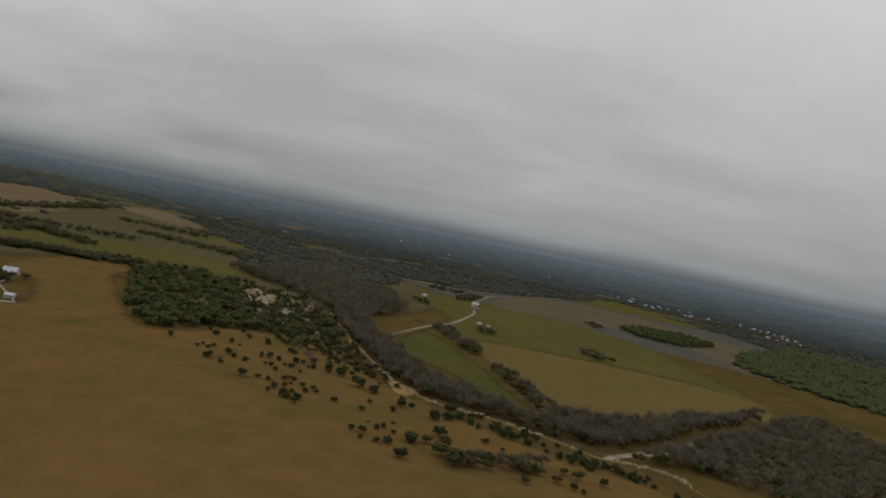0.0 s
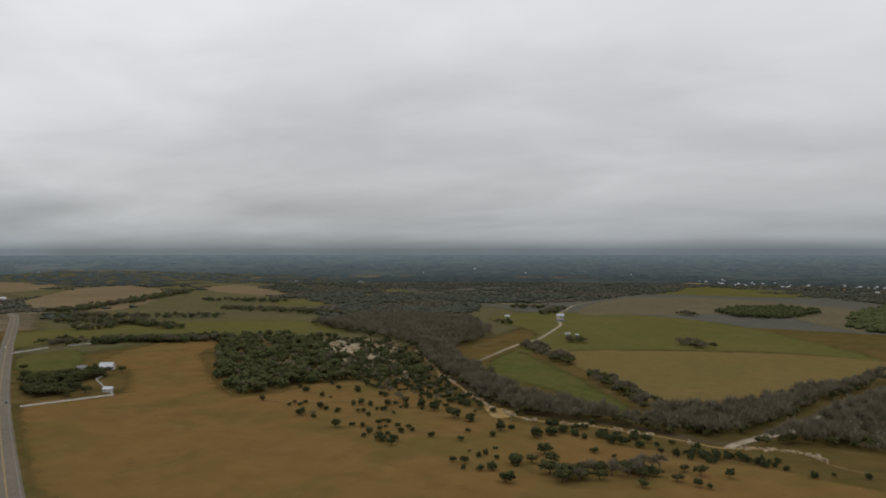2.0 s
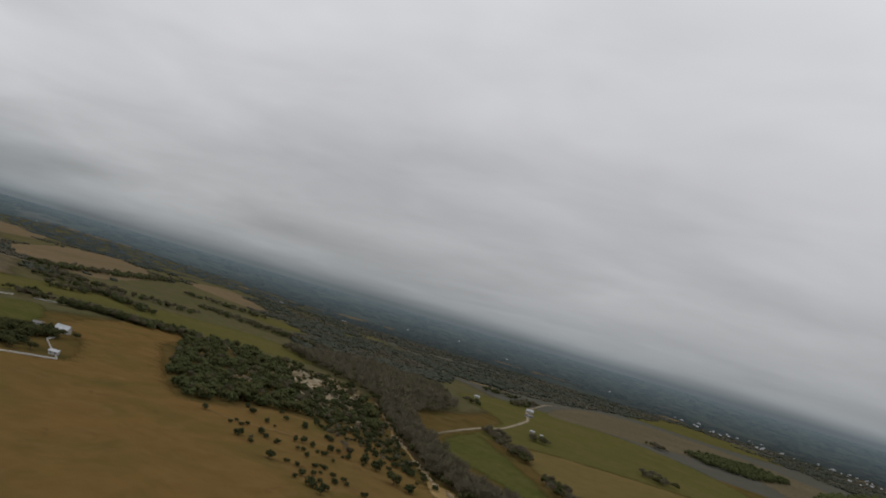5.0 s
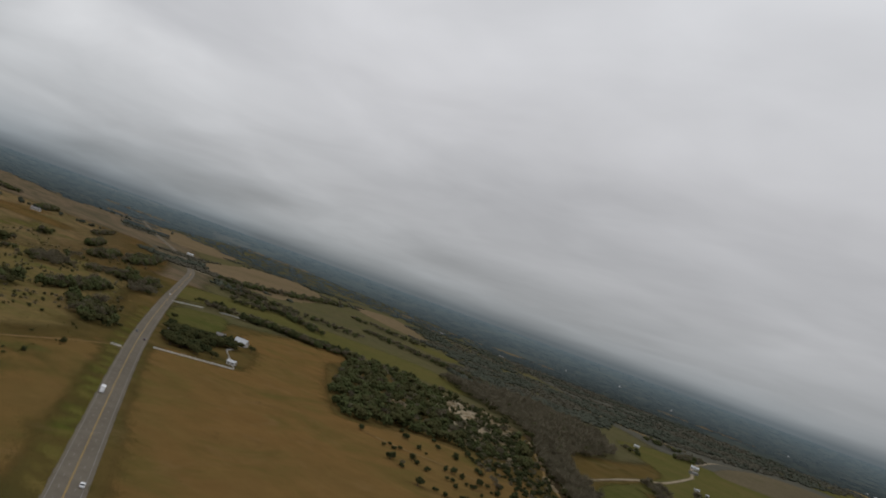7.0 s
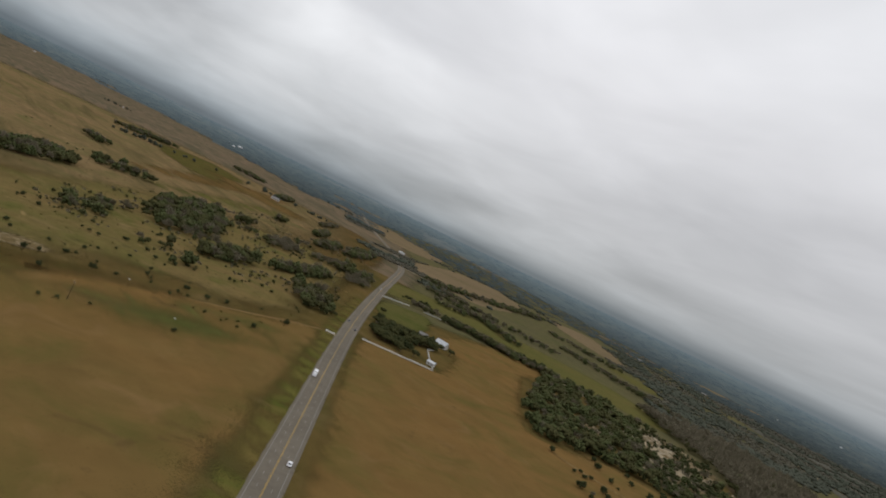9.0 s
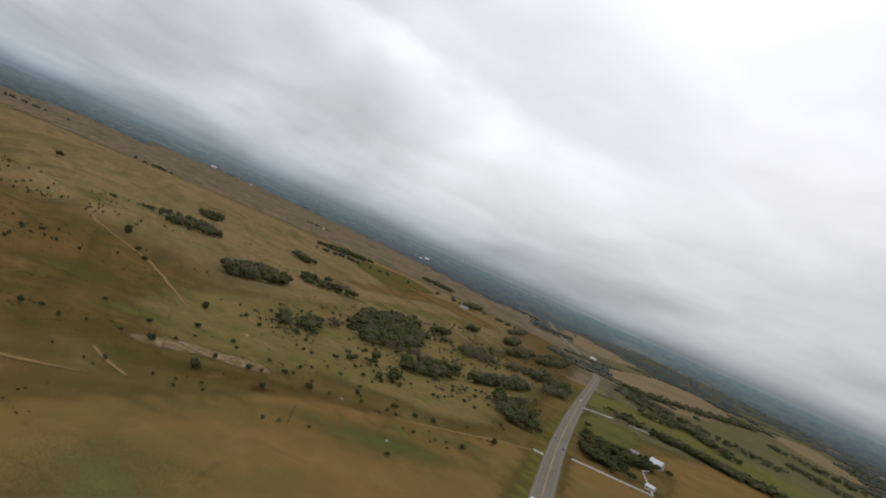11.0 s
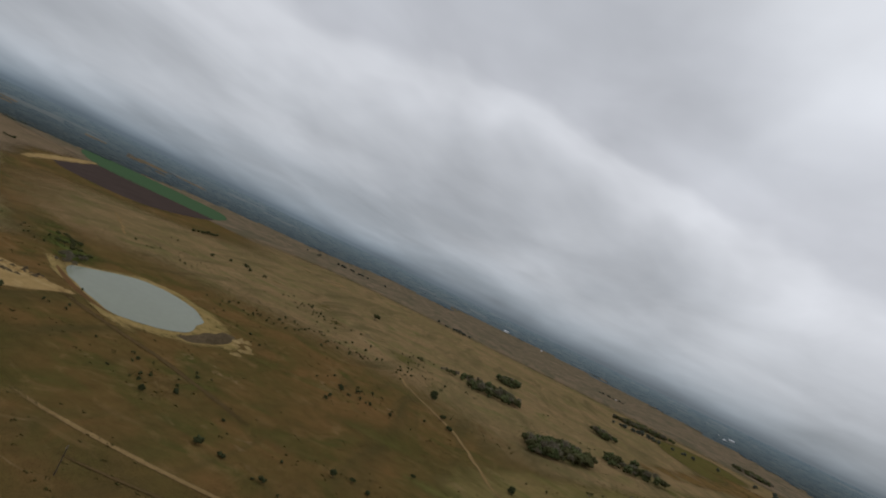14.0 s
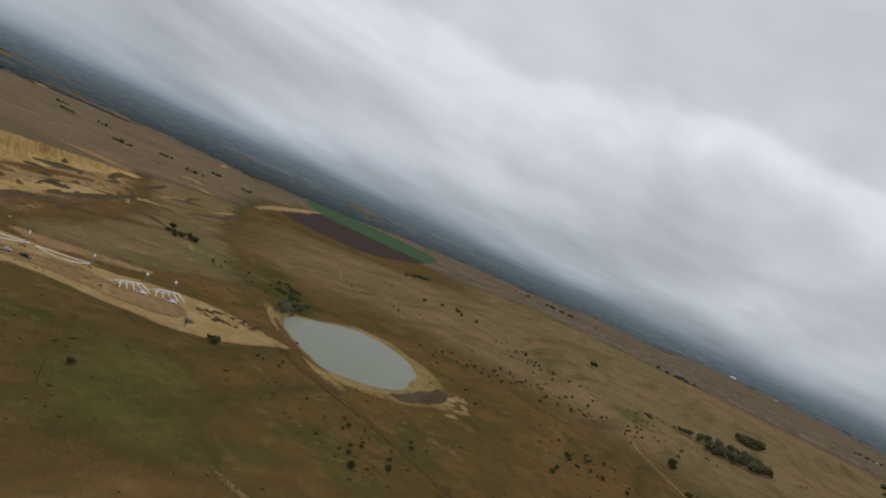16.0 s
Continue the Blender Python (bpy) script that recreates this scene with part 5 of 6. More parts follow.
def stand(name, spots, shapes, mat, size, label, flat=(0.9, 1.3), rounded=False):
    """Uncountable trees in one mesh: small unit trees repeated with their own size, turn and height."""
    rng, V, F, base = random.Random(len(spots)), [], [], 0
    for x, y in spots:
        v, f = shapes[rng.randrange(len(shapes))]
        r, a = rng.uniform(*size), rng.uniform(0, 6.28)
        rot = np.array([[math.cos(a), -math.sin(a), 0], [math.sin(a), math.cos(a), 0], [0, 0, 1]])
        V.append((v * (r, r, r * rng.uniform(*flat))) @ rot.T + (x, y, ground_z(x, y)))
        F.append(f + base)
        base += len(v)
    V, F = np.concatenate(V), np.concatenate(F)
    me = bpy.data.meshes.new(name)
    me.vertices.add(len(V)); me.vertices.foreach_set("co", V.ravel())
    me.loops.add(len(F) * 3); me.loops.foreach_set("vertex_index", F.ravel().astype(np.int32))
    me.polygons.add(len(F)); me.polygons.foreach_set("loop_start", np.arange(0, len(F) * 3, 3, dtype=np.int32))
    if rounded or name not in ("bare_thicket", "creek_woods", "bank_woods", "bare_brush", "wood_undergrowth"):
        me.polygons.foreach_set("use_smooth", np.ones(len(F), dtype=bool))
    me.update(calc_edges=True)
    me.materials.append(mat)
    return tagged(new(name, me), label, "woods", kind="stuff")


def unit_trees(kind, count, n):
    out = []
    for k in range(count):
        rng = np.random.default_rng(60 + k)
        if kind == "juniper":
            v, f = tufts(rng, crown_points(rng, n, 0.2, 0.75, 0.9, 1, 0.4), 0.34)
        elif kind == "oak":
            v, f = tufts(rng, crown_points(rng, n, 0.3, 0.9, 0.65, 3, 0.4), 0.3)
        elif kind == "bare":
            v, f = spray(rng, n, 0.3, 1.0, 0.8, 0.5, 0.05)
        else:
            v, f = tufts(rng, np.c_[rng.uniform(-0.8, 0.8, (n, 2)), rng.uniform(0.15, 0.5, (n, 1))], 0.5, 0.7)
        out.append((v, f))
    return out


HILL_ROWS = [(-1360, -1543, 10), (-1243, -1372, 10), (-1307, -1331, 6), (-1149, -1086, 12), (-1296, -1124, 8), (-1251, -993, 8), (-1447, -1106, 12), (-1409, -986, 7), (-654, -442, 8)]
FISSURES = []
CRACKS = random.Random(61)
for k in range(34):
    t = CRACKS.random()
    x, y = -322 - 178 * t + CRACKS.gauss(0, 20), 622 + 176 * t + CRACKS.gauss(0, 22)
    turn, line = CRACKS.gauss(0.7, 0.7), []
    for j in range(5):
        line.append((x, y))
        turn += CRACKS.uniform(-0.8, 0.8)
        x, y = x + 5.5 * math.cos(turn), y + 5.5 * math.sin(turn)
    FISSURES.append(line)
for k in range(9):
    t = k / 8
    x, y = -640 + 150 * t + CRACKS.uniform(-6, 6), 758 + 42 * t + CRACKS.uniform(-5, 5)
    FISSURES.append([(x, y), (x + 6, y + 3), (x + 12, y + 2)])
for line in FISSURES:
    track(line, CRACKS.uniform(1.6, 3.0), M_ROCK, "pale bare limestone edge among junipers", 0.9)
EDGES = np.array([p for line in FISSURES for p in line])


def off_rock(spots):
    """Leave the bare limestone edges open."""
    return [p for p in spots if ((EDGES - p) ** 2).sum(1).min() > 4.2 ** 2]


def thinned(spots):
    """Leave ragged gaps in a wood."""
    return [(x, y) for x, y in spots if noise.noise(Vector((x / 19.0, y / 19.0, 7.0))) > -0.08]


BRUSH_LAND = [(-520, 180), (-600, 400), (-760, 480), (-1000, 690), (-1200, 820), (-1190, 560), (-900, 330), (-770, 180), (-600, 110)]
W = random.Random(8)
HILL_SCRUB = []
for x, y, n in HILL_ROWS:
    HILL_SCRUB += list(along(W, (x, y, x - 22, y + 16), n, 4))
stand("juniper_wood", off_rock(thinned(scattered(W, WOOD, 7.2, CLEARINGS, 0.15))), unit_trees("juniper", 8, 30), M_CEDAR, (2.8, 5.6), "dense dark green juniper wood with pale clearings")
# Shrubs stand in here for dark specks that look like cattle.
stand("prairie_scrub", CATTLE_STAND_INS, unit_trees("juniper", 6, 20), M_JUNIPER, (1.1, 2.0), "small dark shrubs standing in for cattle-like specks on prairie")
BRUSH = [(x, y) for x, y in scattered(W, BRUSH_LAND, 11.0) if noise.noise(Vector((x / 45.0, y / 45.0, 9.0))) > 0.08 and off_road(x, y)]
stand("bare_brush", BRUSH[::2], unit_trees("bare", 6, 70), M_TWIG, (1.6, 3.2), "leafless grey-brown brush between tree clumps")
stand("low_brush", BRUSH[1::2], unit_trees("juniper", 6, 16), M_OAK, (1.0, 2.2), "low dull green brush between tree clumps")


def prairie_tufts():
    rng, spots = random.Random(77), []
    while len(spots) < 1500:
        x, y = rng.uniform(-1000, -300), rng.uniform(-420, 330)
        if noise.noise(Vector((x / 60.0, y / 60.0, 5.0))) > 0.02 - 0.2 * rng.random() and not inside(x, y, POND) and off_road(x, y) and not (x > -430 and y > 20):
            spots.append((x, y))
    stand("dry_tufts", spots, unit_trees("canopy", 6, 4), M_TUFT, (0.5, 1.3), "brown and olive tufts of rank grass", flat=(0.5, 0.9))


prairie_tufts()


def prairie_bushes():
    """Low dark bushes in loose swarms over the grazed land."""
    rng, spots = random.Random(78), []
    while len(spots) < 210:
        x, y = rng.uniform(-1150, -380), rng.uniform(-430, 330)
        if noise.noise(Vector((x / 85.0, y / 85.0, 2.0))) > 0.26 and not inside(x, y, POND) and off_road(x, y) and not inside(x, y, YARD):
            spots.append((x, y))
    stand("prairie_scrub", spots, unit_trees("juniper", 6, 18), M_JUNIPER, (0.7, 1.5), "low dark scrub in swarms on grazed prairie")


prairie_bushes()
stand("hill_scrub", ROW_SCRUB + HILL_SCRUB, unit_trees("juniper", 6, 20), M_JUNIPER, (2.2, 4.0), "dark scrub in rows on the far hillside")
stand("oak_wood", off_rock(thinned(scattered(W, WOOD, 11.5, CLEARINGS, 0.25))), unit_trees("oak", 8, 34), M_OAK, (4.5, 7.0), "dull green live oaks among the junipers")
stand("wood_undergrowth", list(scattered(W, WOOD, 23.0, CLEARINGS)), unit_trees("bare", 6, 120), M_TWIG, (3.5, 5.5), "bare grey trees among the junipers")
rocky_spots = [p for p in scattered(W, ROCKY, 6.0) if noise.noise(Vector((p[0] / 13.0, p[1] / 13.0, 2.0))) > -0.04]
stand("juniper_scrub", off_rock(rocky_spots), unit_trees("juniper", 8, 26), M_JUNIPER, (1.4, 2.8), "dark juniper scrub between limestone ledges")
SLOPE = [(-420, 640), (-400, 770), (-340, 735), (-290, 650), (-235, 575), (-185, 522), (-205, 500), (-245, 522), (-290, 545), (-345, 585)]
slope_spots = [p for p in scattered(W, SLOPE, 8.0) if noise.noise(Vector((p[0] / 17.0, p[1] / 17.0, 3.0))) > 0.0]
stand("juniper_scrub", slope_spots, unit_trees("juniper", 8, 26), M_JUNIPER, (1.5, 3.4), "dark juniper scrub on the slope above the creek")
stand("bare_brush", list(scattered(W, SLOPE, 12.0, (), 0.3)), unit_trees("bare", 6, 110), M_TWIG, (1.8, 3.2), "leafless grey brush on the slope above the creek")


def off_creek(spots):
    return [(x, y) for x, y in spots if x < -40 or min((p.x - x) ** 2 + (p.y - y) ** 2 for p in CREEK) > 11 ** 2]


stand("creek_woods", off_creek(scattered(W, CREEK_WOOD, 6.5)), unit_trees("bare", 8, 150), M_TWIG, (3.6, 6.0), "leafless grey-brown woods along the creek", flat=(1.0, 1.5))
stand("creek_evergreens", off_creek(scattered(W, CREEK_WOOD, 7.6, (), 0.25)), unit_trees("oak", 6, 26), M_OAK, (3.0, 5.2), "dull green evergreens among the creek woods")
stand("creek_woods", list(scattered(W, CREEK_HEAD, 10.0)), unit_trees("bare", 8, 130), M_TWIG, (5.0, 8.0), "leafless grey-brown woods at the creek's head", flat=(0.9, 1.3))
stand("creek_evergreens", list(scattered(W, CREEK_HEAD, 12.5)), unit_trees("oak", 6, 26), M_OAK, (3.6, 6.4), "dull green evergreens at the creek's head")
stand("cedar_wood", list(scattered(W, DARK_WOOD, 9.0)), unit_trees("juniper", 6, 18), M_CEDAR, (4.0, 6.0), "dark cedar thicket at the pasture's edge")
stand("east_woods", list(scattered(W, EAST_WOOD, 16.0)), unit_trees("canopy", 8, 7), M_CEDAR, (8.0, 12.0), "dark mixed woods east of the pasture", flat=(0.7, 1.0))
stand("bank_woods", off_creek(scattered(W, BANK_WOOD, 7.0)), unit_trees("bare", 8, 130), M_TWIG, (3.0, 5.0), "leafless woods on the creek's far bank")
stand("bank_evergreens", off_creek(scattered(W, BANK_WOOD, 10.0, (), 0.2)), unit_trees("oak", 6, 26), M_OAK, (3.0, 5.0), "dull green evergreens on the creek's far bank")


SHAPES.update(oak=unit_trees("oak", 8, 34), juniper=unit_trees("juniper", 8, 30), bare=unit_trees("bare", 8, 170))
CLUMP_LABELS = {"oak": "clump of dull green live oaks on prairie", "juniper": "clump of dark green junipers on prairie", "bare": "thicket of leafless grey-brown trees"}
for c in OAK_CLUMPS:
    thicket(("oak", "oak", "juniper", "bare"), c, (2.6, 6.8), 6.6, CLUMP_LABELS)
for c in MIXED_CLUMPS:
    thicket(("oak", "juniper", "bare"), c, (2.6, 6.4), 7.2, CLUMP_LABELS)
for c in BARE_CLUMPS:
    thicket(("bare", "bare", "oak"), c, (3.0, 5.0), 8.5, CLUMP_LABELS)
for c in YARD_CLUMPS[8:]:
    clump(("oak", "bare", "juniper"), c[:4], c[4], (4.0, 6.5), 7.0 if c[4] < 12 else 10, CLUMP_LABELS)
for c in HEDGES:
    clump(("oak", "bare", "bare", "juniper") if c[0] < -260 else ("bare", "bare", "oak"), c[:4], c[4] * 1.35, (3.2, 5.4), 7.0 if c[4] < 9 else 9, CLUMP_LABELS)
for k in range(9):
    x = SCATTER.uniform(-1050, -640)
    y = -0.72 * x - 215 + SCATTER.gauss(0, 60)
    clump(("bare", "bare", "juniper"), (x, y, x - SCATTER.uniform(10, 40), y + SCATTER.uniform(10, 40)), SCATTER.uniform(4, 7), (2.5, 4.5), 8.0, CLUMP_LABELS)
# the farmhouse grove, tree by tree
for x1, y1, x2, y2, half in YARD_CLUMPS[:8]:
    for x, y in along(SCATTER, (x1, y1, x2, y2), 5 + int(math.hypot(x2 - x1, y2 - y1) * half / 9), half * 0.95):
        if off_road(x, y):
            tree(SCATTER.choice(("oak", "oak", "juniper")), x, y, SCATTER.uniform(4.0, 6.2), "oaks round the farmhouse")


def far_hedges():
    """Dark lines of scrub across the far grass."""
    rng = random.Random(91)
    for k in range(6):
        az, r, n = radians(rng.uniform(58, 118)), rng.uniform(1500, 2900), rng.randrange(8, 22)
        x, y = CX - r * math.sin(az), CY + r * math.cos(az)
        turn = az + rng.gauss(0.15, 0.35)
        spots = [(x + math.cos(turn) * d + rng.gauss(0, 5), y + math.sin(turn) * d + rng.gauss(0, 5)) for d in (rng.gauss(0, 4) * n for _ in range(n))]
        spots = [p for p in spots if off_road(*p) and not woodland(*p) and not inside(*p, PLOUGHED) and not inside(*p, CROP)]
        if spots:
            stand("scrub_line", spots, SHAPES["juniper"], M_WOODS, (3.0, 6.5), "dark line of scrub on far brown grass")


far_hedges()


def far_woods():
    """Woods on the hills all round, in clumps that grow with distance; sparser where the land is not overlooked."""
    rng, near, far = random.Random(3), [], []
    for az0, az1, step, first, last in ((-30, 75, 0.0082, 1060.0, 2500.0), (75, 160, 0.0125, 1060.0, 2500.0), (-30, 160, 0.0125, 2500.0, RIM - 20), (160, 330, 0.035, 1060.0, RIM - 20)):
        r = first
        while r < last:
            n = int(radians(az1 - az0) / step)
            for k in range(n):
                a = radians(az0) + (k + rng.random()) * step
                q = r * (1 + rng.uniform(-0.5, 0.5) * step * 1.6)
                x, y = CX - q * math.sin(a), CY + q * math.cos(a)
                if q < RIM - 10 and woodland(x, y):
                    (far if q > 2500 or last > 2500 and first > 2000 else near).append((x, y))
            r *= 1 + step * 1.6
    canopy = unit_trees("canopy", 8, 5)
    green = [p for p in near if noise.noise(Vector((p[0] / 150.0, p[1] / 150.0, 6.0))) + 0.5 * noise.noise(Vector((p[0] / 40.0, p[1] / 40.0, 2.0))) > 0.02]
    kept = set(green)
    stand("north_woods", green, canopy, M_WOODS, (8.0, 13.0), "dark evergreen woods on rolling land", flat=(0.5, 0.8))
    stand("leafless_woods", [p for p in near if p not in kept], canopy, M_LEAFLESS, (7.0, 11.0), "grey-brown leafless woods on rolling land", flat=(0.4, 0.65))
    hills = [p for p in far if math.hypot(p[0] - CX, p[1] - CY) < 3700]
    stand("hill_woods", hills, canopy, M_BACKWOODS, (22.0, 40.0), "distant woods on low hills under painted blue haze", flat=(0.05, 0.11), rounded=True)
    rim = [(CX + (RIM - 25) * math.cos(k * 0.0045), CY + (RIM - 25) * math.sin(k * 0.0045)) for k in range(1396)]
    stand("skyline_woods", rim + [p for p in far if p not in set(hills)], canopy, M_SKYLINE, (24.0, 42.0), "distant wooded skyline with haze glow painted on", flat=(0.04, 0.09), rounded=True)


far_woods()

# ---- buildings ----
def box(bm, x0, x1, y0, y1, z0, z1):
    m = bmesh.ops.create_cube(bm, size=1.0)["verts"]
    for v in m:
        v.co = Vector(((x0 + x1) / 2 + v.co.x * (x1 - x0), (y0 + y1) / 2 + v.co.y * (y1 - y0), (z0 + z1) / 2 + v.co.z * (z1 - z0)))
    return m


def gable(bm, length, width, z0, z1):
    """A closed prism with its ridge along x."""
    a = [bm.verts.new(p) for p in ((-length / 2, -width / 2, z0), (-length / 2, width / 2, z0), (-length / 2, 0, z1), (length / 2, -width / 2, z0), (length / 2, width / 2, z0), (length / 2, 0, z1))]
    for f in ((0, 1, 2), (3, 5, 4), (0, 2, 5, 3), (1, 4, 5, 2), (0, 3, 4, 1)):
        bm.faces.new([a[k] for k in f])


def building(name, x, y, turn, length, width, eaves, ridge_h, wall_mat, roof_mat, label, category="house", openings=3, wing=0.0, porch=False):
    """A gabled building with thick roof, doors and windows; wing: the length of a cross wing."""
    ob = new(name)
    ob.empty_display_size = 0.5
    bm = bmesh.new()
    box(bm, -length / 2, length / 2, -width / 2, width / 2, -0.3, eaves)
    gable(bm, length - 0.02, width - 0.02, eaves - 0.01, ridge_h - 0.15)
    if wing:
        box(bm, -wing * 0.1 - 3, -wing * 0.1 + 3, -width / 2 - wing, -width / 2 + 0.5, -0.3, eaves)
    part("wall", bm, wall_mat, ob)
    bm = bmesh.new()
    for s in (-1, 1):
        o, rise = 0.5, ridge_h - eaves
        d = o * rise / (width / 2)
        lo, hi = (s * (width / 2 + o), eaves - d), (0, ridge_h)
        q = [bm.verts.new((e * (length / 2 + 0.5), p[0], p[1] + t)) for t in (0.0, 0.22) for p in (lo, hi) for e in (-1, 1)]
        for f in ((0, 1, 3, 2), (4, 6, 7, 5), (0, 4, 5, 1), (0, 2, 6, 4), (1, 5, 7, 3), (2, 3, 7, 6)):
            bm.faces.new([q[k] for k in f])
    bmesh.ops.recalc_face_normals(bm, faces=bm.faces[:])
    part("roof", bm, roof_mat, ob)
    if wing:
        bm = bmesh.new()
        gable(bm, wing + width / 2 + 1, 7.0, eaves - 0.1, eaves + 2.2)
        bmesh.ops.rotate(bm, verts=bm.verts[:], matrix=Matrix.Rotation(radians(90), 3, "Z"))
        bmesh.ops.translate(bm, verts=bm.verts[:], vec=(-wing * 0.1, -width / 4 - wing / 2, 0))
        part("wing_roof", bm, roof_mat, ob)
    if porch:
        bm = bmesh.new()
        box(bm, -length * 0.35, length * 0.35, width / 2 + 0.1, width / 2 + 2.6, eaves - 0.5, eaves - 0.35)
        part("porch_roof", bm, roof_mat, ob)
        for e in (-0.33, 0.0, 0.33):
            bm = bmesh.new()
            box(bm, length * e - 0.08, length * e + 0.08, width / 2 + 2.3, width / 2 + 2.46, -0.2, eaves - 0.5)
            part("porch_post", bm, M_WHITEPAINT, ob)
    for s in (-1, 1):
        for k in range(openings):
            u = -length / 2 + length * (k + 0.5) / openings
            if wing and s < 0 and abs(u + wing * 0.1) < 3.6:
                continue
            bm = bmesh.new()
            if s > 0 and k == openings // 2:
                box(bm, u - 0.5, u + 0.5, width / 2, width / 2 + 0.06, 0.0, 2.05)
                part("door", bm, M_TIMBER, ob)
            else:
                y0 = s * width / 2
                box(bm, u - 0.6, u + 0.6, min(y0, y0 + s * 0.05), max(y0, y0 + s * 0.05), 0.9, min(2.1, eaves - 0.3))
                part("window", bm, M_GLASS, ob)
    ob.matrix_basis = Matrix.LocRotScale((x, y, ground_z(x, y)), Euler((0, 0, radians(turn))), None)
    return tagged(ob, label, category)


building("farmhouse", -577, 518, 25, 12.5, 9.5, 3.4, 7.4, M_WALL, M_ROOF, "white-roofed farmhouse beside an oak grove", "house", 4, 5.0, True)
building("shed", -487, 440, 30, 7, 5, 2.8, 4.2, M_WALL, M_ROOF, "small white shed at the fence corner", "shed", 2)
building("garage", -600, 509, 40, 9, 7, 2.8, 4.4, M_WALL, M_GREYROOF, "grey-roofed garage half hidden by oaks", "garage", 2)
building("ranch_house", -305, 1245, 20, 12, 8, 3.0, 5.2, M_WALL, M_ROOF, "white-roofed ranch house on the farm lane", "house", 4, 3.0)
building("barn", -286, 1170, 70, 14, 7, 2.8, 4.4, M_STEEL, M_GREYROOF, "grey metal barn on the farm", "barn", 3)
building("trailer_home", -230, 985, 10, 6, 3, 2.2, 2.8, M_WALL, M_ROOF, "small white trailer home in pasture", "trailer", 2)
building("trailer_home", -215, 978, 40, 3.6, 2.4, 2.0, 2.5, M_WALL, M_ROOF, "small white trailer home in pasture", "trailer", 2)
building("field_shed", -390, 1204, 0, 8, 5, 2.6, 3.8, M_WALL, M_ROOF, "small white field shed in pasture", "shed", 2)
building("field_shed", -917, 189, 35, 10, 4, 2.6, 3.6, M_WALL, M_ROOF, "small white metal shed beside an oak clump", "shed", 2)
building("roadside_building", -1640, 1150, 30, 16, 10, 4.0, 6.0, M_WALL, M_ROOF, "white metal building near the road bend", "building", 3)
building("roadside_building", -1195, 975, 45, 24, 7, 3.0, 4.6, M_WALL, M_ROOF, "long low white building behind trees at the bend", "building", 4)
building("metal_barn", -3690, 140, 80, 26, 14, 5, 8, M_WALL, M_ROOF, "large white metal barn on the far prairie", "barn", 3)
building("metal_barn", -3440, 1250, 60, 24, 13, 5, 8, M_WALL, M_ROOF, "large white metal barn by the far woods", "barn", 3)
building("metal_barn", -3300, 1170, 10, 18, 10, 4, 7, M_WALL, M_ROOF, "white metal barn by the far woods", "barn", 3)
building("hill_house", -1580, 720, 50, 18, 11, 4, 7, M_WALL, M_GREYROOF, "grey-roofed house on the rusty slope", "house", 4)
building("hill_house", -1500, 2150, 20, 12, 8, 3, 5, M_WALL, M_GREYROOF, "pale house in a woodland clearing", "house", 4)
building("hill_house", -1280, 2230, 60, 13, 8, 3, 5, M_WALL, M_GREYROOF, "pale house in a woodland clearing", "house", 4)

# the village beyond the brushland
VILLAGE = random.Random(21)
first = None
for k in range(46):
    x = VILLAGE.uniform(-180, 420)
    y = 2640 - 0.35 * (x + 180) + VILLAGE.gauss(0, 70) - (260 if k % 3 == 0 and x > 150 else 0)
    turn = VILLAGE.choice((10, 55, 100, 145)) + VILLAGE.uniform(-8, 8)
    if first is None:
        first = building("village_house", x, y, turn, 10, 7, 2.8, 4.8, M_WALL, M_ROOF, "small white house in the distant village", "house", 3)
        first["group"] = "houses of the village"
    else:
        copy_thing(first, Matrix.LocRotScale((x, y, ground_z(x, y)), Euler((0, 0, radians(turn))), [VILLAGE.uniform(0.55, 0.95)] * 3))
for k in range(8):
    x, y = VILLAGE.choice(((-2900, 2100), (-1100, 2900), (-700, 3300), (-3000, -500), (-3300, 700), (-2200, -1900)))
    x, y = x + VILLAGE.gauss(0, 220), y + VILLAGE.gauss(0, 220)
    copy_thing(first, Matrix.LocRotScale((x, y, ground_z(x, y)), Euler((0, 0, VILLAGE.uniform(0, 6))), [VILLAGE.uniform(0.6, 0.9)] * 3))
patch("village_lot", [(-240, 2660), (-60, 2560), (60, 2480), (40, 2440), (-90, 2500), (-250, 2600)], M_SAND, 0.3, 12, "pale gravel lots along the village street", "yard", fade=20)
patch("village_lot", [(160, 2540), (300, 2430), (420, 2470), (400, 2420), (260, 2380), (150, 2480)], M_SAND, 0.3, 12, "pale gravel lots along the village street", "yard", fade=20)
patch("village_field", [(-330, 2050), (-180, 2420), (60, 2300), (240, 2080), (60, 1950), (-160, 1960)], M_OLIVE, 0.3, 12, "green field in front of the village", "field", fade=20)
patch("clearing", [(-1320, 2270), (-1250, 2240), (-1060, 1880), (-1075, 1870), (-1240, 2150)], M_SAND, 0.4, 10, "pale cleared strip in dark woods", "clearing", fade=14)
patch("clearing", [(-1600, 2220), (-1500, 2200), (-1470, 2100), (-1560, 2110)], M_RED, 0.4, 10, "rusty cleared lot in dark woods", "clearing", fade=14)
patch("scar", [(-720, 1545), (-642, 1540), (-520, 1512), (-420, 1515), (-420, 1495), (-526, 1490), (-650, 1516)], M_SAND, 0.3, 9, "pale eroded scar along the wood's edge", "scar", fade=8)
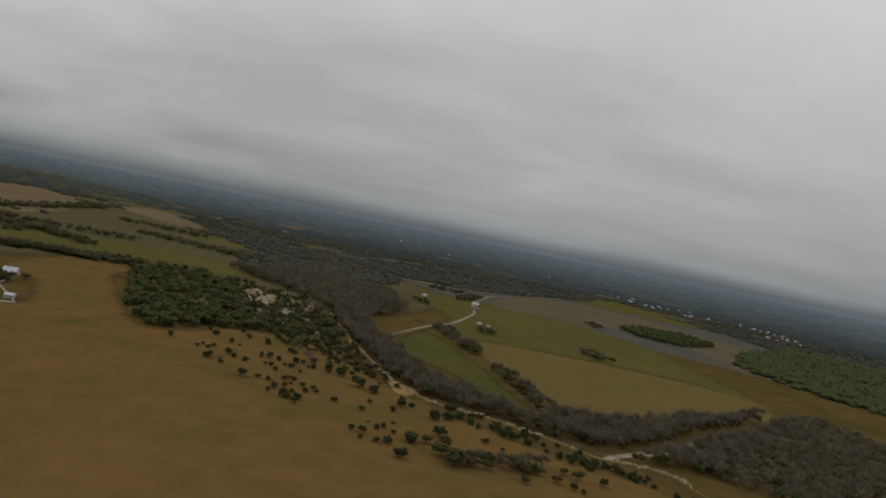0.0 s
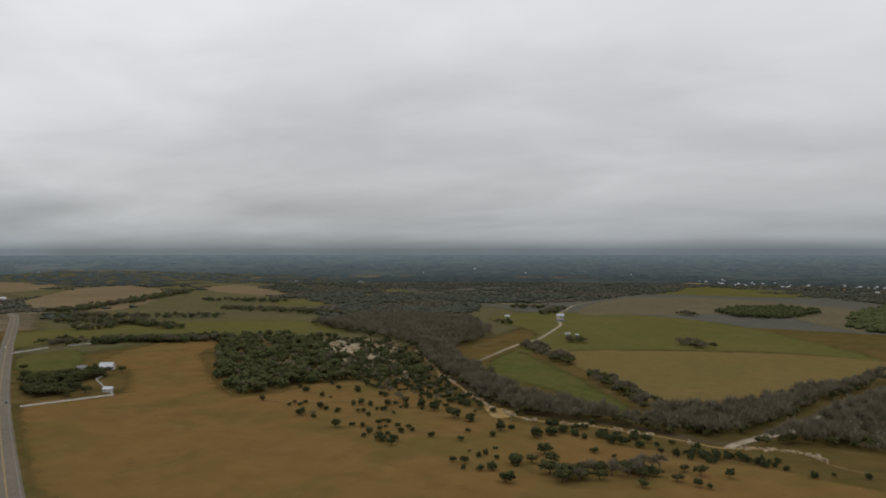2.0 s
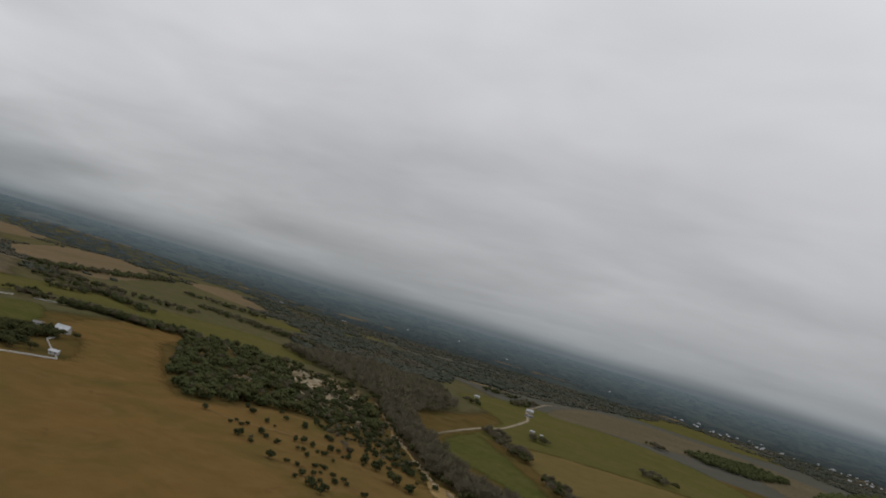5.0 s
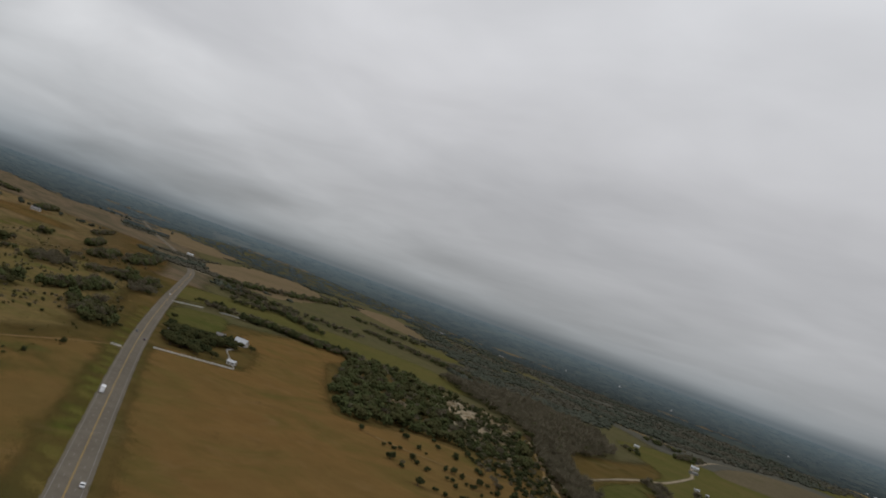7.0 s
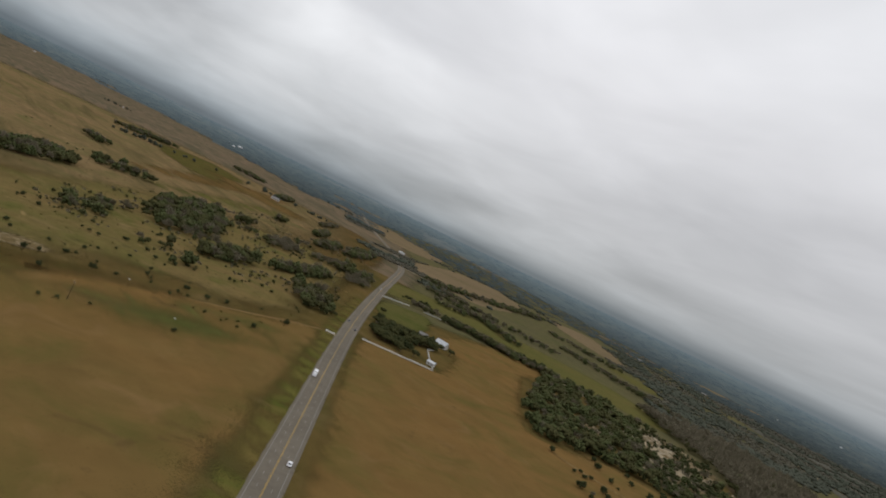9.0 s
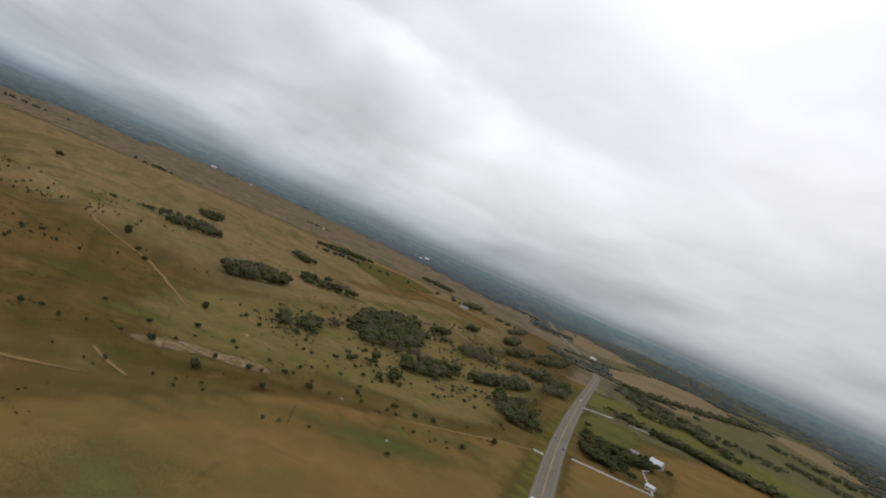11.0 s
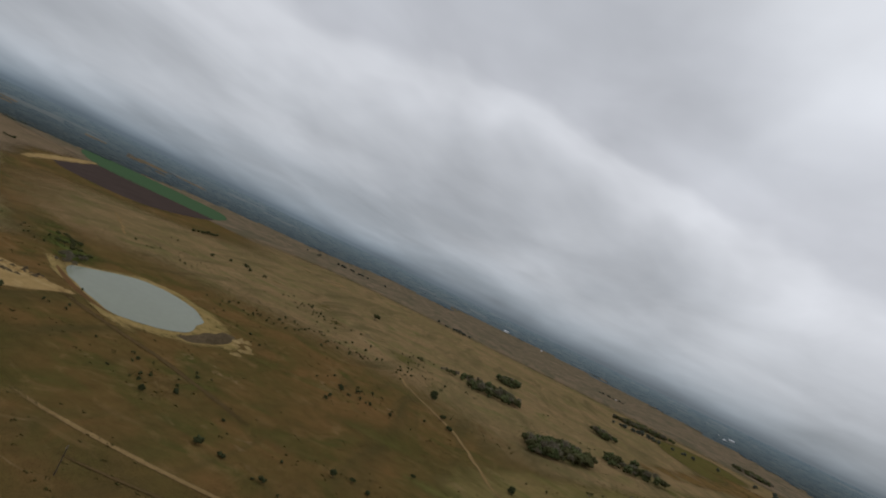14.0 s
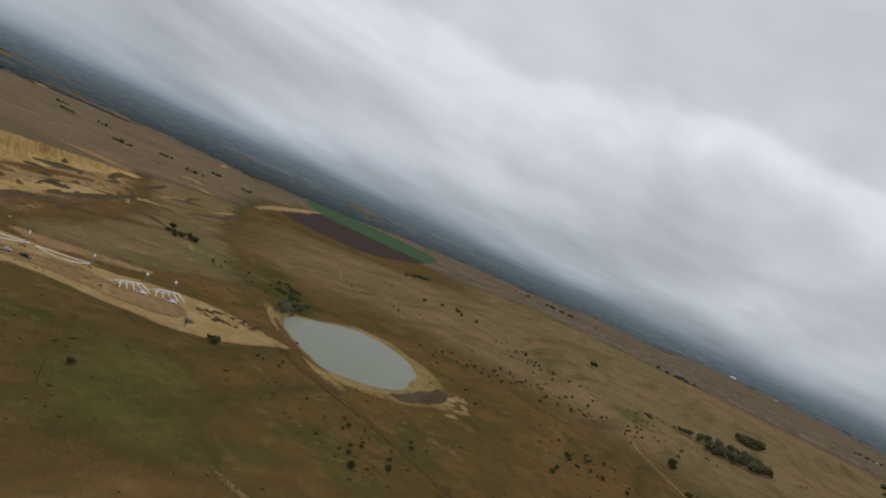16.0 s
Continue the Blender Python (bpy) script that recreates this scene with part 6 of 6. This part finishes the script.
for a, b, c, d, w in ((-1556, 2542, -1290, 2709, 60), (-1900, 2250, -1500, 2480, 50), (-900, 2750, -520, 2900, 60), (-2850, 2150, -2500, 2450, 70), (-3150, 1650, -2950, 1900, 70)):
    ux, uy = (c - a) / math.hypot(c - a, d - b), (d - b) / math.hypot(c - a, d - b)
    patch("clearing", [(a, b), ((a + c) / 2 - uy * w, (b + d) / 2 + ux * w), (c, d), ((a + c) / 2 + uy * w, (b + d) / 2 - ux * w)], M_TAN, 0.5, 15, "tan grass clearing in distant woods", "clearing", fade=20)

# ---- fences and poles ----
def fence(points, label, gap=3.6):
    """A white board fence: posts and three rails a bay."""
    ob = new("board_fence")
    ob.empty_display_size = 0.5
    line = [Vector((*p, 0)) for p in points]
    base = line[0]
    bm = bmesh.new()
    box(bm, -0.09, 0.09, -0.09, 0.09, -0.2, 1.55)
    post = bpy.data.meshes.new("post"); bm.to_mesh(post); bm.free(); post.materials.append(M_WHITEPAINT)
    for a, b in zip(line, line[1:]):
        n = max(1, round((b - a).length / gap))
        step, turn = (b - a) / n, math.atan2(b.y - a.y, b.x - a.x)
        for k in range(n + 1):
            p = a + step * k
            o = new("post", post); o.parent = ob
            o.location = (p.x - base.x, p.y - base.y, ground_z(p.x, p.y) - ground_z(base.x, base.y))
        for z in (0.35, 0.8, 1.25):
            bm = bmesh.new()
            vs = box(bm, 0, (b - a).length, -0.04, 0.04, z - 0.15, z + 0.15)
            bmesh.ops.rotate(bm, verts=bm.verts[:], matrix=Matrix.Rotation(turn, 3, "Z"))
            bmesh.ops.translate(bm, verts=bm.verts[:], vec=a - base)
            part("rail", bm, M_WHITEPAINT, ob)
    ob.location = (base.x, base.y, ground_z(base.x, base.y))
    return tagged(ob, label, "fence", "white fences round the farmyard")


for pts, text in (
    ([(-500, 372), (-471, 431)], "white board fence along the farmyard field"),
    ([(-471, 431), (-541, 474), (-549, 489)], "white board fence behind the shed"),
    ([(-771, 558), (-775, 606)], "white board fence behind the lawn"),
    ([(-768, 628), (-757, 661)], "white board fence behind the lawn"),
    ([(-592, 441), (-578, 452)], "short white board fence inside the grove"),
    ([(-487, 337), (-491, 331)], "short white gate fence beside the highway"),
):
    fence(pts, text)
track([(-478, 345), (-492, 330)], 4.5, M_GRAVEL, "pale gravel field entrance", 0.2)


def utility_pole(x, y, height, turn):
    ob = new("utility_pole")
    ob.empty_display_size = 0.3
    bm = bmesh.new()
    bmesh.ops.create_cone(bm, cap_ends=True, segments=10, radius1=0.20, radius2=0.13, depth=height + 0.5)
    bmesh.ops.translate(bm, verts=bm.verts[:], vec=(0, 0, height / 2 - 0.25))
    part("pole", bm, M_TIMBER, ob)
    bm = bmesh.new()
    box(bm, -1.1, 1.1, -0.22, -0.10, height - 0.75, height - 0.60)
    part("crossarm", bm, M_TIMBER, ob)
    for e in (-0.95, 0.0, 0.95):
        bm = bmesh.new()
        bmesh.ops.create_cone(bm, cap_ends=True, segments=8, radius1=0.07, radius2=0.04, depth=0.22)
        bmesh.ops.translate(bm, verts=bm.verts[:], vec=(e, -0.16 if e else 0, height - 0.49 if e else height + 0.1))
        part("insulator", bm, M_WHITEPAINT, ob)
    ob.matrix_basis = Matrix.LocRotScale((x, y, ground_z(x, y)), Euler((0, 0, radians(turn))), None)
    return tagged(ob, "weathered wooden utility pole standing in prairie grass", "utility pole", "utility poles on the prairie")


for x, y in ((-387, 125), (-433, 59), (-320, -77), (-342, -190)):
    utility_pole(x, y, 10.0, 20)

# ---- vehicles ----
def wheel(ob, x, y, r, w):
    bm = bmesh.new()
    bmesh.ops.create_cone(bm, cap_ends=True, segments=16, radius1=r, radius2=r, depth=w)
    bmesh.ops.bevel(bm, geom=[e for e in bm.edges if abs(e.verts[0].co.z - e.verts[1].co.z) < 1e-5], offset=0.05, segments=2, affect="EDGES")
    bmesh.ops.rotate(bm, verts=bm.verts[:], matrix=Matrix.Rotation(radians(90), 3, "X"))
    bmesh.ops.translate(bm, verts=bm.verts[:], vec=(x, y, r))
    t = part("wheel", bm, M_DARK, ob)
    bm = bmesh.new()
    bmesh.ops.create_cone(bm, cap_ends=True, segments=12, radius1=r * 0.6, radius2=r * 0.5, depth=w + 0.03)
    bmesh.ops.rotate(bm, verts=bm.verts[:], matrix=Matrix.Rotation(radians(90), 3, "X"))
    bmesh.ops.translate(bm, verts=bm.verts[:], vec=(x, y, r))
    part("rim", bm, M_STEEL, t)


def hull(bm, profile, width, taper=0.0):
    """A body from a side outline, pulled in towards its top."""
    top = max(z for _, z in profile)
    rings = []
    for s in (-1, 1):
        rings.append([bm.verts.new((x, s * (width / 2 - taper * z / top), z)) for x, z in profile])
    n = len(profile)
    bm.faces.new(rings[0]); bm.faces.new(rings[1][::-1])
    for k in range(n):
        bm.faces.new((rings[0][k], rings[1][k], rings[1][(k + 1) % n], rings[0][(k + 1) % n]))
    bmesh.ops.recalc_face_normals(bm, faces=bm.faces[:])
    bmesh.ops.bevel(bm, geom=bm.edges[:], offset=0.05, segments=1, affect="EDGES")


def vehicle(name, kind, x, y, turn, paint, label, lift=0.0):
    """A car, pickup or box truck, its nose along +x."""
    ob = new(name)
    ob.empty_display_size = 0.3
    L, Wd = {"car": (4.7, 1.85), "pickup": (5.6, 2.0), "box": (7.6, 2.4)}[kind]
    h = L / 2
    if kind == "car":
        body = [(-h, 0.35), (-h, 0.95), (-h + 0.5, 1.02), (h - 1.3, 0.98), (h - 0.1, 0.78), (h, 0.35)]
        cab = [(-h + 0.6, 1.0), (-h + 1.2, 1.45), (0.5, 1.48), (1.15, 0.98)]
    elif kind == "pickup":
        body = [(-h, 0.5), (-h, 1.1), (h - 1.5, 1.12), (h - 0.1, 1.05), (h, 0.5)]
        cab = [(-0.7, 1.1), (-0.55, 1.85), (0.9, 1.85), (1.5, 1.1)]
    else:
        body = [(-h, 0.55), (-h, 0.95), (h, 1.0), (h, 0.5)]
        cab = [(h - 2.0, 0.95), (h - 2.0, 2.3), (h - 0.7, 2.3), (h - 0.1, 1.5), (h - 0.02, 0.98)]
    bm = bmesh.new(); hull(bm, body, Wd); part("body", bm, paint, ob)
    bm = bmesh.new(); hull(bm, cab, Wd - 0.12, 0.18); c = part("cabin", bm, M_GLASS if kind == "car" else paint, ob)
    bm = bmesh.new()
    top = max(z for _, z in cab)
    xs = [px for px, z in cab if z > top - 0.1]
    box(bm, min(xs) - 0.05, max(xs) + 0.05, -Wd / 2 + 0.22, Wd / 2 - 0.22, top - 0.02, top + 0.05)
    part("roof", bm, paint, ob)
    if kind != "car":
        bm = bmesh.new()
        x0 = 0.95 if kind == "pickup" else h - 0.72
        z0, z1 = (1.2, 1.8) if kind == "pickup" else (1.5, 2.2)
        v = [bm.verts.new(p) for p in ((x0 + 0.60, -0.8, z0), (x0 + 0.60, 0.8, z0), (x0 + 0.07, 0.72, z1), (x0 + 0.07, -0.72, z1))]
        bm.faces.new(v)
        bmesh.ops.solidify(bm, geom=bm.faces[:], thickness=0.04)
        part("windscreen", bm, M_GLASS, ob)
    if kind == "box":
        bm = bmesh.new(); box(bm, -h, h - 2.2, -1.2, 1.2, 0.96, 3.2); part("cargo_box", bm, M_CARWHITE, ob)
    if kind == "pickup":
        bm = bmesh.new(); box(bm, -h + 0.12, -0.8, -0.85, 0.85, 1.125, 1.14); part("bed_liner", bm, M_DARK, ob)
    for sx in (-h + L * 0.2, h - L * 0.2):
        for sy in (-Wd / 2 + 0.12, Wd / 2 - 0.12):
            wheel(ob, sx, sy, 0.36 if kind != "box" else 0.48, 0.24)
    for sy in (-Wd / 2 + 0.3, Wd / 2 - 0.3):
        bm = bmesh.new(); box(bm, h - 0.03, h + 0.03, sy - 0.16, sy + 0.16, 0.62, 0.76); part("headlight", bm, M_WHITEPAINT, ob)
        bm = bmesh.new(); box(bm, -h - 0.02, -h + 0.02, sy - 0.12, sy + 0.12, 0.62, 0.8); part("tail_light", bm, M_TAIL, ob)
    ob.matrix_basis = Matrix.LocRotScale((x, y, ground_z(x, y) + lift), Euler((0, 0, turn)), None)
    return tagged(ob, label, "truck" if kind != "car" else "car")


M_TAIL = material("red_lamp_glass", [(0.35, 0.02, 0.02), (0.30, 0.02, 0.02)], (2, 8), rough=0.2)


def on_road(x, y, offset, away):
    k = min(range(1, len(ROAD) - 1), key=lambda i: (ROAD[i].x - x) ** 2 + (ROAD[i].y - y) ** 2)
    d = (ROAD[k + 1] - ROAD[k - 1]).normalized()
    t = (Vector((x, y, 0)) - ROAD[k]).dot(d)
    p = ROAD[k] + d * t + Vector((d.y, -d.x, 0)) * offset
    return p.x, p.y, math.atan2(d.y, d.x) + (0 if away else math.pi)


for name, kind, x, y, off, away, paint, text in (
    ("box_truck", "box", -372, 266, -4.6, False, M_CARWHITE, "white box truck driving on the highway"),
    ("car", "car", -252, 194, 4.6, True, M_CARWHITE, "white car driving on the highway"),
    ("car", "car", -521, 378, 4.6, True, M_CARDARK, "dark car driving on the highway"),
    ("car", "car", -552, 384, -4.6, False, M_CARDARK, "dark car driving on the highway"),
    ("pickup_truck", "pickup", -822, 586, -1.7, False, M_CARWHITE, "white pickup truck driving on the highway"),
):
    px, py, turn = on_road(x, y, off, away)
    vehicle(name, kind, px, py, turn, paint, text, 0.36)
for name, kind, x, y, turn, paint, text in (
    ("car", "car", -400, -325, 2.3, M_CARWHITE, "white car parked in the dirt yard"),
    ("car", "car", -408, -321, 2.4, M_CARWHITE, "white car parked in the dirt yard"),
    ("pickup_truck", "pickup", -422, -327, 2.6, M_CARSILVER, "silver pickup truck parked in the dirt yard"),
    ("pickup_truck", "pickup", -429, -321, 1.9, M_CARDARK, "dark pickup truck parked in the dirt yard"),
    ("pickup_truck", "pickup", -476, -284, 2.5, M_CARWHITE, "white pickup parked below the steel frames"),
    ("pickup_truck", "pickup", -490, -274, 2.5, M_CARWHITE, "white pickup parked below the steel frames"),
):
    vehicle(name, kind, x, y, turn, paint, text, 0.25)
for x, y in ((-462, 170), (-407, 186), (-425, -395), (-470, -395)):
    ob = new("feed_trough")
    bm = bmesh.new(); box(bm, -0.9, 0.9, -0.4, 0.4, 0.0, 0.5)
    bmesh.ops.bevel(bm, geom=bm.edges[:], offset=0.08, segments=2, affect="EDGES")
    part("tub", bm, M_WHITEPAINT, ob)
    bm = bmesh.new(); box(bm, -0.75, 0.75, -0.28, 0.28, 0.5, 0.52); part("feed", bm, M_SHADE, ob)
    ob.location = (x, y, ground_z(x, y))
    tagged(ob, "small white feed trough on open grass", "trough")

# ---- steelwork in the dirt yard ----
def tube(bm, a, b, r):
    a, b = Vector(a), Vector(b)
    q = (b - a).to_track_quat("Z", "Y").to_matrix()
    ring = [[bm.verts.new(c + q @ Vector((r * math.cos(k * 1.0472), r * math.sin(k * 1.0472), 0))) for k in range(6)] for c in (a, b)]
    for k in range(6):
        bm.faces.new((ring[0][k], ring[0][(k + 1) % 6], ring[1][(k + 1) % 6], ring[1][k]))
    bm.faces.new(ring[0][::-1]); bm.faces.new(ring[1])


def sweep(bm, pts, r):
    """A round pipe swept along a line of points."""
    prev = None
    for i, p in enumerate(pts):
        d = (pts[min(i + 1, len(pts) - 1)] - pts[max(i - 1, 0)]).normalized()
        q = d.to_track_quat("Z", "Y").to_matrix()
        ring = [bm.verts.new(p + q @ Vector((r * math.cos(k * 0.7854), r * math.sin(k * 0.7854), 0))) for k in range(8)]
        if prev:
            for k in range(8):
                bm.faces.new((prev[k], prev[(k + 1) % 8], ring[(k + 1) % 8], ring[k]))
        else:
            bm.faces.new(ring[::-1])
        prev = ring
    bm.faces.new(prev)


def light_mast(x, y, height):
    ob = new("light_mast")
    bm = bmesh.new(); tube(bm, (0, 0, 0), (0, 0, height), 0.14); part("mast", bm, M_STEEL, ob)
    bm = bmesh.new(); box(bm, -0.9, 0.9, -0.9, 0.9, -0.2, 0.35); part("base", bm, M_DARK, ob)
    for e in (-0.8, 0.8):
        bm = bmesh.new(); box(bm, e - 0.75, e + 0.75, -0.45, 0.45, height - 0.2, height + 0.9)
        bmesh.ops.bevel(bm, geom=bm.edges[:], offset=0.1, segments=2, affect="EDGES")
        part("lamp_head", bm, M_WHITEPAINT, ob)
    ob.matrix_basis = Matrix.LocRotScale((x, y, ground_z(x, y) + 0.14), Euler((0, 0, 0.9)), None)
    tagged(ob, "steel light mast with white lamp heads", "light mast", "light masts in the dirt yard")


for x, y, h in ((-441, -339, 8.0), (-468, -318, 7.0), (-479, -288, 10.0), (-494, -280, 10.0), (-422, -358, 8.0)):
    light_mast(x, y, h)


def trestle(x, y, turn, length, reach, high=2.9):
    """A row of splayed white pipe frames joined by a ridge pipe."""
    ob = new("trestle")
    bm = bmesh.new(); tube(bm, (-length / 2, 0, high), (length / 2, 0, high), 0.34); part("ridge_pipe", bm, M_WHITEPAINT, ob)
    for k in range(5):
        u = -length / 2 + length * k / 4
        lean = (k - 2) * 1.5
        for s in (-1, 1):
            bm = bmesh.new(); tube(bm, (u, 0, high), (u + lean, s * reach, 0.0), 0.30); part("leg", bm, M_WHITEPAINT, ob)
        bm = bmesh.new(); tube(bm, (u + lean * 0.5, -reach / 2, high / 2), (u + lean * 0.5, reach / 2, high / 2), 0.18); part("brace", bm, M_WHITEPAINT, ob)
    ob.matrix_basis = Matrix.LocRotScale((x, y, ground_z(x, y) + 0.2), Euler((0, 0, radians(turn))), None)
    tagged(ob, "row of splayed white pipe frames on bare earth", "trestle", "white pipe trestles in the yard")


trestle(-476, -293, 165, 13, 5.2)
trestle(-496, -284, 160, 13, 5.2)


def pipe_loop(ends, bow, label):
    """Two white pipes on low stands: one straight, one bowed away from it."""
    (x1, y1), (x2, y2) = ends
    ob = new("pipe_run")
    d = Vector((x2 - x1, y2 - y1, 0))
    n = Vector((d.y, -d.x, 0)).normalized()
    for b, nm in ((0.0, "straight_pipe"), (bow, "bowed_pipe")):
        pts = [d * (k / 14) + n * (4 * b * (k / 14) * (1 - k / 14)) + Vector((0, 0, 1.3)) for k in range(15)]
        bm = bmesh.new()
        sweep(bm, pts, 0.24)
        part(nm, bm, M_WHITEPAINT, ob)
        for p in pts[1:-1:3]:
            bm = bmesh.new(); box(bm, p.x - 0.15, p.x + 0.15, p.y - 0.15, p.y + 0.15, 0.0, 1.1); part("stand", bm, M_STEEL, ob)
    ob.location = (x1, y1, ground_z(x1, y1) + 0.2)
    tagged(ob, label, "pipe", "white pipe runs in the yard")


pipe_loop(((-404, -372), (-446, -342)), 11, "white pipe run bowed across the dirt yard")
pipe_loop(((-447, -338), (-470, -321)), 10, "white pipe run bowed across the dirt yard")

# lane dashes of the highway, nearest first
bm = bmesh.new(); box(bm, -1.5, 1.5, -0.11, 0.11, 0.0, 0.012)
dash = bpy.data.meshes.new("lane_dash"); bm.to_mesh(dash); bm.free(); dash.materials.append(M_ROADPAINT)
for off in (-2.95, 2.95):
    for k in range(62):
        px, py, turn = on_road(-150 - 10.0 * k, 122 + 6.75 * k, off, True)
        o = new("lane_dash", dash); o.parent = road
        o.location, o.rotation_euler = (px, py, ground_z(px, py) + 0.36), (0, 0, turn)
